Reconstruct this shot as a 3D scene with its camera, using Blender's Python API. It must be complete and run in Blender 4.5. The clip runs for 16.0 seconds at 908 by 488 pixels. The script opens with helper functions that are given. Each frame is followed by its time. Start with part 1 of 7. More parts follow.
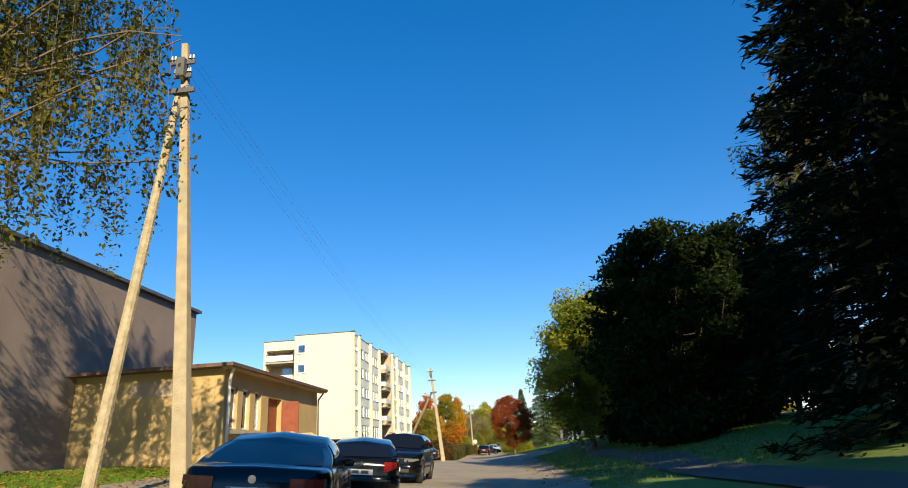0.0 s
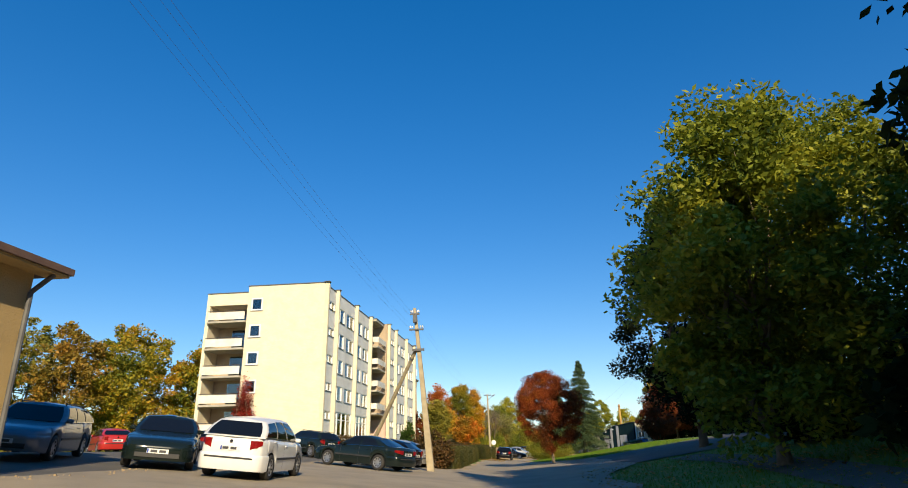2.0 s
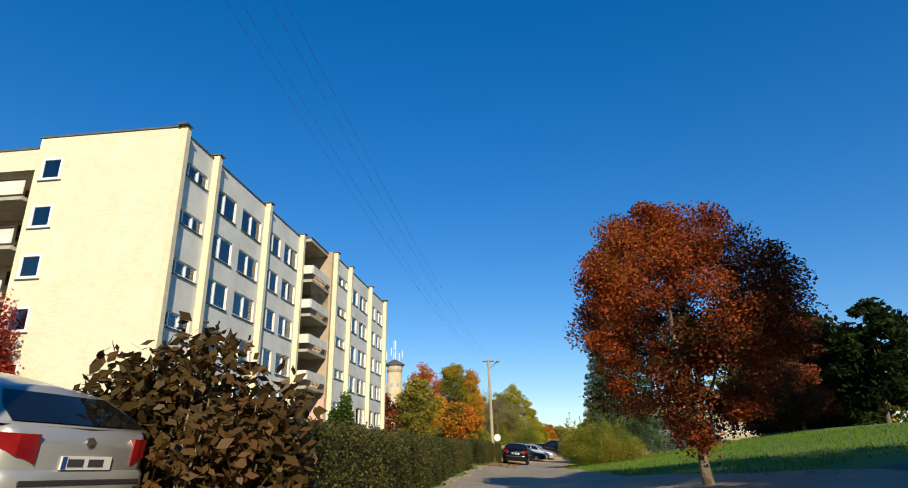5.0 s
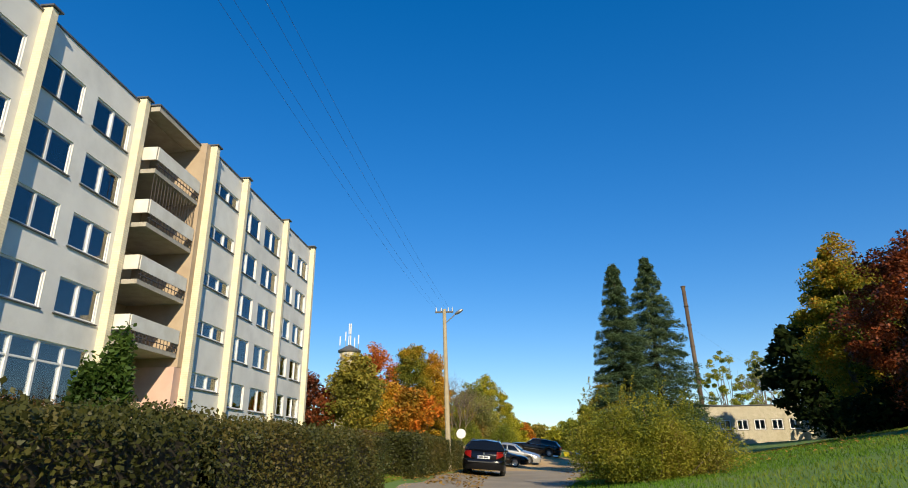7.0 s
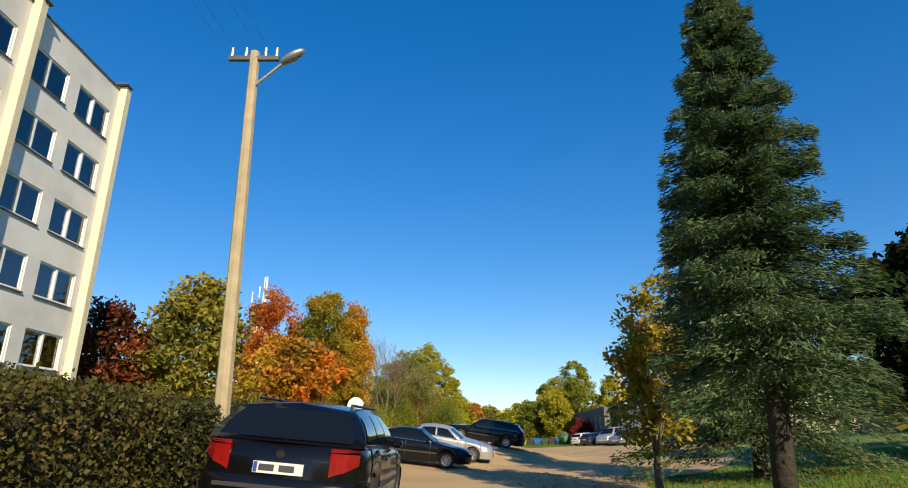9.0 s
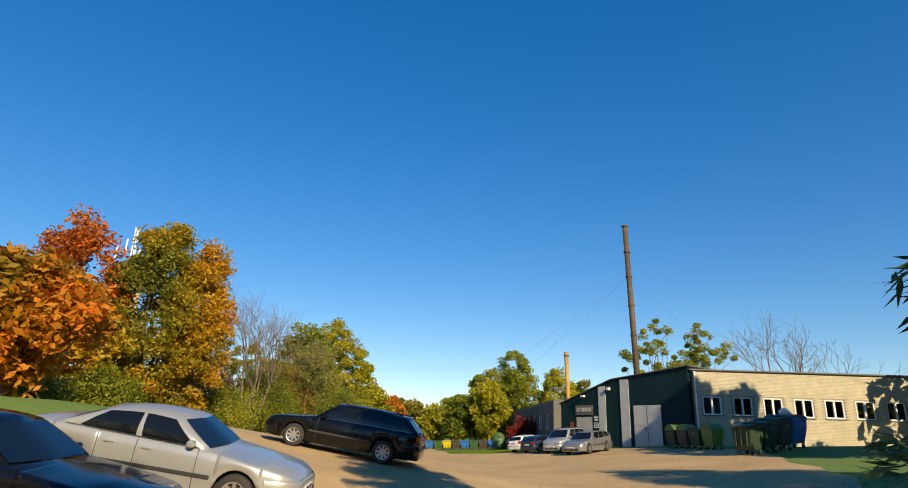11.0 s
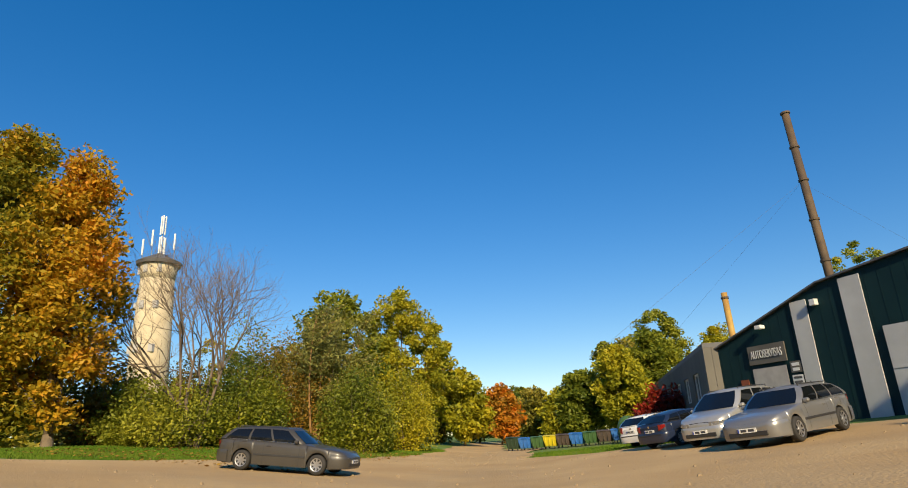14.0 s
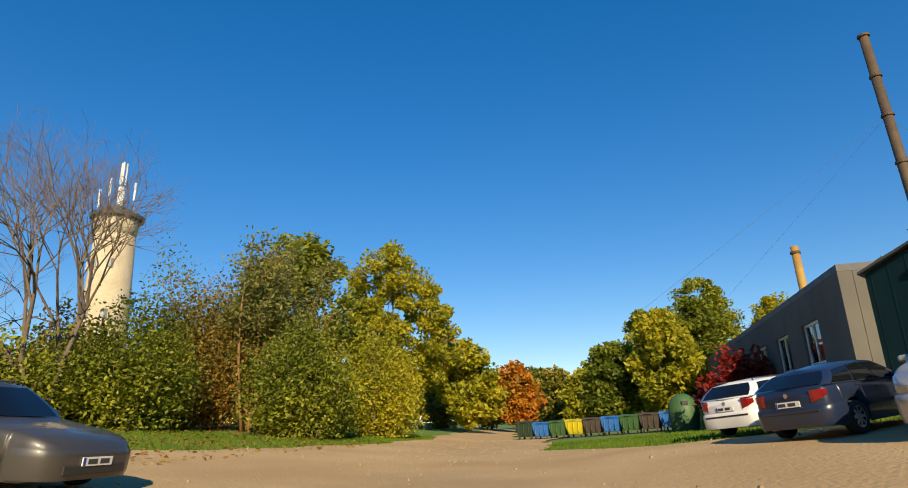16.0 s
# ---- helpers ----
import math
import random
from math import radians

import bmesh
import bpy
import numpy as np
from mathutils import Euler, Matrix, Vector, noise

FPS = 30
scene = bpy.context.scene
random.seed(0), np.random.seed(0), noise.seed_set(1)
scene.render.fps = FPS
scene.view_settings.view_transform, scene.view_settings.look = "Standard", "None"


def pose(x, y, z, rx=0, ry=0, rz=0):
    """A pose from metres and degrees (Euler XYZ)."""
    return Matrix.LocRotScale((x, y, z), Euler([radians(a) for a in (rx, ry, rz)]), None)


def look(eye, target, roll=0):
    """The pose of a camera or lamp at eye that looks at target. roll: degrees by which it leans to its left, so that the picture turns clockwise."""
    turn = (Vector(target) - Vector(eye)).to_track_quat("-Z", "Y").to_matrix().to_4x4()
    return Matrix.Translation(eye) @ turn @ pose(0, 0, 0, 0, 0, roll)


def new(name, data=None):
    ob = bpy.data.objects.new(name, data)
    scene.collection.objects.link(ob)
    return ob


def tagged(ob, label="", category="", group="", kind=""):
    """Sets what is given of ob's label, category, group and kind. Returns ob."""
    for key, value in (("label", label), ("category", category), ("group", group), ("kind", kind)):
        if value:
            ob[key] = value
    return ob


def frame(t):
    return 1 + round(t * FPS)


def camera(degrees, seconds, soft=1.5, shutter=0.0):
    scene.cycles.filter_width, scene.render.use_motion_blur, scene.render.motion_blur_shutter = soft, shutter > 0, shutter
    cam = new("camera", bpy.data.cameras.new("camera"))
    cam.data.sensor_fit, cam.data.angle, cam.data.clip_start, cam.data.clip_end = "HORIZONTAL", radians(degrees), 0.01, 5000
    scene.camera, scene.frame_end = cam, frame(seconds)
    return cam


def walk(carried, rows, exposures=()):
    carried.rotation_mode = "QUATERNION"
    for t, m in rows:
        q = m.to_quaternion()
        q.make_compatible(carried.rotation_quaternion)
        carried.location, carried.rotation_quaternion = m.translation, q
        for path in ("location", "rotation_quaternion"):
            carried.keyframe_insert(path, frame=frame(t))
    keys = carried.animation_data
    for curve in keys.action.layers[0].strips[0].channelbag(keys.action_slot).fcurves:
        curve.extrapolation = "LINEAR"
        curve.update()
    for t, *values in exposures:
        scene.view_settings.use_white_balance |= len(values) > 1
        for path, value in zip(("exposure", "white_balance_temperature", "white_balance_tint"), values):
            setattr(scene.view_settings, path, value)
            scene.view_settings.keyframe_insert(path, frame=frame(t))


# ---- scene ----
cam = camera(73.97, 16.0, soft=1.0)
# seconds, eye x y z, then the turn about x, y and z in degrees
PATH = [
    (0.0, 18.63, -74.43, 1.16, 108.82, 3.31, 5.53),
    (0.5, 18.33, -68.55, 1.14, 108.92, 2.06, 6.04),
    (1.0, 17.83, -63.15, 1.11, 108.68, 0.93, 6.00),
    (1.5, 17.74, -57.00, 1.11, 109.06, 1.13, 6.55),
    (2.0, 17.50, -50.87, 1.12, 109.01, 1.00, 7.39),
    (2.5, 17.09, -44.80, 1.13, 108.75, 0.92, 8.43),
    (3.0, 16.71, -38.79, 1.14, 108.65, 0.49, 9.38),
    (3.5, 16.37, -33.83, 1.13, 108.54, -0.10, 9.06),
    (6.0, 14.94, -13.43, 0.95, 109.30, 1.03, 6.10),
    (6.5, 14.98, -8.35, 1.00, 109.28, 0.26, 5.34),
    (7.0, 14.90, -4.15, 1.04, 109.04, 0.65, 5.10),
    (7.5, 14.75, 0.70, 1.09, 108.81, 0.83, 4.80),
    (8.0, 14.73, 5.97, 1.13, 108.19, 0.63, 4.01),
    (8.5, 15.16, 11.31, 1.17, 108.16, -0.03, 2.49),
    (9.0, 15.64, 15.63, 1.16, 107.64, -0.54, 0.59),
    (9.5, 16.15, 19.49, 1.16, 109.25, -1.77, -2.04),
    (10.3, 16.75, 26.00, 1.20, 108.70, -1.90, -4.60),
    (10.8, 17.55, 30.20, 1.28, 108.00, -1.90, -5.60),
    (11.3, 19.95, 34.60, 1.38, 107.10, -1.70, -3.40),
    (11.7, 22.60, 37.90, 1.48, 106.50, -1.50, 0.40),
    (12.0, 24.15, 40.09, 1.56, 106.21, -1.34, 3.09),
    (12.5, 24.21, 43.07, 1.43, 106.64, 0.03, 5.01),
    (13.0, 24.18, 45.70, 1.29, 106.54, 1.32, 7.44),
    (13.5, 23.97, 48.38, 1.16, 107.24, 2.03, 8.98),
    (14.0, 23.85, 51.07, 1.06, 107.73, 2.69, 9.93),
    (14.5, 23.66, 53.49, 0.98, 107.27, 2.64, 10.44),
    (15.0, 23.49, 55.78, 0.92, 106.50, 2.24, 10.73),
    (15.5, 23.52, 58.33, 0.87, 107.10, 1.95, 11.46),
    (16.0, 23.49, 60.76, 0.81, 106.73, 1.93, 11.90),
]
walk(cam, [(t, pose(x, y, z, rx, ry, rz)) for t, x, y, z, rx, ry, rz in PATH], [
    (0.0, 0.78, 6350, 10), (0.5, 0.68, 6450, 10), (2.0, 0.54, 6400, 10), (3.0, 0.32, 6150, 10), (3.5, 0.26, 6100, 10), (6.0, 0.40, 5950, 10),
    (8.0, 0.42, 6000, 10), (9.5, 0.56, 6350, 10), (12.0, 0.48, 6700, 10), (16.0, 0.46, 6550, 10)])

# ---- daylight: low autumn sun behind the road, a little to its right ----
SUN_AZ, SUN_EL = 161.0, 27.0          # compass degrees clockwise from +y, and height
world = bpy.data.worlds.new("world")
scene.world = world
world.use_nodes = True
wn = world.node_tree.nodes
wl = world.node_tree.links
sky = wn.new("ShaderNodeTexSky")
sky.sky_type = 'NISHITA'
sky.sun_disc = False
sky.sun_elevation = radians(SUN_EL)
sky.sun_rotation = radians(SUN_AZ)
sky.air_density = 1.0
sky.dust_density = 0.0
sky.ozone_density = 3.0
grade = wn.new("ShaderNodeHueSaturation")
grade.inputs["Hue"].default_value = 0.509
grade.inputs["Saturation"].default_value = 1.60
soften = wn.new("ShaderNodeGamma")
soften.inputs["Gamma"].default_value = 0.75
wl.new(sky.outputs[0], soften.inputs["Color"])
wl.new(soften.outputs[0], grade.inputs["Color"])
wl.new(grade.outputs[0], wn["Background"].inputs[0])
wn["Background"].inputs[1].default_value = 0.148
sun_data = bpy.data.lights.new("sun", 'SUN')
sun_data.energy = 5.0
sun_data.angle = radians(0.5)
sun_data.color = (1.0, 0.82, 0.53)
sun = new("sun", sun_data)
sx = math.sin(radians(SUN_AZ)) * math.cos(radians(SUN_EL))
sy = math.cos(radians(SUN_AZ)) * math.cos(radians(SUN_EL))
sz = math.sin(radians(SUN_EL))
sun.matrix_world = look((sx * 120, sy * 120, sz * 120), (0, 0, 0))

# ---- materials ----
def mat(name, color, rough=0.8, metal=0.0, color2=None, scale=3.0, bump=0.0, bscale=30.0, stain=None, stain_amt=0.0, coat=0.0, spec=0.5, island=None, obj_random=0.0, detail=6.0):
    """A procedural surface: two tones by coarse noise, grain by fine noise, optional stains and per-leaf tones."""
    m = bpy.data.materials.new(name)
    m.use_nodes = True
    n, l = m.node_tree.nodes, m.node_tree.links
    b = n["Principled BSDF"]
    b.inputs["Roughness"].default_value = rough
    b.inputs["Metallic"].default_value = metal
    b.inputs["Coat Weight"].default_value = coat
    b.inputs["Coat Roughness"].default_value = 0.06
    b.inputs["Specular IOR Level"].default_value = spec
    tc = n.new("ShaderNodeTexCoord")
    c2 = color2 or tuple(c * 0.8 for c in color)
    if island:
        geo = n.new("ShaderNodeNewGeometry")
        ramp = n.new("ShaderNodeValToRGB")
        e = ramp.color_ramp.elements
        stops = [color] + [c2] + list(island)
        e[0].color, e[1].color = (*stops[0], 1), (*stops[-1], 1)
        for i, s in enumerate(stops[1:-1]):
            k = e.new((i + 1) / (len(stops) - 1))
            k.color = (*s, 1)
        big = n.new("ShaderNodeTexNoise")
        big.inputs["Scale"].default_value = scale
        big.inputs["Detail"].default_value = 2.0
        l.new(tc.outputs["Object"], big.inputs["Vector"])
        add = n.new("ShaderNodeMath")
        add.operation = 'MULTIPLY_ADD'
        l.new(geo.outputs["Random Per Island"], add.inputs[0])
        add.inputs[1].default_value = 0.55
        sub = n.new("ShaderNodeMath")
        sub.operation = 'MULTIPLY_ADD'
        l.new(big.outputs[0], sub.inputs[0])
        sub.inputs[1].default_value = 2.2
        sub.inputs[2].default_value = -0.87
        l.new(sub.outputs[0], add.inputs[2])
        l.new(add.outputs[0], ramp.inputs[0])
        out = ramp.outputs[0]
    else:
        no = n.new("ShaderNodeTexNoise")
        no.inputs["Scale"].default_value = scale
        no.inputs["Detail"].default_value = detail
        l.new(tc.outputs["Object"], no.inputs["Vector"])
        mr = n.new("ShaderNodeMapRange")
        mr.inputs[1].default_value, mr.inputs[2].default_value = 0.32, 0.68
        l.new(no.outputs[0], mr.inputs[0])
        mx = n.new("ShaderNodeMix")
        mx.data_type = 'RGBA'
        mx.inputs[6].default_value, mx.inputs[7].default_value = (*color, 1), (*c2, 1)
        l.new(mr.outputs[0], mx.inputs[0])
        out = mx.outputs[2]
    if stain:
        sn = n.new("ShaderNodeTexNoise")
        sn.inputs["Scale"].default_value = scale * 0.33
        sn.inputs["Detail"].default_value = 9.0
        sn.inputs["Roughness"].default_value = 0.7
        mp = n.new("ShaderNodeMapping")
        mp.inputs[1].default_value = (7.3, 2.1, 4.4)
        l.new(tc.outputs["Object"], mp.inputs[0])
        l.new(mp.outputs[0], sn.inputs["Vector"])
        r2 = n.new("ShaderNodeMapRange")
        r2.inputs[1].default_value, r2.inputs[2].default_value, r2.inputs[4].default_value = 0.48, 0.72, stain_amt
        l.new(sn.outputs[0], r2.inputs[0])
        m2 = n.new("ShaderNodeMix")
        m2.data_type = 'RGBA'
        l.new(r2.outputs[0], m2.inputs[0])
        l.new(out, m2.inputs[6])
        m2.inputs[7].default_value = (*stain, 1)
        out = m2.outputs[2]
    if obj_random:
        oi = n.new("ShaderNodeObjectInfo")
        hs = n.new("ShaderNodeHueSaturation")
        mr3 = n.new("ShaderNodeMapRange")
        mr3.inputs[3].default_value, mr3.inputs[4].default_value = 1 - obj_random, 1 + obj_random
        l.new(oi.outputs["Random"], mr3.inputs[0])
        l.new(mr3.outputs[0], hs.inputs["Value"])
        l.new(out, hs.inputs["Color"])
        out = hs.outputs[0]
    l.new(out, b.inputs["Base Color"])
    if bump:
        bn = n.new("ShaderNodeTexNoise")
        bn.inputs["Scale"].default_value = bscale
        bn.inputs["Detail"].default_value = 5.0
        l.new(tc.outputs["Object"], bn.inputs["Vector"])
        bp = n.new("ShaderNodeBump")
        bp.inputs["Strength"].default_value = bump
        bp.inputs["Distance"].default_value = 0.05
        l.new(bn.outputs[0], bp.inputs["Height"])
        l.new(bp.outputs[0], b.inputs["Normal"])
    return m


def leafy(name, *tones, scale=0.35, rough=0.55, spec=0.35):
    """Leaves in several tones; thin, so some light comes through."""
    m = mat(name, tones[0], rough, color2=tones[1], island=tones[2:] or (tones[1],), scale=scale, spec=spec)
    n, l = m.node_tree.nodes, m.node_tree.links
    b = n["Principled BSDF"]
    src = b.inputs["Base Color"].links[0].from_socket
    tr = n.new("ShaderNodeBsdfTranslucent")
    l.new(src, tr.inputs[0])
    mix = n.new("ShaderNodeMixShader")
    mix.inputs[0].default_value = 0.40
    l.new(b.outputs[0], mix.inputs[1])
    l.new(tr.outputs[0], mix.inputs[2])
    l.new(mix.outputs[0], n["Material Output"].inputs[0])
    return m


def glassy(name, color=(0.02, 0.025, 0.03), rough=0.04, spec=0.8, coat=0.5):
    m = bpy.data.materials.new(name)
    m.use_nodes = True
    b = m.node_tree.nodes["Principled BSDF"]
    b.inputs["Base Color"].default_value = (*color, 1)
    b.inputs["Roughness"].default_value = rough
    b.inputs["Specular IOR Level"].default_value = spec
    b.inputs["Coat Weight"].default_value = coat
    b.inputs["Coat Roughness"].default_value = 0.03
    return m


M_GRASS = mat("grass_ground", (0.095, 0.18, 0.019), 0.95, color2=(0.125, 0.195, 0.027), scale=0.5, bump=0.8, bscale=9, stain=(0.17, 0.13, 0.055), stain_amt=0.7)
M_ASPHALT = mat("worn_asphalt", (0.22, 0.185, 0.135), 0.93, color2=(0.30, 0.25, 0.18), scale=0.7, bump=0.35, bscale=40, stain=(0.36, 0.30, 0.21), stain_amt=0.7)
# Copy of the asphalt, darkened where tree shade falls on the paving.
M_LANE = mat("shade_darkened_old_asphalt", (0.075, 0.07, 0.062), 0.93, color2=(0.11, 0.10, 0.085), scale=0.7, bump=0.35, bscale=40, stain=(0.16, 0.14, 0.105), stain_amt=0.5)
M_DIRT = mat("packed_dirt", (0.40, 0.26, 0.115), 0.96, color2=(0.50, 0.345, 0.165), scale=0.35, bump=0.5, bscale=18, stain=(0.24, 0.185, 0.12), stain_amt=0.55)
M_GRAVEL = mat("loose_stones", (0.32, 0.235, 0.135), 0.95, color2=(0.22, 0.165, 0.10), scale=6)
M_BRICK = mat("cream_silicate_brick", (0.79, 0.71, 0.535), 0.9, color2=(0.73, 0.65, 0.48), scale=1.2, bump=0.25, bscale=25, stain=(0.62, 0.53, 0.38), stain_amt=0.35)
M_PANEL = mat("pale_grey_render", (0.72, 0.71, 0.67), 0.9, color2=(0.63, 0.62, 0.59), scale=0.8, bump=0.12, bscale=40, stain=(0.38, 0.37, 0.35), stain_amt=0.4)
M_PILASTER = mat("cream_brick_pilaster", (0.76, 0.685, 0.495), 0.9, color2=(0.69, 0.61, 0.43), scale=2.0, bump=0.3, bscale=20)
M_TRIM = mat("dark_roof_flashing", (0.07, 0.07, 0.075), 0.6, color2=(0.11, 0.11, 0.11))
M_WINFRAME = mat("white_window_frame", (0.75, 0.75, 0.74), 0.4, color2=(0.68, 0.68, 0.68))
def clear_glass(name, tint, ior=2.5):
    """A clear pane: see-through with a mirror gloss that grows at grazing angles."""
    m = bpy.data.materials.new(name)
    m.use_nodes = True
    n, l = m.node_tree.nodes, m.node_tree.links
    tr, gl, fr, mx = n.new("ShaderNodeBsdfTransparent"), n.new("ShaderNodeBsdfGlossy"), n.new("ShaderNodeFresnel"), n.new("ShaderNodeMixShader")
    tr.inputs[0].default_value = (*tint, 1)
    gl.inputs["Roughness"].default_value = 0.02
    fr.inputs["IOR"].default_value = ior
    l.new(fr.outputs[0], mx.inputs[0])
    l.new(tr.outputs[0], mx.inputs[1])
    l.new(gl.outputs[0], mx.inputs[2])
    l.new(mx.outputs[0], n["Material Output"].inputs[0])
    return m


M_GLASS = clear_glass("window_glass", (0.80, 0.86, 0.92))
M_CURTAIN = mat("pale_curtain", (0.82, 0.80, 0.76), 0.9, scale=8)
M_INTERIOR = mat("dim_room", (0.44, 0.42, 0.40), 0.9)
M_CONCRETE = mat("weathered_concrete", (0.42, 0.39, 0.33), 0.92, color2=(0.34, 0.31, 0.26), scale=2.5, bump=0.3, bscale=30, stain=(0.2, 0.18, 0.15), stain_amt=0.5)
M_POLE = mat("sunlit_concrete_pole", (0.42, 0.35, 0.23), 0.9, color2=(0.32, 0.265, 0.17), scale=4, bump=0.3, bscale=35)
M_STRUT = mat("aged_timber_strut", (0.42, 0.35, 0.22), 0.9, color2=(0.28, 0.23, 0.14), scale=7, bump=0.4, bscale=20)
M_PINKWALL = mat("pink_entrance_render", (0.62, 0.42, 0.34), 0.9, color2=(0.54, 0.36, 0.29), scale=1.5)
M_LOGGIA = mat("brown_loggia_wall", (0.46, 0.36, 0.25), 0.9, color2=(0.38, 0.29, 0.20), scale=1.5)
M_BALC = mat("white_balcony_sheet", (0.72, 0.70, 0.64), 0.7, color2=(0.60, 0.57, 0.50), scale=1.5, stain=(0.4, 0.34, 0.25), stain_amt=0.4)
M_RAIL = mat("dark_balcony_rail", (0.06, 0.05, 0.05), 0.6)
M_OCHRE = mat("ochre_render", (0.50, 0.36, 0.16), 0.92, color2=(0.42, 0.295, 0.125), scale=0.9, bump=0.25, bscale=30, stain=(0.36, 0.27, 0.15), stain_amt=0.4)
M_GYM = mat("grey_brown_gym_render", (0.27, 0.21, 0.175), 0.92, color2=(0.21, 0.165, 0.14), scale=0.5, bump=0.2, bscale=25, stain=(0.33, 0.26, 0.21), stain_amt=0.5)
M_ROOFEDGE = mat("brown_painted_eaves", (0.10, 0.06, 0.045), 0.7, color2=(0.15, 0.09, 0.06))
M_DOORRED = mat("rust_red_painted_door", (0.20, 0.05, 0.025), 0.55, color2=(0.26, 0.075, 0.035), scale=4, bump=0.1)
M_RAILY = mat("pale_yellow_handrail", (0.65, 0.55, 0.32), 0.5)
M_GREENMETAL = mat("dark_green_sheet_metal", (0.004, 0.023, 0.029), 0.7, color2=(0.006, 0.03, 0.035), scale=1.0, spec=0.18)
M_GREYDOOR = mat("pale_grey_metal_door", (0.52, 0.53, 0.52), 0.6, color2=(0.45, 0.46, 0.45), scale=1.5)
M_WHITEBRICK = mat("dirty_white_brick", (0.54, 0.48, 0.35), 0.9, color2=(0.44, 0.39, 0.27), scale=2.5, obj_random=0.12, stain=(0.30, 0.25, 0.16), stain_amt=0.5)
M_MORTAR = mat("mortar", (0.33, 0.29, 0.21), 0.95)
M_SHED = mat("grey_shed_wall", (0.14, 0.13, 0.112), 0.9, color2=(0.105, 0.10, 0.088), scale=0.8)
M_RUST = mat("rusty_steel_pipe", (0.06, 0.04, 0.024), 0.75, color2=(0.115, 0.072, 0.036), scale=0.9, stain=(0.05, 0.035, 0.03), stain_amt=0.7, bump=0.15)
M_RUSTY2 = mat("yellow_rusted_pipe", (0.42, 0.27, 0.06), 0.7, color2=(0.30, 0.15, 0.04), scale=0.8, stain=(0.12, 0.06, 0.03), stain_amt=0.6)
M_TOWER = mat("cream_tower_brick", (0.62, 0.53, 0.36), 0.92, color2=(0.52, 0.43, 0.28), scale=0.8, bump=0.3, bscale=14, stain=(0.40, 0.32, 0.2), stain_amt=0.4)
M_STEEL = mat("galvanised_steel", (0.42, 0.43, 0.44), 0.45, 0.7)
M_WHITE = mat("white_paint", (0.78, 0.78, 0.76), 0.5)
M_BLACK = mat("black_rubber", (0.018, 0.018, 0.018), 0.8, color2=(0.03, 0.028, 0.026))
M_DARKPLASTIC = mat("black_plastic_trim", (0.03, 0.03, 0.032), 0.55)
M_RIM = mat("silver_alloy_rim", (0.52, 0.52, 0.53), 0.35, 0.8)
M_CARGLASS = glassy("tinted_car_glass", (0.006, 0.007, 0.008), 0.04, 0.5, 0.0)
M_LAMPRED = mat("red_tail_lens", (0.15, 0.005, 0.005), 0.14, color2=(0.24, 0.008, 0.008), scale=9, coat=0.6)
M_LAMPCLEAR = mat("clear_headlamp", (0.30, 0.31, 0.33), 0.12, 0.5, coat=0.8)
M_LAMPAMBER = mat("amber_lens", (0.7, 0.22, 0.02), 0.2, coat=0.5)
M_PLATE = mat("white_plate", (0.72, 0.72, 0.70), 0.5)
M_PLATEBAR = mat("dark_plate_bar", (0.05, 0.05, 0.06), 0.5)
M_PLATEBLUE = mat("blue_plate_band", (0.02, 0.06, 0.35), 0.5)
M_CHROME = mat("chrome", (0.65, 0.65, 0.66), 0.15, 1.0)
M_BARK = mat("grey_brown_bark", (0.12, 0.09, 0.06), 0.95, color2=(0.19, 0.15, 0.10), scale=5, bump=0.6, bscale=14)
# M_BARK darkened so that trunks read as shaded.
M_BARKDARK = mat("shade_darkened_bark", (0.03, 0.024, 0.018), 0.95, color2=(0.05, 0.04, 0.03), scale=5, bump=0.6, bscale=14)
M_BARKPINE = mat("orange_pine_bark", (0.20, 0.11, 0.055), 0.95, color2=(0.12, 0.075, 0.045), scale=4, bump=0.6, bscale=12)
M_BIRCHBARK = mat("white_birch_bark", (0.62, 0.60, 0.55), 0.85, color2=(0.12, 0.11, 0.10), scale=3)
M_TWIG = mat("bare_grey_twigs", (0.12, 0.09, 0.065), 0.9, color2=(0.18, 0.135, 0.095))
M_ORANGEBARK = mat("orange_brown_stems", (0.30, 0.17, 0.06), 0.9, color2=(0.22, 0.12, 0.05), scale=4)

L_GREEN = leafy("green_leaves", (0.100, 0.138, 0.015), (0.200, 0.225, 0.020), (0.362, 0.350, 0.025))
# Shaded copy of the green leaves: shade is put into the colour.
L_SHADED = leafy("shade_darkened_leaves", (0.012, 0.02, 0.006), (0.022, 0.036, 0.009), (0.035, 0.05, 0.011), rough=0.8, spec=0.08)
L_YGREEN = leafy("yellow_green_leaves", (0.231, 0.242, 0.017), (0.396, 0.363, 0.020), (0.572, 0.462, 0.024))
L_OLIVE = leafy("olive_leaves", (0.140, 0.140, 0.022), (0.280, 0.252, 0.034), (0.434, 0.308, 0.042))
L_GOLD = leafy("golden_leaves", (0.288, 0.240, 0.018), (0.528, 0.324, 0.019), (0.624, 0.264, 0.019))
L_ORANGE = leafy("orange_leaves", (0.253, 0.172, 0.017), (0.552, 0.230, 0.018), (0.644, 0.172, 0.016))
L_RED = leafy("red_brown_leaves", (0.05, 0.03, 0.012), (0.18, 0.045, 0.014), (0.33, 0.085, 0.018))
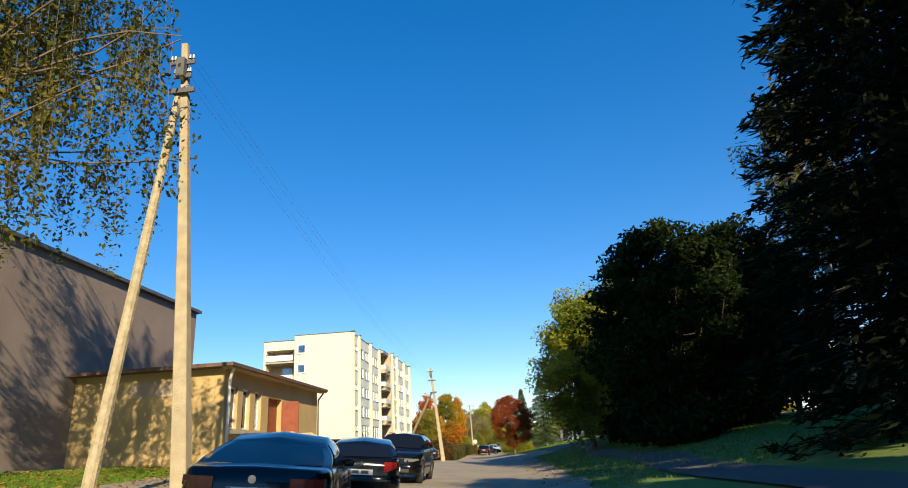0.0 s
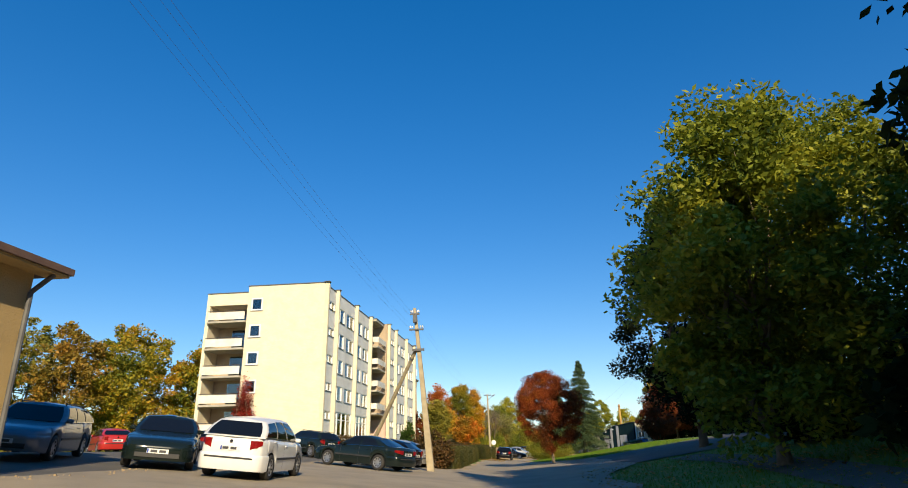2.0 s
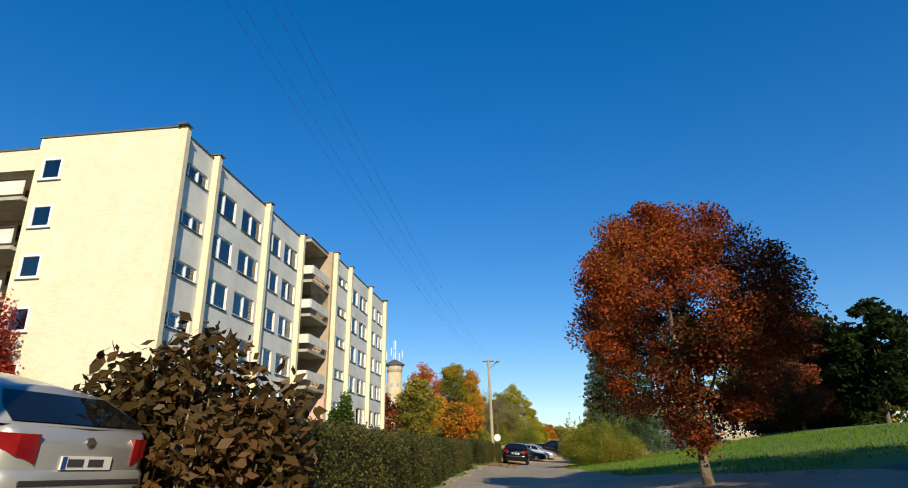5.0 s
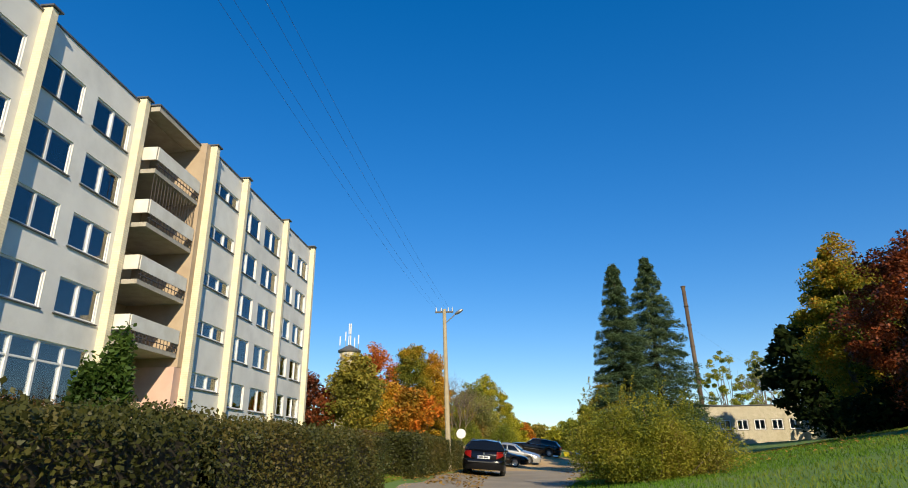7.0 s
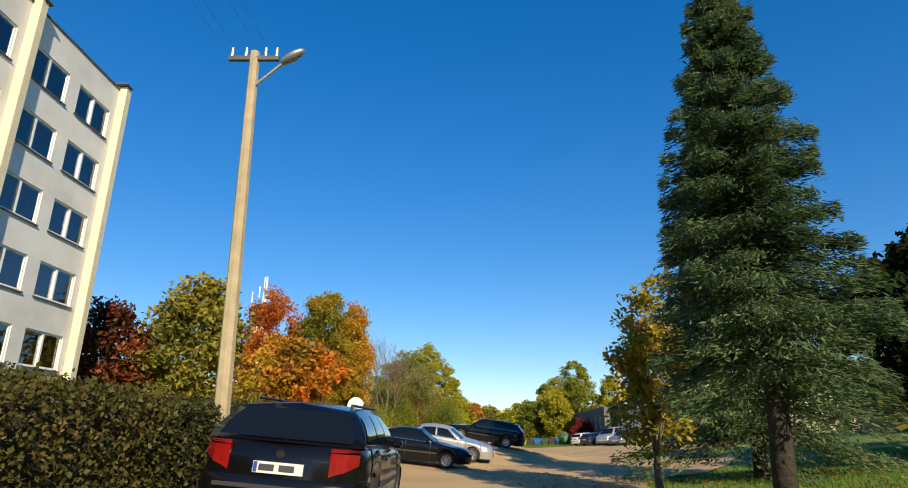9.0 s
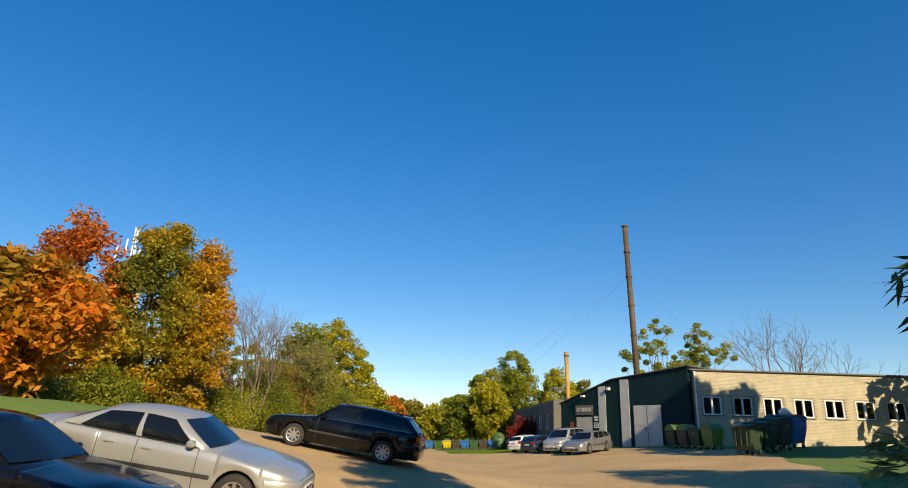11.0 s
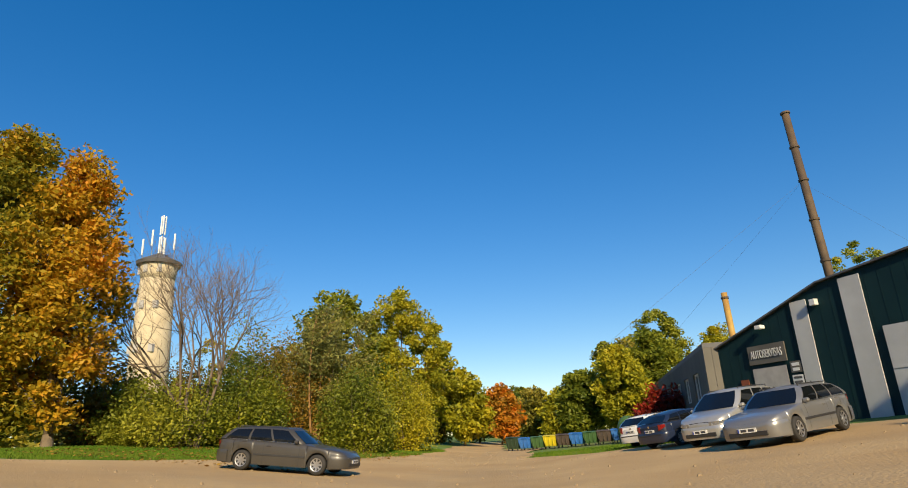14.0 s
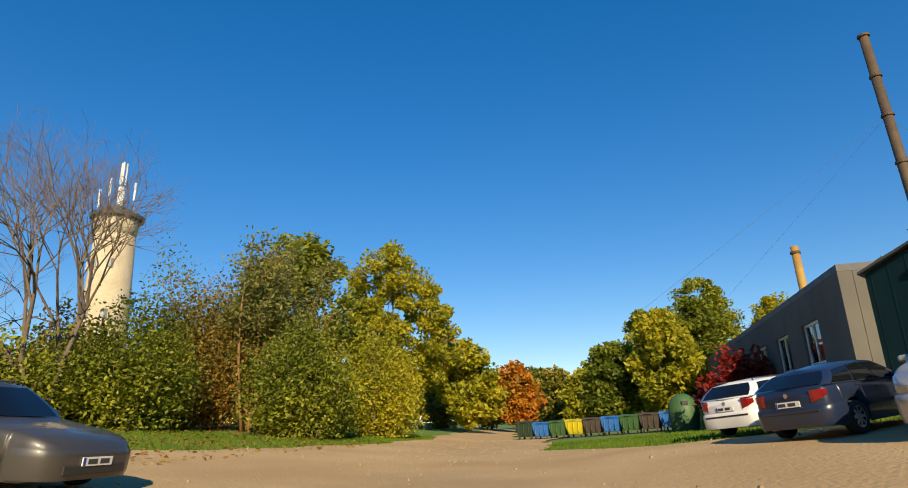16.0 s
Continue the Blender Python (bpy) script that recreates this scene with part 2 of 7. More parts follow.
L_SCARLET = leafy("scarlet_leaves", (0.10, 0.02, 0.012), (0.32, 0.028, 0.014), (0.48, 0.07, 0.02))
L_MIX = leafy("green_and_orange_leaves", (0.072, 0.120, 0.016), (0.288, 0.264, 0.019), (0.648, 0.288, 0.018), scale=0.22)
L_FLAME = leafy("flame_orange_leaves", (0.30, 0.075, 0.016), (0.52, 0.14, 0.017), (0.62, 0.24, 0.02), scale=0.3)
L_SHRUB = leafy("shrub_leaves", (0.085, 0.115, 0.014), (0.18, 0.20, 0.018), (0.32, 0.30, 0.022), (0.22, 0.17, 0.03), scale=0.9)
L_REDMIX = leafy("red_and_bronze_maple_leaves", (0.055, 0.05, 0.012), (0.17, 0.045, 0.016), (0.42, 0.09, 0.02), (0.36, 0.15, 0.02), scale=0.45, rough=0.7, spec=0.15)
L_MIXGOLD = leafy("gold_and_green_maple_leaves", (0.125, 0.150, 0.018), (0.375, 0.300, 0.020), (0.688, 0.300, 0.019), scale=0.16)
# Lit copy of L_GREEN: the sun's brightening is in the colour.
L_LITGREEN = leafy("sunlit_green_leaves", (0.169, 0.195, 0.019), (0.286, 0.299, 0.027), (0.442, 0.403, 0.039))
L_RUST = leafy("rusty_leaves", (0.130, 0.117, 0.021), (0.312, 0.208, 0.029), (0.442, 0.221, 0.033))
L_WILLOW = leafy("grey_green_willow_leaves", (0.169, 0.182, 0.046), (0.260, 0.260, 0.065), (0.364, 0.312, 0.065))
L_SPRUCE = leafy("blue_green_needles", (0.06, 0.10, 0.045), (0.12, 0.175, 0.08), (0.20, 0.26, 0.125), rough=0.75, spec=0.12)
L_ASH = leafy("ash_leaves", (0.10, 0.14, 0.016), (0.22, 0.25, 0.022), (0.40, 0.37, 0.03))
# Needle colour taken down to carry the shade on the bank conifers.
L_SPRUCESHADE = leafy("shade_darkened_needles", (0.008, 0.012, 0.007), (0.015, 0.022, 0.011), (0.022, 0.03, 0.014), rough=0.8, spec=0.08)
L_HEDGE = leafy("hedge_leaves", (0.04, 0.045, 0.01), (0.075, 0.08, 0.016), (0.13, 0.10, 0.022), scale=0.5)
L_HEDGERED = leafy("browned_hedge_leaves", (0.06, 0.045, 0.014), (0.11, 0.07, 0.02), (0.17, 0.075, 0.025), scale=0.6)
L_IVY = leafy("ivy_leaves", (0.03, 0.06, 0.01), (0.06, 0.11, 0.016), (0.10, 0.15, 0.025), scale=0.8)
L_BIRCH = leafy("birch_leaves", (0.05, 0.06, 0.012), (0.11, 0.11, 0.016), (0.22, 0.17, 0.02))


def coursed(m, w, h, joint, depth=0.35):
    """Adds brick courses to a wall material: joints a little darker and sunk."""
    n, l = m.node_tree.nodes, m.node_tree.links
    b = n["Principled BSDF"]
    tc = n.new("ShaderNodeTexCoord")
    sep = n.new("ShaderNodeSeparateXYZ")
    l.new(tc.outputs["Object"], sep.inputs[0])
    ad = n.new("ShaderNodeMath")
    l.new(sep.outputs[0], ad.inputs[0])
    l.new(sep.outputs[1], ad.inputs[1])
    cb = n.new("ShaderNodeCombineXYZ")
    l.new(ad.outputs[0], cb.inputs[0])
    l.new(sep.outputs[2], cb.inputs[1])
    br = n.new("ShaderNodeTexBrick")
    br.inputs["Scale"].default_value = 1.0
    br.inputs["Brick Width"].default_value = w
    br.inputs["Row Height"].default_value = h
    br.inputs["Mortar Size"].default_value = joint
    br.inputs["Color1"].default_value = (1, 1, 1, 1)
    br.inputs["Color2"].default_value = (0.9, 0.9, 0.9, 1)
    br.inputs["Mortar"].default_value = (0.84, 0.82, 0.80, 1)
    l.new(cb.outputs[0], br.inputs["Vector"])
    mx = n.new("ShaderNodeMix")
    mx.data_type = 'RGBA'
    mx.blend_type = 'MULTIPLY'
    mx.inputs[0].default_value = 1.0
    l.new(b.inputs["Base Color"].links[0].from_socket, mx.inputs[6])
    l.new(br.outputs["Color"], mx.inputs[7])
    l.new(mx.outputs[2], b.inputs["Base Color"])
    bp = n.new("ShaderNodeBump")
    bp.inputs["Strength"].default_value = depth
    bp.inputs["Distance"].default_value = 0.02
    l.new(br.outputs["Fac"], bp.inputs["Height"])
    bp.invert = True
    l.new(bp.outputs[0], b.inputs["Normal"])


coursed(M_BRICK, 0.26, 0.10, 0.010)
coursed(M_PILASTER, 0.26, 0.10, 0.012)
coursed(M_TOWER, 0.26, 0.10, 0.012)
L_BLADE = leafy("grass_blades", (0.09, 0.185, 0.017), (0.135, 0.225, 0.021), (0.19, 0.225, 0.034), scale=0.3, rough=0.8, spec=0.1)
L_FALLEN = leafy("fallen_leaves", (0.30, 0.16, 0.03), (0.42, 0.26, 0.04), (0.25, 0.11, 0.03), scale=0.8)
# Dark fill for hedge cores, standing for the shade among their twigs.
M_CORE = mat("shaded_twig_fill", (0.05, 0.04, 0.02), 0.95, scale=5)

# ---- building helpers ----
def link(name, bm, material, parent=None, label="", smooth=False):
    me = bpy.data.meshes.new(name)
    bm.to_mesh(me)
    bm.free()
    me.materials.append(material)
    if smooth:
        me.polygons.foreach_set("use_smooth", [True] * len(me.polygons))
    ob = new(name, me)
    if parent is not None:
        ob.parent = parent
    if label:
        ob["label"] = label
    return ob


def part(name, bm, material, parent, label="", smooth=False):
    return link(name, bm, material, parent, label, smooth)


def piece(name, mesh, parent, m):
    """An object of its own on a shared mesh."""
    ob = new(name, mesh)
    ob.parent = parent
    ob.matrix_basis = m
    return ob


def thing(name, x, y, z, rz=0.0, label="", category="", group="", kind=""):
    ob = new(name)
    ob.matrix_basis = pose(x, y, z, 0, 0, rz)
    ob.empty_display_size = 0.2
    return tagged(ob, label, category, group, kind)


def box(bm, x0, x1, y0, y1, z0, z1, bevel=0.0):
    r = bmesh.ops.create_cube(bm, size=1.0)
    vs = r["verts"]
    bmesh.ops.scale(bm, vec=(x1 - x0, y1 - y0, z1 - z0), verts=vs)
    bmesh.ops.translate(bm, vec=((x0 + x1) / 2, (y0 + y1) / 2, (z0 + z1) / 2), verts=vs)
    if bevel:
        es = list({e for v in vs for e in v.link_edges})
        bmesh.ops.bevel(bm, geom=es, offset=bevel, segments=1, affect='EDGES')
    return bm


def boxm(x0, x1, y0, y1, z0, z1, bevel=0.0):
    return box(bmesh.new(), x0, x1, y0, y1, z0, z1, bevel)


def tube(bm, p0, p1, r0, r1, seg=10, caps=True):
    p0, p1 = Vector(p0), Vector(p1)
    q = (p1 - p0).to_track_quat('Z', 'Y')
    a, b = [], []
    for i in range(seg):
        c, s = math.cos(2 * math.pi * i / seg), math.sin(2 * math.pi * i / seg)
        a.append(bm.verts.new(p0 + q @ Vector((c * r0, s * r0, 0))))
        b.append(bm.verts.new(p1 + q @ Vector((c * r1, s * r1, 0))))
    for i in range(seg):
        bm.faces.new((a[i], a[(i + 1) % seg], b[(i + 1) % seg], b[i]))
    if caps:
        bm.faces.new(a[::-1])
        bm.faces.new(b)
    return bm


def polytube(bm, pts, radii, seg=6):
    """One continuous round bar through the points."""
    pts = [Vector(p) for p in pts]
    rings = []
    for i, p in enumerate(pts):
        d = (pts[min(i + 1, len(pts) - 1)] - pts[max(i - 1, 0)]).normalized()
        a = d.cross(Vector((0.31, 0.94, 0.13))).normalized()
        b = d.cross(a)
        rings.append([bm.verts.new(p + (a * math.cos(6.2832 * k / seg) + b * math.sin(6.2832 * k / seg)) * radii[i]) for k in range(seg)])
    for r, q in zip(rings, rings[1:]):
        for k in range(seg):
            bm.faces.new((r[k], r[(k + 1) % seg], q[(k + 1) % seg], q[k]))
    bm.faces.new(rings[0][::-1])
    bm.faces.new(rings[-1])
    return bm


def prism(bm, pts, z0, z1):
    """An upright prism over a plan outline (counter-clockwise)."""
    a = [bm.verts.new((x, y, z0)) for x, y in pts]
    b = [bm.verts.new((x, y, z1)) for x, y in pts]
    n = len(pts)
    for i in range(n):
        bm.faces.new((a[i], a[(i + 1) % n], b[(i + 1) % n], b[i]))
    bm.faces.new(a[::-1])
    bm.faces.new(b)
    return bm


def from_arrays(name, verts, faces, material, parent=None, label=""):
    me = bpy.data.meshes.new(name)
    me.from_pydata(verts, [], faces)
    me.materials.append(material)
    ob = new(name, me)
    if parent is not None:
        ob.parent = parent
    if label:
        ob["label"] = label
    return ob


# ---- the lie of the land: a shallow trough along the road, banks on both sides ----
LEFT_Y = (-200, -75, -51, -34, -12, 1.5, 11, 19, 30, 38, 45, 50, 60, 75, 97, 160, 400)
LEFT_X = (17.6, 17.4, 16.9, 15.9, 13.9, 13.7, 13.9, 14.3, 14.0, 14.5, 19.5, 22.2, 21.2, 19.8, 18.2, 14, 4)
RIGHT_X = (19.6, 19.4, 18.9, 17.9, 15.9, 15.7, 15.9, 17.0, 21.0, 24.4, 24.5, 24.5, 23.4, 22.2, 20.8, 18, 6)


# Banks are partly raised to offset the lens's bowing, beyond the real slope.
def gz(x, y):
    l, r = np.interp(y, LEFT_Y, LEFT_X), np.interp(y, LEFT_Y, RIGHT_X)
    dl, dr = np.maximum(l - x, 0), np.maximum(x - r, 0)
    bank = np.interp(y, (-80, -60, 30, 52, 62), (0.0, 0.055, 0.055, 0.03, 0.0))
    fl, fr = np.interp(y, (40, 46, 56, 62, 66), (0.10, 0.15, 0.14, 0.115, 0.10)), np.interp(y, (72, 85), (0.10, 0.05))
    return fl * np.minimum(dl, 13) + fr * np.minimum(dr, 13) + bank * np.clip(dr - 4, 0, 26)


def G(x, y):
    return float(gz(x, y))


def sheet(name, xs, ys, lift, material, keep=None, label=""):
    """A surface that follows the land, on the grid xs by ys, kept where keep(x, y)."""
    X, Y = np.meshgrid(xs, ys)
    Z = gz(X, Y) + lift
    v = np.stack([X.ravel(), Y.ravel(), Z.ravel()], 1)
    nx, ny = len(xs), len(ys)
    f = []
    for j in range(ny - 1):
        for i in range(nx - 1):
            if keep is None or keep((xs[i] + xs[i + 1]) / 2, (ys[j] + ys[j + 1]) / 2):
                k = j * nx + i
                f.append((k, k + 1, k + nx + 1, k + nx))
    ob = from_arrays(name, v.tolist(), f, material, None, label)
    ob.data.polygons.foreach_set("use_smooth", [True] * len(f))
    return ob


def strip(name, ys, left, right, lift, material, n=14):
    """A paved strip between two edges given as functions of y."""
    v, f = [], []
    for j, y in enumerate(ys):
        a, b = left(y), right(y)
        for i in range(n + 1):
            x = a + (b - a) * i / n
            v.append((x, y, G(x, y) + lift))
            if i and j:
                k = j * (n + 1) + i
                f.append((k - n - 2, k - n - 1, k, k - 1))
    ob = from_arrays(name, v, f, material)
    ob.data.polygons.foreach_set("use_smooth", [True] * len(f))
    return ob


GX = np.concatenate([[-900, -500, -250, -120, -70], np.arange(-45, 75, 1.0), [80, 110, 180, 300, 600, 900]])
GY = np.concatenate([[-600, -300, -180, -130], np.arange(-100, 130, 1.0), [135, 150, 180, 240, 350, 600, 1200]])
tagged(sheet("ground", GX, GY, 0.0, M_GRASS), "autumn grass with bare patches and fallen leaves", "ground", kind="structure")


def road_left(y):
    return float(np.interp(y, (-130, -66, -62, -16, -14, 12, 24, 30), (10.5, 10.5, 9.0, 7.2, 12.9, 12.1, 12.5, 12.6)) + 0.12 * math.sin(y * 0.9) + 0.06 * math.sin(y * 2.3))


def road_right(y):
    return float(np.interp(y, (-130, -56, -28, -24, -9, -2, 8, 13, 18, 25, 30), (20.8, 20.4, 19.8, 21.5, 20.8, 17.8, 16.9, 16.4, 17.0, 18.0, 19.5)) + 0.12 * math.sin(y * 1.1 + 1) + 0.06 * math.sin(y * 2.9))


tagged(strip("road", np.arange(-130, 30.5, 0.5), road_left, road_right, 0.05, M_ASPHALT), "worn pale asphalt road with dusty edges", "road", kind="structure")


def lot_left(y):
    return float(np.interp(y, (30, 34, 44, 52, 60, 66, 70, 76, 86, 96, 130), (12.6, 11.5, 11.0, 11.0, 11.2, 12.0, 14.5, 16.3, 16.8, 15.5, 13.5)) + 0.2 * math.sin(y * 0.8) + 0.1 * math.sin(y * 2.1))


def lot_right(y):
    return float(np.interp(y, (30, 36, 42, 50, 60, 66, 72, 74, 78, 86, 92, 96, 130), (19.5, 22.5, 27, 31, 34, 33, 30, 24.6, 22.6, 21.8, 22.5, 19.5, 16.0)) + 0.2 * math.sin(y * 0.7) + 0.1 * math.sin(y * 1.9))


tagged(strip("pavement", np.arange(30, 131, 0.5), lot_left, lot_right, 0.045, M_DIRT, 24), "packed dirt and gravel parking yard", "parking yard", kind="structure")
# Side road, footpath and parking place carry their shade in the asphalt colour.
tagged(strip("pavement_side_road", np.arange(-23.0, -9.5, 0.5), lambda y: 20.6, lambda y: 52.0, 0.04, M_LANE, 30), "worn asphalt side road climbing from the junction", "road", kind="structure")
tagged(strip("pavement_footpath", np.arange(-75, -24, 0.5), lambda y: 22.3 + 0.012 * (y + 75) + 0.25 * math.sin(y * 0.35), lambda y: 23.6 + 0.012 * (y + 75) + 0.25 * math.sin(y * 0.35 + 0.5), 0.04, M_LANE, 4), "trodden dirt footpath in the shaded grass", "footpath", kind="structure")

tagged(strip("pavement_parking", np.arange(-46, -5.5, 0.5), lambda y: -14.0 + 0.4 * math.sin(y * 0.5), lambda y: road_left(y) + 0.4, 0.03, M_LANE, 20), "old asphalt parking place beside the annex, darkened for shade", "parking place", kind="structure")

# ---- trees, shrubs and hedges ----
RNG = np.random.default_rng(7)


def leaf_quads(centres, size, droop=0.0, aspect=1.7, up=0.35, rng=RNG):
    """Small folded leaf blades at the centres, each turned its own way. Returns vertices and faces."""
    n = len(centres)
    nrm = rng.normal(size=(n, 3))
    nrm[:, 2] = np.abs(nrm[:, 2]) + up
    nrm /= np.linalg.norm(nrm, axis=1)[:, None]
    t = rng.normal(size=(n, 3))
    t[:, 2] -= droop * 2
    t -= nrm * (t * nrm).sum(1)[:, None]
    t /= np.linalg.norm(t, axis=1)[:, None] + 1e-9
    s = np.cross(nrm, t)
    k = size * rng.uniform(0.65, 1.35, n)[:, None]
    L, W = t * k * aspect * 0.5, s * k * 0.5
    v = np.stack([centres - L, centres + W * 0.9 - L * 0.1, centres + L, centres - W * 0.9 - L * 0.1], 1).reshape(-1, 3)
    f = np.arange(n * 4).reshape(-1, 4)
    return v, f


def quads_mesh(name, v, f, material):
    me = bpy.data.meshes.new(name)
    me.vertices.add(len(v))
    me.vertices.foreach_set("co", np.asarray(v, dtype=np.float32).ravel())
    me.loops.add(f.size)
    me.loops.foreach_set("vertex_index", f.ravel().astype(np.int32))
    me.polygons.add(len(f))
    me.polygons.foreach_set("loop_start", np.arange(0, f.size, 4, dtype=np.int32))
    me.update(calc_edges=True)
    me.materials.append(material)
    return me


def limb(bm, p, q, r0, r1, bend=0.1, n=4, seg=6, rng=RNG):
    p, q = Vector(p), Vector(q)
    off = Vector(rng.normal(size=3) * bend * (q - p).length)
    us = [i / n for i in range(n + 1)]
    polytube(bm, [p.lerp(q, u) + off * math.sin(math.pi * u) for u in us], [r0 + (r1 - r0) * u for u in us], seg)


def crown_points(h, base, rx, ry, blobs, per, seed, spread=0.55, top=1.0):
    """Leaf places: uneven clumps gathered round twigs within an egg-shaped crown."""
    rng, shape = np.random.default_rng(seed), np.random.default_rng(seed + 777)
    lobes, amp = shape.normal(size=(9, 3)), shape.uniform(-0.24, 0.22, 9)
    lobes /= np.linalg.norm(lobes, axis=1)[:, None]
    cs, pts = [], []
    while len(cs) < blobs:
        u = rng.uniform(-1, 1, 3)
        d = np.linalg.norm(u)
        if d > 1 or d < 0.25 + 0.3 * rng.random():
            continue
        z = base + (u[2] * 0.5 + 0.5) * (h - base)
        w = 1.0 - 0.35 * max(0, u[2]) * top
        d = u / np.linalg.norm(u)
        w *= 1.0 + float((amp * np.maximum(lobes @ d, 0) ** 4).sum())
        cs.append((u[0] * rx * w, u[1] * ry * w, z))
    for c in cs:
        r = spread * rng.uniform(0.6, 1.35)
        k = int(1.2 * per * rng.uniform(0.6, 1.4))
        g = rng.normal(size=(k, 3))
        g /= np.linalg.norm(g, axis=1)[:, None]
        g *= (r * rng.random(k) ** 0.45)[:, None]
        g[:, 2] *= 0.75
        pts.append(np.array(c) + g)
    return np.array(cs), np.concatenate(pts)


def broadleaf(name, x, y, h, rx, ry, material, label, category="tree", base=None, blobs=150, per=70, leaf=0.17, spread=0.8, bark=None, trunk_r=None, seed=1, group="", rz=0.0, lean=(0, 0), trunk=True):
    base = h * 0.25 if base is None else base
    t = thing(name, x, y, G(x, y), rz, label, category, group)
    cs, pts = crown_points(h, base, rx, ry, blobs, per, seed, spread)
    pts[:, 0] += lean[0] * pts[:, 2] / h
    pts[:, 1] += lean[1] * pts[:, 2] / h
    v, f = leaf_quads(pts, leaf * 1.2, rng=np.random.default_rng(seed + 50))
    c = new("crown", quads_mesh("crown", v, f, material))
    c.parent = t
    if trunk:
        rng = np.random.default_rng(seed + 9)
        r = trunk_r or 0.017 * h
        bm = bmesh.new()
        top = Vector((lean[0] * 0.8, lean[1] * 0.8, base + (h - base) * 0.7))
        fork = Vector((lean[0] * 0.2, lean[1] * 0.2, max(base * 0.9, 0.5)))
        limb(bm, (0, 0, -0.15), fork, r * 1.25, r * 0.85, 0.02, 4, 10, rng)
        limb(bm, fork, top, r * 0.8, r * 0.15, 0.05, 5, 8, rng)
        for i in rng.choice(len(cs), min(16, len(cs)), replace=False):
            p = Vector(cs[i])
            u = rng.uniform(0.0, 0.6)
            limb(bm, fork.lerp(top, u), p, r * 0.38 * (1 - u * 0.5), r * 0.05, 0.08, 4, 5, rng)
        part("trunk", bm, bark or M_BARK, t, smooth=True)
    return t


def spruce(name, x, y, h, r, material, label, seed=1, base=0.8, bark=None, sprigs=26, group="", narrow=1.0, category="conifer", size=0.36):
    """A conifer: whorls of drooping boughs set with needle sprigs, ragged at the tips."""
    rng = np.random.default_rng(seed)
    t = thing(name, x, y, G(x, y), rng.uniform(0, 360), label, category, group)
    pts, dirs = [], []
    bm = bmesh.new()
    limb(bm, (0, 0, -0.15), (0, 0, h), 0.018 * h, 0.02, 0.004, 6, 8, rng)
    z = base
    while z < h - 0.15:
        u = (z - base) / (h - base)
        L = r * (1 - u) ** 0.85 * narrow + 0.12
        n = max(5, int(11 - 5 * u))
        a0 = rng.uniform(0, 6.28)
        for k in range(n):
            a = a0 + 6.283 * k / n + rng.normal() * 0.16
            l = L * rng.uniform(0.7, 1.12)
            zz = z + rng.normal() * 0.12
            dr = 0.10 + 0.28 * (1 - u)
            m = int(sprigs * (0.35 + l / r))
            s = rng.random(m) ** 0.6
            side = rng.normal(size=m) * 0.16 * l * (1 - 0.6 * s) + rng.normal(size=m) * 0.06
            px = math.cos(a) * s * l - math.sin(a) * side
            py = math.sin(a) * s * l + math.cos(a) * side
            pz = zz - dr * l * s ** 1.3 + 0.12 * l * np.maximum(s - 0.75, 0) * 2 + rng.normal(size=m) * 0.07 - np.abs(side) * 0.3
            pts.append(np.stack([px, py, pz], 1))
            d = np.stack([np.cos(a) + rng.normal(size=m) * 0.45, np.sin(a) + rng.normal(size=m) * 0.45, -0.25 + rng.normal(size=m) * 0.3], 1)
            dirs.append(d)
            if k % 2 == 0:
                tube(bm, (0, 0, zz), (math.cos(a) * l * 0.8, math.sin(a) * l * 0.8, zz - dr * l * 0.7), 0.03, 0.008, 4, False)
        z += 0.30 * (1.15 - 0.5 * u)
    P, Dv = np.concatenate(pts), np.concatenate(dirs)
    Dv /= np.linalg.norm(Dv, axis=1)[:, None]
    n = len(P)
    up = rng.normal(size=(n, 3)) * 0.5 + np.array([0, 0, 1.0])
    s = np.cross(Dv, up)
    s /= np.linalg.norm(s, axis=1)[:, None]
    k = size * rng.uniform(0.6, 1.3, n)[:, None]
    Lv, W = Dv * k * 0.5, s * k * 0.12
    v = np.stack([P - Lv, P + W - Lv * 0.2, P + Lv, P - W - Lv * 0.2], 1).reshape(-1, 3)
    c = new("crown", quads_mesh("crown", v, np.arange(n * 4).reshape(-1, 4), material))
    c.parent = t
    part("trunk", bm, bark or M_BARK, t, smooth=True)
    return t


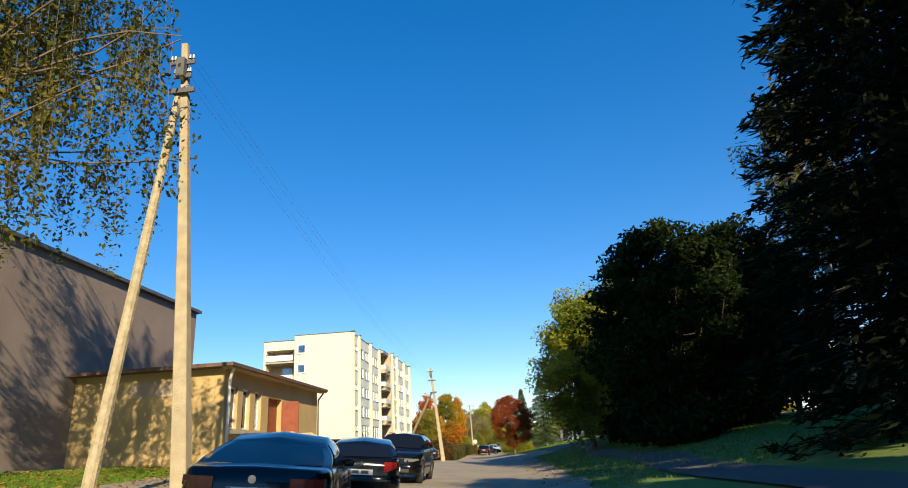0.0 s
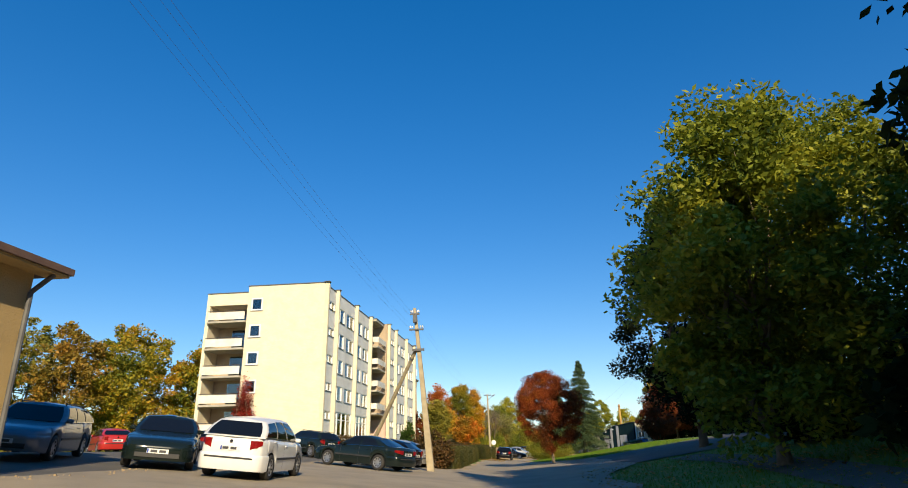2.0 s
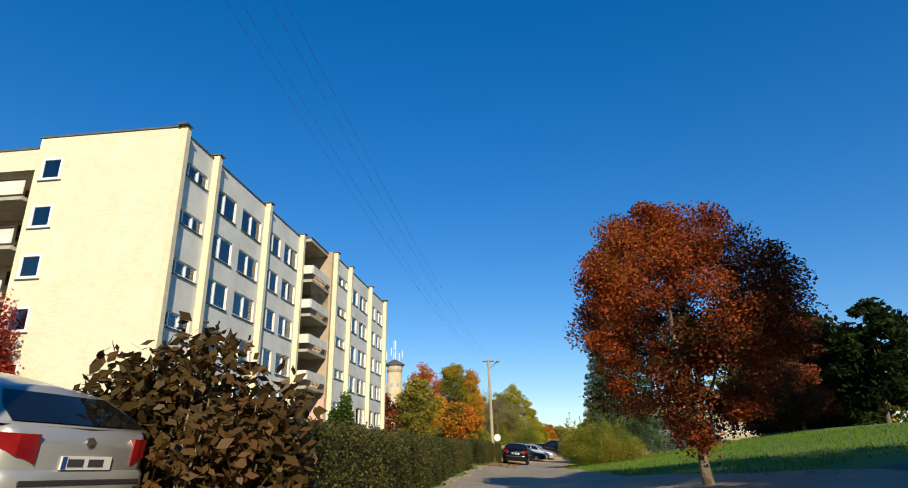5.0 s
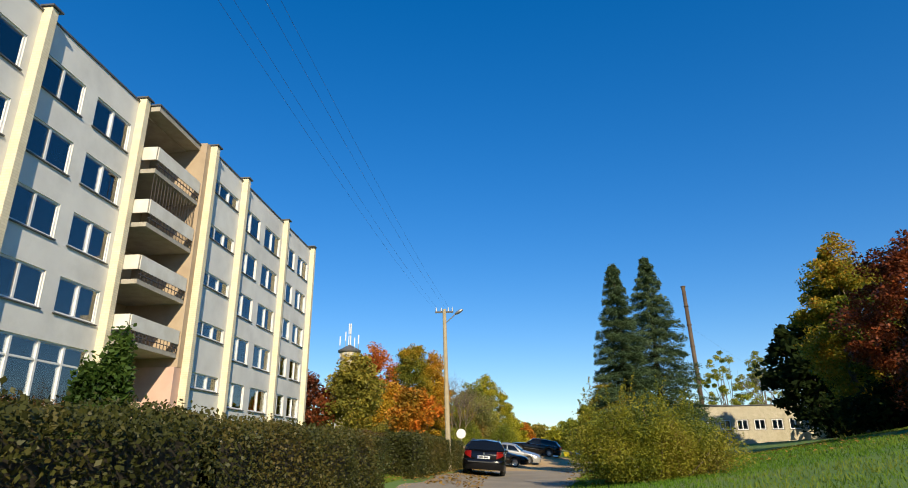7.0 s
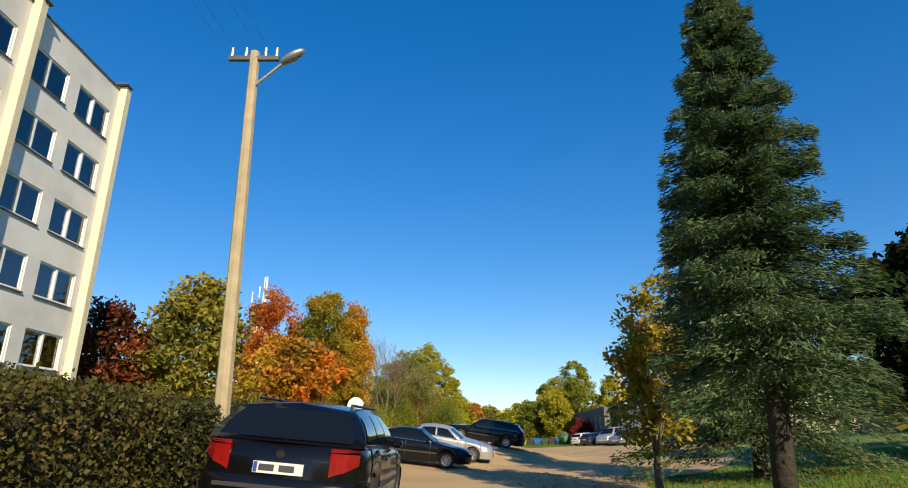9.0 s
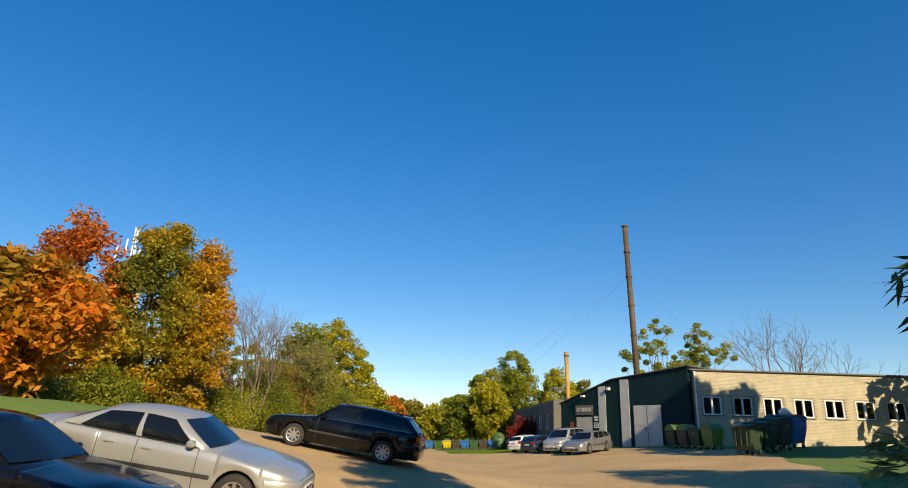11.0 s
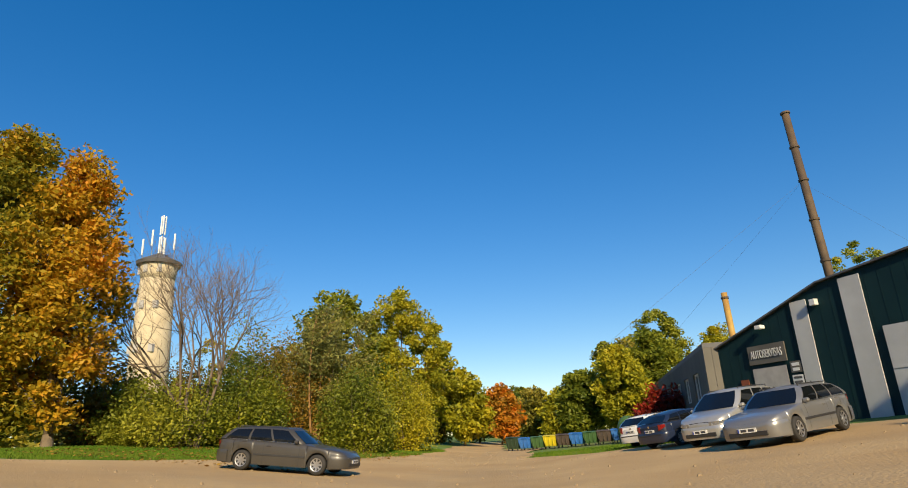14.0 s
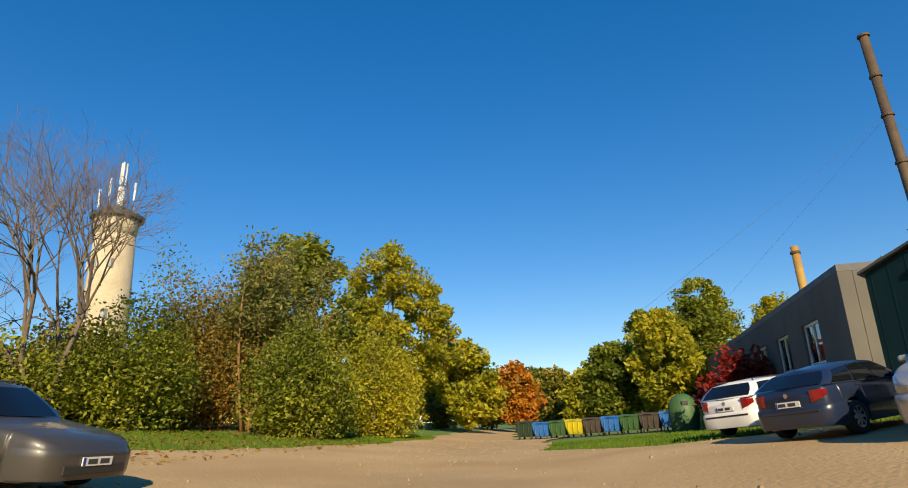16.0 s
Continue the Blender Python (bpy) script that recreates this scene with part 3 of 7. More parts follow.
def bare_tree(name, x, y, h, label, seed, material=None, spreadf=0.5, group="", stems=3, deep=7):
    rng = np.random.default_rng(seed)
    t = thing(name, x, y, G(x, y), 0, label, "bare tree", group)
    bt, bb = bmesh.new(), bmesh.new()

    def grow(p, d, l, r, depth):
        q = p + d * l
        tube(bt if depth < 2 else bb, p, q, r, r * 0.72, 6 if depth < 2 else 4, False)
        if depth >= deep:
            return
        for i in range(3 if depth in (1, 3) else 2):
            nd = (d + Vector(rng.normal(size=3) * spreadf) + Vector((0, 0, 0.2))).normalized()
            grow(q if i else p.lerp(q, 0.8), nd, l * rng.uniform(0.70, 0.90), r * 0.64, depth + 1)
    for s in range(stems):
        a = 6.28 * s / stems
        grow(Vector((math.cos(a) * 0.15, math.sin(a) * 0.15, -0.15)), Vector((math.cos(a) * 0.28, math.sin(a) * 0.28, 1)).normalized(), h * 0.19, h * 0.0095, 0)
    part("trunk", bt, material or M_TWIG, t, smooth=True)
    part("branch_work", bb, material or M_TWIG, t)
    return t


def willow_clump(x, y, h, seed, label):
    """Several leaning stems from one foot, twigs and thin leaf clusters towards the top."""
    rng = np.random.default_rng(seed)
    t = thing("willow", x, y, G(x, y), 0, label, "willow")
    P, bm = [], bmesh.new()
    for s in range(8):
        a = rng.uniform(0, 6.283)
        lean = rng.uniform(0.10, 0.30)
        hh = h * rng.uniform(0.7, 1.0)
        tip = Vector((math.cos(a) * lean * hh, math.sin(a) * lean * hh, hh))
        foot = Vector((math.cos(a) * 0.22, math.sin(a) * 0.22, -0.1))
        bs = bmesh.new()
        limb(bs, foot, tip, 0.075, 0.012, 0.04, 6, 6, rng)
        for k in range(14):
            u = rng.uniform(0.3, 0.98)
            p = foot.lerp(tip, u)
            q = p + Vector((rng.normal() * 0.7, rng.normal() * 0.7, rng.uniform(0.3, 1.2)))
            limb(bm, p, q, 0.018, 0.005, 0.06, 3, 4, rng)
            m = 120
            w = rng.random(m)[:, None]
            P.append(np.array(p) * (1 - w) + np.array(q) * w + rng.normal(size=(m, 3)) * 0.22)
        part("stem", bs, M_ORANGEBARK, t, smooth=True)
    tagged(part("brushwood", bm, M_ORANGEBARK, t), kind="stuff")
    v, f = leaf_quads(np.concatenate(P), 0.085, aspect=2.4, rng=rng)
    c = new("crown", quads_mesh("crown", v, f, L_WILLOW))
    c.parent = t
    return t


def clump(name, x, y, w, d, h, material, label, category="shrub", seed=1, leaf=0.13, n=9000, rz=0.0, group="", lumps=26, shoots=0, rag=0.28):
    """A shrub that starts at the ground: many stems, leafy lobes of uneven height, ragged outline."""
    rng = np.random.default_rng(seed)
    t = thing(name, x, y, G(x, y), rz, label, category, group)
    ang, rad = rng.uniform(0, 6.283, lumps), np.sqrt(rng.random(lumps))
    c = np.stack([np.cos(ang) * rad * w * 0.42, np.sin(ang) * rad * d * 0.42], 1)
    hz = h * (1 - 0.45 * rad ** 2) * rng.uniform(1.0 - rag, 1.06, lumps)
    k = rng.integers(0, lumps, n)
    z = rng.random(n) ** 0.75
    rr = (0.10 + 0.16 * np.sin(np.pi * np.clip(z, 0.02, 0.98)) ** 0.6) * rng.uniform(0.75, 1.2, lumps)[k]
    a = rng.uniform(0, 6.283, n)
    q = rng.random(n) ** 0.45
    P = np.stack([c[k, 0] * (0.75 + 0.3 * z) + np.cos(a) * q * rr * w, c[k, 1] * (0.75 + 0.3 * z) + np.sin(a) * q * rr * d, 0.05 + z * hz[k] + rng.normal(size=n) * 0.05 * h], 1)
    P[:, 2] = np.maximum(P[:, 2], 0.04)
    if shoots:
        for i in range(shoots):
            b = c[rng.integers(0, lumps)]
            m = 110
            u = rng.random(m)
            sx, sy, tall = rng.normal() * 0.3, rng.normal() * 0.3, rng.uniform(0.2, 0.5)
            wd = 0.09 * (1.1 - u)
            P = np.concatenate([P, np.stack([b[0] + sx * u + rng.normal(size=m) * wd, b[1] + sy * u + rng.normal(size=m) * wd, h * 0.75 + u * h * tall], 1)])
    v, f = leaf_quads(P, leaf, rng=rng)
    ob = new("foliage", quads_mesh("foliage", v, f, material))
    ob.parent = t
    bm = bmesh.new()
    for i in range(lumps):
        limb(bm, (c[i, 0] * 0.4, c[i, 1] * 0.4, -0.1), (c[i, 0], c[i, 1], hz[i] * 0.9), 0.03, 0.008, 0.08, 3, 4, rng)
    tagged(part("brushwood", bm, M_BARK, t, "thin branching stems"), kind="stuff")
    return t


def hedge(name, pts, width, height, material, label, seed=1, leaf=0.046, dens=860, group=""):
    """A clipped hedge along a line on the ground: leaf shell, plain dark core for shaded twigs."""
    rng = np.random.default_rng(seed)
    t = thing(name, 0, 0, 0, 0, label, "hedge", group)
    P, bm = [], bmesh.new()
    for (x0, y0), (x1, y1) in zip(pts, pts[1:]):
        L = math.hypot(x1 - x0, y1 - y0)
        ux, uy = (x1 - x0) / L, (y1 - y0) / L
        n = int(L * (2 * height + width) * dens)
        s = rng.random(n) * L
        q = rng.random(n) * (2 * height + width)
        wob = 0.06 * np.sin(s * 1.7 + seed) + 0.04 * np.sin(s * 4.1)
        top = height + wob
        off = np.where(q < height, -width / 2, np.where(q > height + width, width / 2, q - height - width / 2))
        z = np.where(q < height, q, np.where(q > height + width, 2 * height + width - q, top))
        off = off + rng.normal(size=n) * 0.06 + 0.05 * np.sin(s * 2.9 + z * 4)
        z = np.maximum(0.03, z + rng.normal(size=n) * 0.05)
        X, Y = x0 + ux * s - uy * off, y0 + uy * s + ux * off
        P.append(np.stack([X, Y, gz(X, Y) + z], 1))
        m = max(1, int(L / 1.0))
        for i in range(m):
            a, b = max(i / m, 0.22 / L), min((i + 1) / m, 1 - 0.22 / L)
            xa, ya, xb, yb = x0 + ux * L * a, y0 + uy * L * a, x0 + ux * L * b, y0 + uy * L * b
            w = width / 2 - 0.17
            ring = []
            for (px, py) in ((xa, ya), (xb, yb)):
                zz = G(px, py)
                ring.append([bm.verts.new((px - uy * o, py + ux * o, zz + h)) for o, h in ((-w, -0.05), (-w, height - 0.2), (w, height - 0.2), (w, -0.05))])
            for k in range(4):
                bm.faces.new((ring[0][k], ring[0][(k + 1) % 4], ring[1][(k + 1) % 4], ring[1][k]))
    for (x0, y0), (x1, y1) in ((pts[0], pts[1]), (pts[-1], pts[-2])):
        L = math.hypot(x1 - x0, y1 - y0)
        ux, uy = (x1 - x0) / L, (y1 - y0) / L
        n = int(width * height * dens * 2.5)
        off, z = rng.uniform(-width / 2, width / 2, n), rng.uniform(0, height, n)
        e = rng.normal(size=n) * 0.07 - 0.12
        X, Y = x0 + ux * e - uy * off, y0 + uy * e + ux * off
        P.append(np.stack([X, Y, gz(X, Y) + z], 1))
    P = np.concatenate(P)
    v, f = leaf_quads(P, leaf, up=0.1, aspect=1.4, rng=rng)
    ob = new("foliage", quads_mesh("foliage", v, f, material))
    ob.parent = t
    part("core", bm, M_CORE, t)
    return t

# ---- five-storey block ----
BH = 16.5
STOREY = 2.556
OFF = 1.12            # the far half of the facade stands forward by this much
GB = 0.9              # foot of the walls


def window(parent, axis, u0, u1, z0, z1, face, mull=(0.5,), bar=None, depth=0.12, sill=True, f=0.075):
    """A window in a wall. axis 'x': the wall faces +x at x=face and u runs along y; axis 'y': it faces -y at y=face and u runs along x."""
    def bx(bm, a0, a1, d0, d1, h0, h1):
        if axis == 'x':
            box(bm, face + d0, face + d1, a0, a1, h0, h1)
        else:
            box(bm, a0, a1, face - d1, face - d0, h0, h1)
    w = new("window")
    w.parent = parent
    fr = bmesh.new()
    bx(fr, u0, u0 + f, -depth, -depth + 0.07, z0, z1)
    bx(fr, u1 - f, u1, -depth, -depth + 0.07, z0, z1)
    bx(fr, u0 + f, u1 - f, -depth, -depth + 0.07, z0, z0 + f)
    bx(fr, u0 + f, u1 - f, -depth, -depth + 0.07, z1 - f, z1)
    for m in mull:
        c = u0 + (u1 - u0) * m
        bx(fr, c - 0.05, c + 0.05, -depth, -depth + 0.075, z0 + f, z1 - f)
    if bar:
        c = z0 + (z1 - z0) * bar
        bx(fr, u0 + f, u1 - f, -depth, -depth + 0.065, c - 0.035, c + 0.035)
    part("frame", fr, M_WINFRAME, w)
    cuts = [u0 + f] + [u0 + (u1 - u0) * m for m in mull] + [u1 - f]
    for a, b in zip(cuts, cuts[1:]):
        g = bmesh.new()
        bx(g, a + 0.02, b - 0.02, -depth + 0.01, -depth + 0.035, z0 + f, z1 - f)
        part("pane", g, M_GLASS, w).visible_shadow = False
    if sill:
        s = bmesh.new()
        bx(s, u0 - 0.06, u1 + 0.06, -0.02, 0.07, z0 - 0.06, z0 - 0.015)
        part("sill", s, M_TRIM, w)
    return w


def holed_wall(bm, axis, u0, u1, z0, z1, face, thick, holes):
    """One slab with openings through it: faces on the grid of the openings' edges, reveals round each opening."""
    us = sorted({u0, u1, *[round(h[k], 4) for h in holes for k in (0, 1)]})
    zs = sorted({z0, z1, *[round(h[k], 4) for h in holes for k in (2, 3)]})
    us = [u for u in us if u0 <= u <= u1]
    zs = [z for z in zs if z0 <= z <= z1]
    made = {}

    def vert(i, j, back):
        if (i, j, back) not in made:
            d = thick * back
            made[i, j, back] = bm.verts.new((face - d, us[i], zs[j]) if axis == 'x' else (us[i], face + d, zs[j]))
        return made[i, j, back]

    def solid(i, j):
        if not (0 <= i < len(us) - 1 and 0 <= j < len(zs) - 1):
            return False
        u, z = (us[i] + us[i + 1]) / 2, (zs[j] + zs[j + 1]) / 2
        return not any(h[0] < u < h[1] and h[2] < z < h[3] for h in holes)
    for i in range(len(us) - 1):
        for j in range(len(zs) - 1):
            if not solid(i, j):
                continue
            for back in (0, 1):
                bm.faces.new([vert(i + a, j + b, back) for a, b in ((0, 0), (1, 0), (1, 1), (0, 1))])
            for di, dj, p, q in ((-1, 0, (0, 0), (0, 1)), (1, 0, (1, 0), (1, 1)), (0, -1, (0, 0), (1, 0)), (0, 1, (0, 1), (1, 1))):
                if not solid(i + di, j + dj):
                    bm.faces.new((vert(i + p[0], j + p[1], 0), vert(i + q[0], j + q[1], 0), vert(i + q[0], j + q[1], 1), vert(i + p[0], j + p[1], 1)))
    bmesh.ops.recalc_face_normals(bm, faces=bm.faces[:])


block = thing("apartment_block", -1.39, 2.44, 0, 0.1, "five-storey cream brick and pale panel block of flats", "apartment block")
PIL = [0.0, 3.37, 10.15, 16.21, 20.92, 24.97, 31.82, 37.65]
ZW = [3.05 + STOREY * i for i in range(5)]      # window sill heights
wins = []
for bay, (a, b) in enumerate([(0.0, 3.37), (3.37, 10.15), (10.15, 16.21), (20.92, 24.97), (24.97, 31.82), (31.82, 37.65)]):
    fx = 0.0 if bay < 3 else OFF
    for s in range(5):
        z0 = ZW[s] + 0.35
        if bay in (0, 3):
            wins.append((fx, a + 0.24, b - 0.42, z0 + 0.72, z0 + 1.46, (0.34, 0.67), None))
        elif s == 0 and bay in (1, 2):
            wins.append((fx, a + 0.5, b - 0.45, 2.75, 4.95, (0.25, 0.5, 0.75), 0.68))
        else:
            L = (b - a)
            for k in (0, 1):
                u = a + 0.3 + k * L * 0.5
                wins.append((fx, u, u + L * 0.38, z0 + 0.05, z0 + 1.40, (0.5,), None))
for fx, y0, y1 in ((0.0, 0.0, 16.21), (OFF, 20.92, 37.65)):
    bm = bmesh.new()
    holed_wall(bm, 'x', y0 + 0.38 * (fx == 0), y1, GB, BH - 0.15, fx, 0.4, [(w[1], w[2], w[3], w[4]) for w in wins if w[0] == fx])
    part("facade_wall", bm, M_PANEL, block, "pale grey rendered facade")
crng = random.Random(5)
for fx, u0, u1, z0, z1, mull, bar in wins:
    w = window(block, 'x', u0, u1, z0, z1, fx, mull, bar)
    for side in (0.05, 0.52):
        if crng.random() < 0.3:
            continue
        a = u0 + (u1 - u0) * side
        bm = bmesh.new()
        n = 14
        b = a + (u1 - u0) * crng.uniform(0.3, 0.46)
        cols = [[bm.verts.new((fx - 0.19 + 0.03 * math.sin(k * 1.9), a + (b - a) * k / n, z)) for z in (z0 + 0.05, z1 - 0.02)] for k in range(n + 1)]
        for p, q in zip(cols, cols[1:]):
            bm.faces.new((p[0], q[0], q[1], p[1]))
        part("curtain", bm, M_CURTAIN, w, "pale hanging curtain")
for i, y in enumerate(PIL):
    fx = 0.0 if y < 18 else OFF
    if i == 0:
        bm = boxm(-0.02, 0.35, -0.02, 0.34, GB, BH + 0.05, 0.015)
    elif i == 7:
        bm = boxm(fx - 0.4, fx + 0.35, y - 0.02, y + 0.36, GB, BH + 0.05, 0.015)
    else:
        bm = boxm(fx - 0.02, fx + 0.35, y - 0.17, y + 0.17, GB, BH + 0.05, 0.015)
    p = part("pilaster", bm, M_PILASTER, block, "cream brick pilaster")
    part("cap", boxm(fx - 0.1, fx + 0.43, y - 0.24, y + 0.31, BH + 0.054, BH + 0.12), M_TRIM, p)
# end wall towards the road's start, with five small windows and the loggia recess
EW = -7.63
holes_e = [(-7.26, -6.12, ZW[s] + 0.84, ZW[s] + 2.06) for s in range(5)]
bm = bmesh.new()
holed_wall(bm, 'y', EW, -0.02, GB, BH, 0.0, 0.4, holes_e)
part("end_wall", bm, M_BRICK, block, "smooth cream brick end wall")
for h in holes_e:
    window(block, 'y', h[0], h[1], h[2], h[3], 0.0, (), None, 0.03, True, 0.13)
part("side_wall", boxm(EW - 0.004, EW + 0.35, 0.41, 2.2, GB, BH - 0.6), M_BRICK, block)
part("west_wall", boxm(-11.75, -11.4, 0.0, 30.0, GB, BH - 0.6), M_BRICK, block)
part("roof_edge", boxm(EW - 0.05, 0.06, -0.06, 0.3, BH + 0.003, BH + 0.09), M_TRIM, block)
part("back_wall", boxm(-11.4, EW - 0.01, 2.2, 2.5, GB, BH - 0.6), M_LOGGIA, block, "shaded loggia back wall")
part("loggia_top", boxm(-11.4, EW - 0.01, 0.0, 2.19, BH - 1.75, BH - 0.6), M_BRICK, block)
part("loggia_roof_edge", boxm(-11.8, EW - 0.055, -0.05, 0.3, BH - 0.597, BH - 0.5), M_TRIM, block)
for s in range(5):
    z = ZW[s] - 0.1
    bal = part("balcony", boxm(-11.39, EW - 0.012, -0.35, 2.19, z - 0.18, z), M_CONCRETE, block, "concrete loggia slab")
    part("balcony_front", boxm(-11.35, EW - 0.08, -0.34, -0.28, z + 0.12, z + 0.85), M_BALC, bal, "white sheet parapet")
    part("rail", boxm(-11.35, EW - 0.08, -0.36, -0.26, z + 0.93, z + 0.98), M_RAIL, bal)
    part("loggia_door", boxm(-10.0, -8.7, 2.17, 2.196, z + 0.02, z + 2.1), M_GLASS, block, "dark glazed loggia door")
part("roof", boxm(-11.4, -0.02, 2.52, 37.6, BH - 0.45, BH - 0.2), M_CONCRETE, block)
part("north_wall", boxm(-11.4, OFF - 0.41, 37.61, 37.98, GB, BH - 0.1), M_BRICK, block)
for a, b, fx in ((0.4, 16.21, 0.0), (20.92, 37.6, OFF)):
    part("parapet_flashing", boxm(fx - 0.2, fx + 0.05, a, b, BH - 0.147, BH - 0.07), M_TRIM, block)
    part("inner_wall", boxm(fx - 1.9, fx - 1.8, a, b, GB, BH - 0.46), M_INTERIOR, block, "dim rooms behind the windows")
    for s in range(1, 5):
        part("floor_slab", boxm(fx - 1.79, fx - 0.41, a, b, ZW[s] - 0.3, ZW[s] - 0.1), M_INTERIOR, block)
# the recessed stair with open balconies, entrance below
part("stair_back", boxm(-2.2, -1.9, 16.21, 20.92, GB, BH - 0.2), M_LOGGIA, block, "brown shaded stair wall")
part("stair_side", boxm(-1.89, OFF - 0.01, 20.36, 20.9, 4.9, BH + 0.02), M_LOGGIA, block)
part("stair_side", boxm(-1.89, -0.05, 16.23, 16.49, 4.9, BH - 0.2), M_LOGGIA, block)
part("stair_canopy", boxm(-1.89, 0.75, 16.5, 20.35, BH - 0.38, BH - 0.12), M_CONCRETE, block, "brown concrete canopy over the stair")
part("stair_canopy_edge", boxm(-1.89, 0.80, 16.43, 20.35, BH - 0.116, BH - 0.04), M_TRIM, block)
for s in range(1, 5):
    z = ZW[s] - 0.1
    bal = part("balcony", boxm(-1.89, 1.0, 16.5, 20.35, z - 0.2, z), M_CONCRETE, block, "concrete stair balcony")
    part("balcony_front", boxm(1.004, 1.05, 16.5, 20.3, z + 0.42, z + 1.05), M_BALC, bal, "white sheet parapet")
    part("balcony_end", boxm(-0.2, 0.99, 16.43, 16.49, z + 0.42, z + 1.05), M_BALC, bal)
    for k in range(14):
        y = 16.66 + k * 0.275
        part("baluster", boxm(1.01, 1.035, y - 0.012, y + 0.012, z, z + 0.42), M_RAIL, bal)
    part("rail", boxm(1.0, 1.04, 16.5, 20.3, z + 0.2, z + 0.23), M_RAIL, bal)
    w = window(block, 'x', 17.11, 19.35, z + 0.75, z + 2.05, -1.88, (0.33, 0.66), None, 0.0, False)
for k in range(16):
    y = 16.6 + k * 0.241
    part("mesh_bar", boxm(0.93, 0.95, y - 0.01, y + 0.01, ZW[3] + 1.0, ZW[4] - 0.31), M_RAIL, block)
part("entrance_wall", boxm(-1.89, -1.5, 16.5, 20.35, GB, 4.88), M_PINKWALL, block, "pink rendered entrance wall")
part("entrance_side", boxm(-1.49, OFF - 0.01, 20.14, 20.9, GB, 4.88), M_PINKWALL, block)
part("entrance_door", boxm(-1.49, -1.42, 17.89, 19.13, 1.6, 3.8, 0.01), M_WHITE, block, "white glazed entrance door")
part("door_glass", boxm(-1.418, -1.40, 18.06, 18.96, 2.6, 3.65), M_GLASS, block)

# ---- ochre single-storey annex ----
annex = thing("annex", 0.8, -1.6, 0.1, 0, "ochre rendered single-storey annex with brown eaves", "annex")
AX, AY0, AY1, AZ, AB = 7.0, -50.2, -38.9, 4.55, 0.4
ah = [(-49.75, -49.05, 2.3, 3.9), (-48.6, -47.87, 2.3, 3.9), (-47.4, -46.7, 2.3, 3.9), (-45.9, -44.3, 0.9, 3.75)]
bm = bmesh.new()
holed_wall(bm, 'x', AY0, AY1, AB, AZ, AX, 0.4, ah)
part("front_wall", bm, M_OCHRE, annex, "ochre rendered wall")
part("end_wall", boxm(0.6, AX - 0.41, AY0, AY0 + 0.4, AB, AZ), M_OCHRE, annex)
part("north_wall", boxm(0.6, AX - 0.41, AY1 - 0.4, AY1, AB, AZ), M_OCHRE, annex)
part("wall_vent", boxm(3.2, 5.2, AY0 - 0.03, AY0 - 0.003, 3.6, 4.2), M_LOGGIA, annex, "blocked-up dark window panel")
bm = bmesh.new()
prism(bm, [(0.4, AY0 - 0.5), (AX + 0.5, AY0 - 0.5), (AX + 0.5, AY1 + 0.45), (0.4, AY1 + 0.45)], AZ + 0.004, AZ + 0.14)
part("roof", bm, M_ROOFEDGE, annex, "flat roof with dark brown eaves")
part("soffit_board", boxm(AX + 0.01, AX + 0.44, AY0 - 0.4, AY1 + 0.4, AZ - 0.05, AZ), M_OCHRE, annex)
for h in ah[:3]:
    window(annex, 'x', h[0], h[1], h[2], h[3], AX, (), None, 0.18, False)
part("window_sill", boxm(AX + 0.002, AX + 0.14, -49.9, -46.5, 2.12, 2.24), M_CONCRETE, annex)
dr = part("door", boxm(AX - 0.3, AX - 0.22, -45.9, -44.3, 1.3, 3.75), M_DOORRED, annex, "rust-red double door")
part("door_sill", boxm(AX - 0.39, AX - 0.01, -45.89, -44.31, 0.9, 1.29), M_CONCRETE, annex)
part("open_door_leaf", boxm(AX + 0.02, AX + 0.85, -44.34, -44.28, 1.32, 3.65), M_DOORRED, annex, "rust-red door leaf standing open")
part("landing", boxm(AX + 0.01, AX + 1.4, -46.4, -43.7, 0.4, 1.28, 0.01), M_CONCRETE, annex)
for k in range(4):
    part("step", boxm(AX + 1.404 + k * 0.3, AX + 1.70 + k * 0.3, -46.4, -43.7, 0.4, 1.11 - k * 0.17, 0.01), M_CONCRETE, annex)
for y in (-46.3, -43.8):
    bm = bmesh.new()
    for x, z in ((AX + 0.15, 1.28), (AX + 1.3, 1.28), (AX + 2.45, 0.6)):
        tube(bm, (x, y, z), (x, y, z + 0.9), 0.022, 0.022, 6)
    for d in (0.9, 0.5):
        tube(bm, (AX + 0.15, y, 1.28 + d), (AX + 1.3, y, 1.28 + d), 0.024, 0.024, 6)
        tube(bm, (AX + 1.3, y, 1.28 + d), (AX + 2.45, y, 0.6 + d), 0.024, 0.024, 6)
    part("handrail", bm, M_RAILY, annex, "pale yellow tubular handrail")
bm = bmesh.new()
tube(bm, (AX + 0.12, AY0 + 0.12, 0.5), (AX + 0.12, AY0 + 0.12, 4.1), 0.06, 0.06, 8)
tube(bm, (AX + 0.12, AY0 + 0.12, 4.1), (AX + 0.35, AY0 - 0.1, 4.5), 0.06, 0.06, 8)
part("downpipe", bm, M_WHITE, annex, "white zinc downpipe")
bm = bmesh.new()
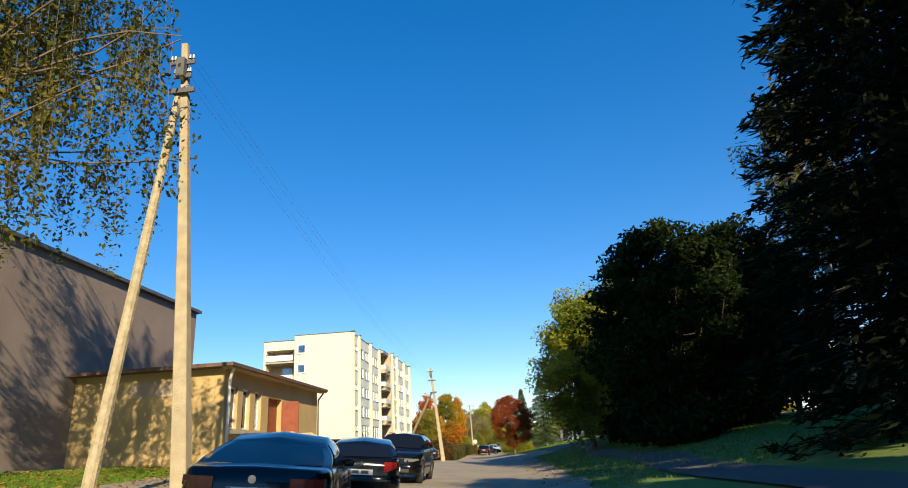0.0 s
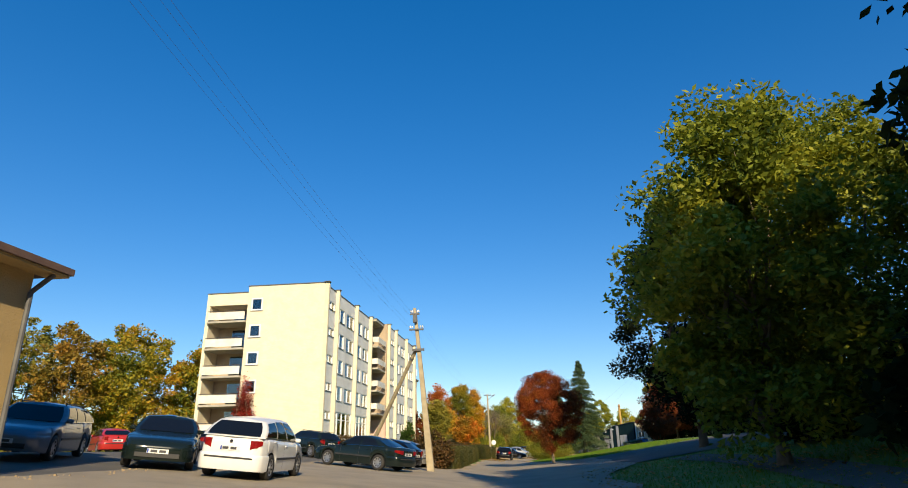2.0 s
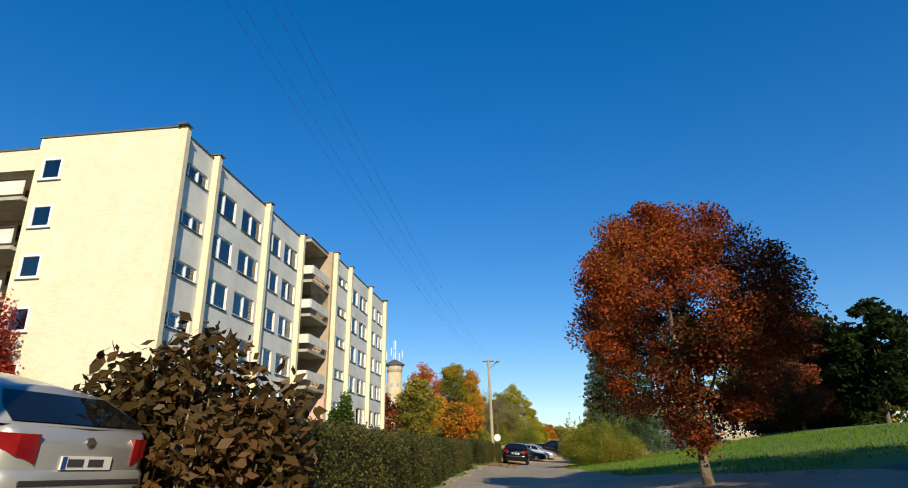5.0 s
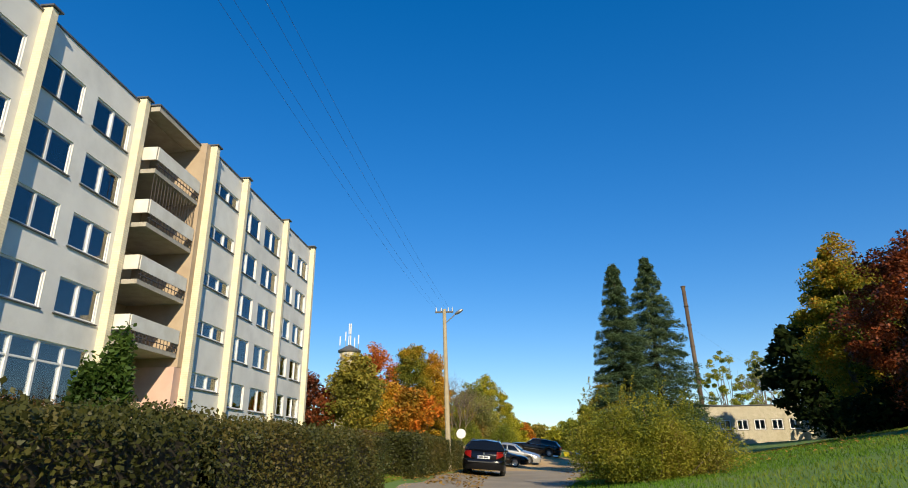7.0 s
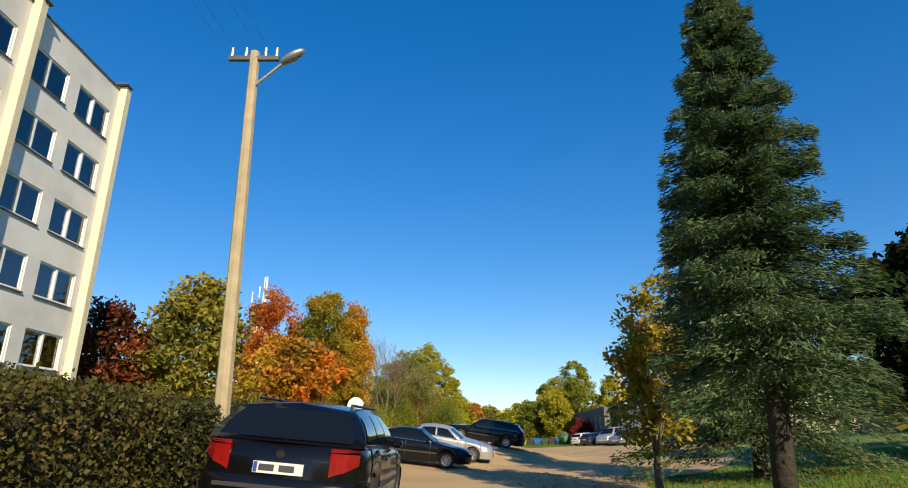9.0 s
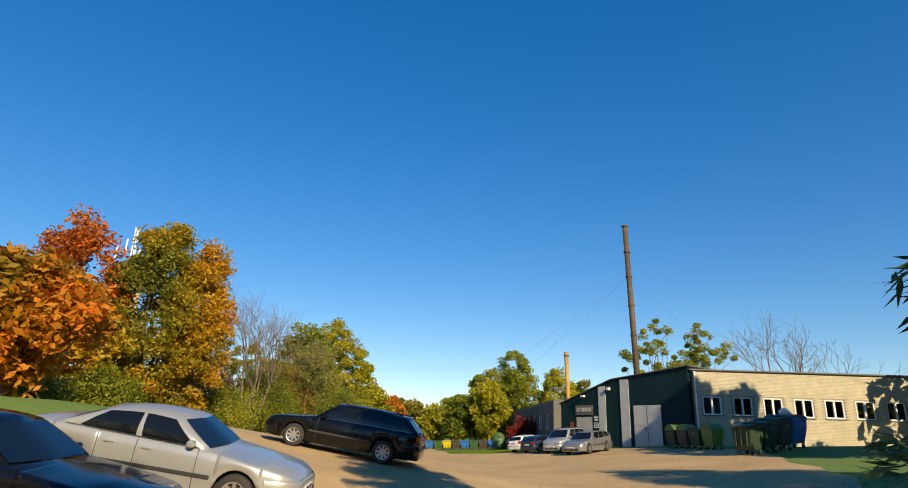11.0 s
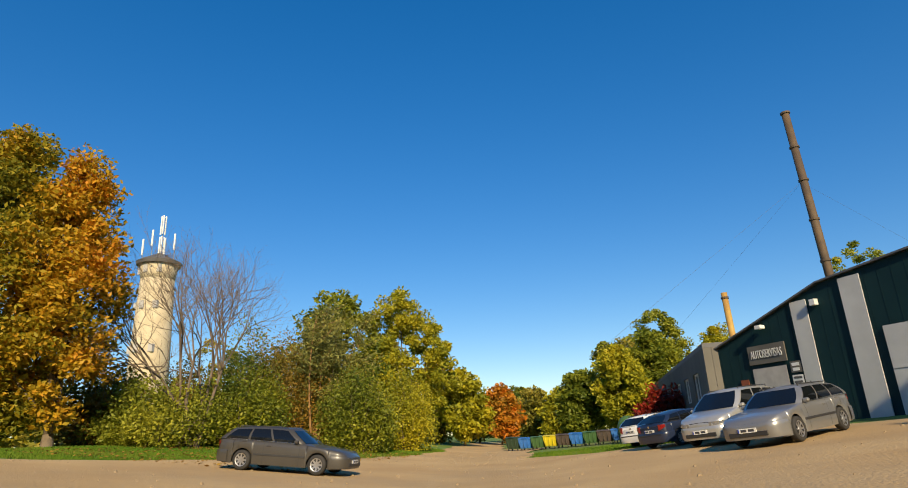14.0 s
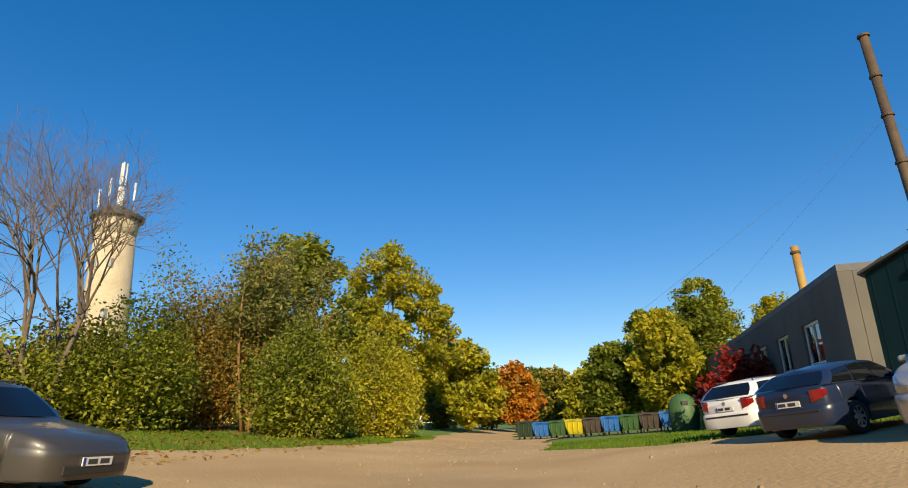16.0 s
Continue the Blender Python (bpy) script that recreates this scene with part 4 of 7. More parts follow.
tube(bm, (AX + 0.10, AY1 - 0.1, 0.5), (AX + 0.10, AY1 - 0.1, 4.1), 0.05, 0.05, 8)
tube(bm, (AX + 0.10, AY1 - 0.1, 4.1), (AX + 0.35, AY1 + 0.1, 4.5), 0.05, 0.05, 8)
part("downpipe", bm, M_TRIM, annex)

# ---- gymnasium ----
gym = thing("gymnasium", 1.1, -1.85, -0.1, 0, "tall windowed gymnasium with grey-brown rendered walls", "hall")
bm = bmesh.new()
gh = [(-66.2, -62.6, 5.4, 8.0), (-65.9, -64.6, 1.4, 3.6)]
holed_wall(bm, 'x', -84, -41.2, 0.0, 9.2, 0.6, 0.4, gh)
part("front_wall", bm, M_GYM, gym)
part("north_wall", boxm(-14, 0.19, -41.6, -41.2, 0, 9.2), M_GYM, gym)
part("roof", boxm(-14, 0.8, -84.2, -41.0, 9.204, 9.36), M_TRIM, gym, "dark roof edge")
window(gym, 'x', -66.2, -62.6, 5.4, 8.0, 0.6, (0.34, 0.67), 0.5)
window(gym, 'x', -65.9, -64.6, 1.4, 3.6, 0.6, (0.5,), None)
part("inner_wall", boxm(-1.2, -1.1, -83, -42, 0, 9.0), M_INTERIOR, gym)
for i in range(3):
    part("roof_vent", boxm(-0.6, -0.2, -47 - i * 9, -46.5 - i * 9, 9.36, 9.7, 0.02), M_TRIM, gym)

# ---- green metal workshop with white brick flank ----
shop = thing("workshop", 35.16, 66.7, 0, 30.9, "dark green sheet-metal workshop with a dirty white brick flank", "workshop")
# in the workshop's own frame the yard face is the plane x=0 towards -x, running along +y for 10.4 m; the brick flank is y=0 towards -y
SB, SL = 0.9, 10.4
bm = bmesh.new()
vs = [(0, SB), (SL, SB), (SL, 3.68), (5.65, 5.16), (0, 5.66)]
a = [bm.verts.new((0, y, z)) for y, z in vs]
b = [bm.verts.new((0.25, y, z)) for y, z in vs]
bm.faces.new(a)
bm.faces.new(b[::-1])
for i in range(5):
    bm.faces.new((a[(i + 1) % 5], a[i], b[i], b[(i + 1) % 5]))
part("front_wall", bm, M_GREENMETAL, shop, "dark green ribbed sheet-metal wall")
for k in range(26):
    y = 0.15 + k * 0.4
    top = 5.66 + (5.16 - 5.66) * y / 5.65 if y < 5.65 else 5.16 + (3.68 - 5.16) * (y - 5.65) / 4.75
    part("rib", boxm(-0.006, -0.002, y - 0.01, y + 0.01, SB + 0.02, top - 0.02), M_GREENMETAL, shop)
bm = bmesh.new()
for y0, z0, y1, z1 in ((-0.12, 5.68, 5.65, 5.18), (5.65, 5.18, SL + 0.12, 3.68)):
    v = [bm.verts.new(p) for p in ((-0.12, y0, z0 + 0.004), (30, y0, z0 + 0.004), (30, y1, z1 + 0.004), (-0.12, y1, z1 + 0.004), (-0.12, y0, z0 + 0.06), (30, y0, z0 + 0.06), (30, y1, z1 + 0.06), (-0.12, y1, z1 + 0.06))]
    for q in ((0, 3, 2, 1), (4, 5, 6, 7), (0, 1, 5, 4), (1, 2, 6, 5), (2, 3, 7, 6), (3, 0, 4, 7)):
        bm.faces.new([v[i] for i in q])
part("roof", bm, M_TRIM, shop)
gd = part("gate", boxm(-0.07, -0.03, 1.95, 3.95, SB + 0.12, 3.5), M_GREYDOOR, shop, "pale grey sheet-metal gate")
part("gate_seam", boxm(-0.08, -0.071, 2.93, 2.96, SB + 0.14, 3.46), M_TRIM, gd)
part("gate_rail", boxm(-0.085, -0.071, 1.97, 3.93, 2.3, 2.36), M_GREYDOOR, gd)
part("handle", boxm(-0.12, -0.086, 3.05, 3.1, 2.0, 2.2), M_TRIM, gd)
part("panel", boxm(-0.06, -0.03, 4.27, 4.95, SB, 5.14), M_GREYDOOR, shop, "pale grey vertical panel")
part("panel", boxm(-0.06, -0.03, 6.18, 6.78, SB, 4.78), M_GREYDOOR, shop, "pale grey vertical panel")
# Flat panel over the wall stands in for the doorway's unlit opening.
part("doorway", boxm(-0.035, -0.025, 7.4, 8.8, SB + 0.05, 2.82), M_INTERIOR, shop, "open workshop doorway as a flat panel in the room colour")
sg = part("sign_board", boxm(-0.07, -0.03, 7.3, 8.85, 2.96, 3.6), M_SHED, shop, "grey fascia board with pale lettering")
cu = bpy.data.curves.new("lettering", 'FONT')
cu.body = "AUTOSERVISAS"
cu.size = 0.46
cu.extrude = 0.012
cu.align_x, cu.align_y = 'CENTER', 'CENTER'
tmp = bpy.data.objects.new("lettering_curve", cu)
letter_mesh = bpy.data.meshes.new_from_object(tmp)
bpy.data.objects.remove(tmp)
letter_mesh.materials.clear()
letter_mesh.materials.append(M_GREYDOOR)
lt = new("lettering", letter_mesh)
lt.parent = sg
lt["label"] = "pale block lettering"
lt.matrix_basis = Matrix.Translation((-0.084, 8.08, 3.28)) @ Euler((radians(90), 0, radians(-90))).to_matrix().to_4x4() @ Matrix.Diagonal((0.42, 0.85, 1.0, 1.0))
for k, (z, w2) in enumerate(((2.80, 0.28), (2.64, 0.25))):
    part("notice_bar", boxm(-0.058, -0.051, 7.04 - w2 / 2, 7.04 + w2 / 2, z - 0.05, z + 0.05), M_WHITE, shop)
for k in range(2):
    part("notice_bar", boxm(-0.058, -0.051, 6.89, 7.19, 2.2 + k * 0.14, 2.27 + k * 0.14), M_TRIM, shop)
part("floodlight", boxm(-0.3, -0.08, 7.9, 8.15, 4.12, 4.25, 0.01), M_WHITE, shop)
part("alarm_box", boxm(-0.2, -0.03, 5.75, 5.95, 4.5, 4.7, 0.01), M_WHITE, shop)
part("notice", boxm(-0.05, -0.03, 6.84, 7.24, 2.12, 2.46), M_WHITE, shop)
part("notice", boxm(-0.05, -0.03, 6.84, 7.24, 2.54, 2.9), M_SHED, shop)
part("red_notice", boxm(-0.05, -0.03, 9.05, 9.4, 1.6, 2.5), M_DOORRED, shop, "faded red notice board")
part("flank_frame", boxm(0.02, 0.3, 0.0, 0.22, SB, 5.6), M_GREENMETAL, shop, "dark green corner post")
FLANK = Matrix.Rotation(radians(-37.0), 4, 'Z')
wh = [(0.75 + k * 1.75, 1.85 + k * 1.75, 2.95, 4.0) for k in range(8)]
bm = bmesh.new()
holed_wall(bm, 'y', 0.3, 16.0, SB, 5.45, 0.0, 0.35, wh)
flank = part("flank_wall", bm, M_MORTAR, shop, "dirty white brick wall")
flank.matrix_basis = FLANK
for h in wh:
    window(shop, 'y', h[0], h[1], h[2], h[3], 0.0, (0.5,), None, 0.1, True).matrix_basis = FLANK
part("inner_wall", boxm(0.4, 16.0, 1.3, 1.4, SB, 5.3), M_INTERIOR, shop).matrix_basis = FLANK
part("flank_roof_edge", boxm(0.1, 16.2, -0.16, 0.4, 5.454, 5.53), M_TRIM, shop).matrix_basis = FLANK
part("drainpipe", boxm(0.32, 0.42, -0.13, -0.03, 1.2, 5.4, 0.02), M_WHITE, shop).matrix_basis = FLANK

# ---- low grey shed beyond the workshop ----
shed = thing("shed", 34.1, 83.5, 0.0, -3.2, "long low grey rendered shed with dark windows", "shed")
SW = [(k * 3.0 - 6.2, k * 3.0 - 4.7, 2.0, 3.1) for k in range(7)]
bm = bmesh.new()
holed_wall(bm, 'x', -8.2, 15.6, 0.2, 3.85, -4.0, 0.3, SW)
bmesh.ops.recalc_face_normals(bm, faces=bm.faces[:])
part("front_wall", bm, M_SHED, shed)
part("south_wall", boxm(-3.99, 8.0, -8.2, -7.9, 0.2, 3.85), M_SHED, shed)
part("inner_wall", boxm(-3.2, -3.1, -7.0, 15.6, 0.2, 3.8), M_INTERIOR, shed)
part("roof", boxm(-4.3, 8.2, -8.2, 15.9, 3.854, 4.02), M_TRIM, shed)
for a, b, z0, z1 in SW:
    w = new("window")
    w.parent = shed
    part("pane", boxm(-4.20, -4.17, a + 0.07, b - 0.07, z0 + 0.07, z1 - 0.07), M_GLASS, w)
    bm = bmesh.new()
    for y0, y1, h0, h1 in ((a, a + 0.07, z0, z1), (b - 0.07, b, z0, z1), (a + 0.07, b - 0.07, z0, z0 + 0.07), (a + 0.07, b - 0.07, z1 - 0.07, z1), ((a + b) / 2 - 0.03, (a + b) / 2 + 0.03, z0 + 0.07, z1 - 0.07)):
        box(bm, -4.23, -4.15, y0, y1, h0, h1)
    part("frame", bm, M_WINFRAME, w)

# ---- chimneys ----
ch = thing("chimney", 48.3, 108.9, 0, 0, "tall rusty guyed steel chimney", "chimney")
bm = bmesh.new()
tube(bm, (0.4, -1.0, 0), (0, 0, 29.9), 0.40, 0.34, 16)
part("pipe", bm, M_RUST, ch, smooth=True)
for z in (14.5, 18.5, 22.5, 26.0, 29.8):
    bm = bmesh.new()
    x = 0.4 * (1 - z / 29.9)
    tube(bm, (x, -2.5 * x, z), (x, -2.5 * x, z + 0.18), 0.45, 0.45, 16)
    part("flange", bm, M_RUST, ch)
for dx, dy in ((-22, -14), (-16, 20), (24, 6)):
    bm = bmesh.new()
    tube(bm, (0, 0, 22.5), (dx, dy, 6.0), 0.008, 0.008, 4)
    part("guy_wire", bm, M_TRIM, ch)
c2 = thing("chimney", 37.6, 101.8, 0, 0, "short yellow rust-stained steel chimney", "chimney")
bm = bmesh.new()
tube(bm, (0.2, 0, 0), (0, 0, 11.1), 0.27, 0.24, 14)
part("pipe", bm, M_RUSTY2, c2, smooth=True)
bm = bmesh.new()
tube(bm, (0, 0, 10.6), (0, 0, 10.75), 0.31, 0.31, 14)
part("flange", bm, M_RUST, c2)

# ---- water tower with aerials ----
tw = thing("water_tower", -13.0, 101.4, 0, 0, "round cream brick water tower carrying mobile aerials", "water tower")
tw.scale = (0.72, 0.72, 1.01)
bm = bmesh.new()
tube(bm, (0, 0, 0), (0, 0, 16.4), 2.75, 2.1, 28)
tube(bm, (0, 0, 16.4), (0, 0, 17.8), 2.1, 2.35, 28)
part("shaft", bm, M_TOWER, tw, smooth=True)
bm = bmesh.new()
tube(bm, (0, 0, 17.8), (0, 0, 18.1), 2.75, 2.85, 28)
tube(bm, (0, 0, 18.1), (0, 0, 19.1), 2.85, 0.3, 28)
part("roof", bm, M_TRIM, tw)
for k in range(14):
    a = 6.283 * k / 14
    part("bracket", boxm(2.2 * math.cos(a) - 0.1, 2.2 * math.cos(a) + 0.1, 2.2 * math.sin(a) - 0.1, 2.2 * math.sin(a) + 0.1, 17.3, 17.8), M_TRIM, tw)
for z in (5.0, 9.5, 13.5, 16.9):
    for a in (-1.7, -0.9, -2.6):
        r = 2.72 - z * 0.046 + (0.12 if z > 16 else 0)
        part("window", boxm(r * math.cos(a) - 0.3, r * math.cos(a) + 0.3, r * math.sin(a) - 0.3, r * math.sin(a) + 0.3, z, z + 0.7), M_INTERIOR, tw)
for dx, dy, h in ((0, 0, 22.8), (-0.9, -0.6, 21.4), (2.3, -0.4, 20.8), (-2.3, -0.5, 20.6), (1.6, -1.4, 20.2)):
    bm = bmesh.new()
    tube(bm, (dx, dy, 18.1), (dx, dy, h), 0.07, 0.05, 6)
    m = part("aerial", bm, M_STEEL, tw)
    if h > 22:
        for a in range(3):
            bx = dx + 0.3 * math.cos(a * 2.1 - 1.0)
            by = dy + 0.3 * math.sin(a * 2.1 - 1.0)
            part("antenna_panel", boxm(bx - 0.10, bx + 0.10, by - 0.07, by + 0.07, 18.9, 20.8, 0.03), M_WHITE, m, "white antenna panel")
            part("antenna_panel", boxm(bx - 0.10, bx + 0.10, by - 0.07, by + 0.07, 21.0, 22.95, 0.03), M_WHITE, m)
    else:
        part("antenna_panel", boxm(dx - 0.12, dx + 0.12, dy - 0.2, dy - 0.08, h - 1.6, h, 0.02), M_WHITE, m)

# ---- cars ----
def paint(name, c, rough=0.3, metal=0.0):
    dark = max(c) < 0.02
    return mat(name, c, 0.16 if dark else rough, metal, color2=tuple(k * 0.9 for k in c), scale=1.5, coat=0.25 if dark else 0.6, spec=0.32 if dark else 0.5, stain=tuple(0.75 * k + 0.012 for k in c), stain_amt=0.25)


P_BLACK = paint("black_car_paint", (0.004, 0.004, 0.005))
P_DKGREEN = paint("dark_green_car_paint", (0.008, 0.014, 0.013))
P_NAVY = paint("navy_car_paint", (0.014, 0.022, 0.05))
P_WHITE = paint("white_car_paint", (0.74, 0.74, 0.73))
P_SILVER = paint("silver_car_paint", (0.46, 0.46, 0.45), 0.32, 0.5)
P_GREY = paint("dusty_grey_car_paint", (0.06, 0.056, 0.05), 0.42, 0.2)
P_MIDGREY = paint("mid_grey_car_paint", (0.26, 0.26, 0.26), 0.34, 0.5)
P_STEEL = paint("blue_grey_car_paint", (0.16, 0.19, 0.23), 0.35, 0.3)
P_RED = paint("red_car_paint", (0.38, 0.02, 0.015))

# length, width, height, ground clearance, hood z, belt z, boot z, windscreen base x, roof front x, roof rear x, rear glass base x, wheel radius, wheelbase, roof rails
SHAPES = {
    "saloon": (4.70, 1.80, 1.43, 0.20, 0.80, 0.92, 0.99, 0.85, 0.20, -1.05, -1.72, 0.32, 2.75, False),
    "coupe": (4.60, 1.78, 1.38, 0.20, 0.76, 0.88, 0.95, 0.80, 0.10, -0.85, -1.75, 0.32, 2.70, False),
    "estate": (4.72, 1.80, 1.47, 0.20, 0.82, 0.93, 0.98, 0.88, 0.25, -1.85, -2.25, 0.32, 2.72, True),
    "hatch": (4.10, 1.72, 1.44, 0.19, 0.82, 0.93, 0.98, 0.80, 0.20, -1.45, -1.92, 0.31, 2.50, False),
    "mpv": (4.60, 1.82, 1.72, 0.20, 0.95, 1.05, 1.08, 1.25, 0.45, -1.85, -2.20, 0.33, 2.84, True),
    "tourer": (4.30, 1.76, 1.64, 0.19, 0.92, 0.97, 1.05, 1.22, 0.40, -1.62, -2.08, 0.32, 2.70, False),
    "mini": (3.62, 1.66, 1.50, 0.19, 0.90, 0.98, 1.02, 1.05, 0.42, -1.25, -1.70, 0.29, 2.37, False),
    "suv": (4.60, 1.85, 1.68, 0.26, 1.02, 1.12, 1.15, 0.95, 0.35, -1.80, -2.18, 0.37, 2.80, True),
}


def car(kind, x, y, rz, material, label, scale=1.0, plates=True, z=None):
    L, W, H, clear, hood, belt, boot, wx, rfx, rrx, rgx, wr, wb, rails = SHAPES[kind]
    t = thing(kind + "_car", x, y, 0, rz, label, "car")
    if z is None:
        c, s = math.cos(radians(rz)), math.sin(radians(rz))
        za = [G(x + c * a * wb / 2 - s * b * 0.75, y + s * a * wb / 2 + c * b * 0.75) for a, b in ((1, 1), (1, -1), (-1, 1), (-1, -1))]
        zf, zr = (za[0] + za[1]) / 2, (za[2] + za[3]) / 2
        zl, zrt = (za[0] + za[2]) / 2, (za[1] + za[3]) / 2
        q = Euler((math.atan2(zl - zrt, 1.5), -math.atan2(zf - zr, wb), radians(rz)))
        t.matrix_basis = Matrix.LocRotScale((x, y, sum(za) / 4 + 0.055), q, (scale,) * 3)
    h = L / 2
    fx, bx = wb / 2 + 0.02, -wb / 2 + 0.02          # axles
    ra = wr + 0.055

    def top(u):
        return float(np.interp(u, (-h, -h + 0.03, -h + 0.1, rgx, wx, h - 0.6, h - 0.25, h - 0.08, h), (boot - 0.16, boot - 0.06, boot - 0.02, boot, belt, hood, hood - 0.06, hood - 0.14, hood - 0.26)))

    def half(u):
        return W / 2 * float(np.interp(u, (-h, -h + 0.04, -h + 0.12, -h + 0.4, 0, h - 0.7, h - 0.3, h - 0.1, h - 0.03, h), (0.70, 0.80, 0.89, 0.97, 1.0, 0.985, 0.92, 0.80, 0.70, 0.56)))

    def low(u):
        b = float(np.interp(u, (-h, -h + 0.3, h - 0.35, h), (clear + 0.12, clear, clear, clear + 0.06)))
        for a in (fx, bx):
            d = abs(u - a)
            if d < ra:
                b = max(b, wr + math.sqrt(ra * ra - d * d))
        return b

    def ring(u, k):
        b, tp, w = low(u), top(u), half(u)
        fr = (0.0, 0.12, 0.50, 0.80, 0.95, 1.0, 1.0)[k]
        ww = (0.965, 0.985, 1.0, 0.985, 0.955, 0.90, 0.0)[k]
        zz = b + (tp - b) * fr + (0.025 if k == 6 else 0.0)
        return w * ww, zz
    us = sorted({round(-h + i * L / 60, 4) for i in range(61)} | {fx - ra, fx + ra, bx - ra, bx + ra, fx - ra + 0.001, fx + ra - 0.001, bx - ra + 0.001, bx + ra - 0.001})
    bm = bmesh.new()
    rows = []
    for u in us:
        r = []
        for k in range(7):
            w, zz = ring(u, k)
            r.append(bm.verts.new((u, w, zz)))
        for k in range(5, -1, -1):
            w, zz = ring(u, k)
            r.append(bm.verts.new((u, -w, zz)))
        rows.append(r)
    for a, b in zip(rows, rows[1:]):
        for k in range(12):
            bm.faces.new((a[k], b[k], b[k + 1], a[k + 1]))
    bm.faces.new(rows[0])
    bm.faces.new(rows[-1][::-1])
    bmesh.ops.recalc_face_normals(bm, faces=bm.faces[:])
    body = part("body", bm, material, t, smooth=True)
    part("underbody", boxm(-h + 0.25, h - 0.3, -W / 2 + 0.22, W / 2 - 0.22, clear + 0.02, 0.62), M_DARKPLASTIC, t)
    # cabin: corner points low and high on each side
    wl, wh_ = W / 2 * 0.90, W / 2 * 0.68
    fall = 0.07 if kind in ("tourer", "hatch", "mini") else 0.04
    bulge = 0.085
    arch = 0.08 if kind in ("tourer", "hatch", "mini", "saloon", "coupe") else 0.06
    lowp = [(wx, belt), ((wx + rgx) / 2, belt + 0.01), (rgx, boot)]
    def side_pt(s, v, sg):
        """s from the windscreen (0) to the rear glass (1); v from belt to roof."""
        x0 = wx + (rgx - wx) * s
        x1 = rfx + (rrx - rfx) * s
        z0 = belt + (boot - belt) * s - 0.015
        z1 = H - 0.06 - arch + arch * math.sin(math.pi * (0.12 + 0.80 * s)) - fall * s * s
        bow = 0.03 * math.sin(math.pi * v)
        return Vector((x0 + (x1 - x0) * v, sg * (wl + (wh_ - wl) * v ** 1.5 + bow), z0 + (z1 - z0) * v))
    bm = bmesh.new()
    S, V = 12, 6
    g = {}
    for sg in (1, -1):
        for i in range(S + 1):
            for j in range(V + 1):
                g[sg, i, j] = bm.verts.new(side_pt(i / S, j / V, sg))
    for i in range(S):
        for j in range(V):
            bm.faces.new((g[1, i, j], g[1, i + 1, j], g[1, i + 1, j + 1], g[1, i, j + 1]))
            bm.faces.new((g[-1, i, j + 1], g[-1, i + 1, j + 1], g[-1, i + 1, j], g[-1, i, j]))
        e0, e1 = (bulge if i == 0 else 0.0), (-bulge if i + 1 == S else 0.0)
        m0 = bm.verts.new((g[1, i, V].co.x + e0, 0, g[1, i, V].co.z + 0.055))
        m1 = bm.verts.new((g[1, i + 1, V].co.x + e1, 0, g[1, i + 1, V].co.z + 0.055))
        bm.faces.new((g[1, i, V], g[1, i + 1, V], m1, m0))
        bm.faces.new((m0, m1, g[-1, i + 1, V], g[-1, i, V]))
    for i in (0, S):
        mid = [bm.verts.new((g[1, i, j].co.x + (bulge if i == 0 else -bulge), 0, g[1, i, j].co.z + (0.055 if j == V else 0.0))) for j in range(V + 1)]
        for j in range(V):
            for sg in (1, -1):
                q = (g[sg, i, j], g[sg, i, j + 1], mid[j + 1], mid[j])
                bm.faces.new(q if (i == 0) == (sg > 0) else q[::-1])
    bmesh.ops.remove_doubles(bm, verts=bm.verts[:], dist=0.0005)
    bmesh.ops.recalc_face_normals(bm, faces=bm.faces[:])
    cabin = part("cabin", bm, material, t, smooth=True)

    def pane(name, s0, s1, v0, v1, sg, taper0=0.0, taper1=0.0):
        bm = bmesh.new()
        n = 4
        rows2 = []
        for j in range(n + 1):
            v = v0 + (v1 - v0) * j / n
            row = []
            for i in range(n + 1):
                s = s0 + taper0 * (j / n) + (s1 + taper1 * (j / n) - s0 - taper0 * (j / n)) * i / n
                p = side_pt(s, v, sg)
                row.append(bm.verts.new(p + Vector((0, sg * 0.012, 0.004))))
            rows2.append(row)
        for a, b in zip(rows2, rows2[1:]):
            for i in range(n):
                q = (a[i], a[i + 1], b[i + 1], b[i])
                bm.faces.new(q if sg > 0 else q[::-1])
        part(name, bm, M_CARGLASS, cabin, smooth=True)
    def cross_pane(name, s, out):
        bm = bmesh.new()
        n, m = 6, 3
        rows2 = []
        for j in range(m + 1):
            v = 0.07 + 0.86 * j / m
            a, b = side_pt(s, v, 1), side_pt(s, v, -1)
            row = []
            for i in range(n + 1):
                u = 0.06 + 0.88 * i / n
                p = a.lerp(b, u)
                row.append(bm.verts.new((p.x + out * (0.014 + bulge * (1 - abs(2 * u - 1))), p.y, p.z + 0.012)))
            rows2.append(row)
        for a, b in zip(rows2, rows2[1:]):
            for i in range(n):
                q = (a[i], b[i], b[i + 1], a[i + 1])
                bm.faces.new(q if out > 0 else q[::-1])
        part(name, bm, M_CARGLASS, cabin, smooth=True)
    cross_pane("windscreen", 0.0, 1)
    cross_pane("rear_window", 1.0, -1)
    for sg in (1, -1):
        if kind in ("saloon", "coupe", "mini"):
            pane("side_window", 0.07, 0.44, 0.08, 0.88, sg, 0.02)
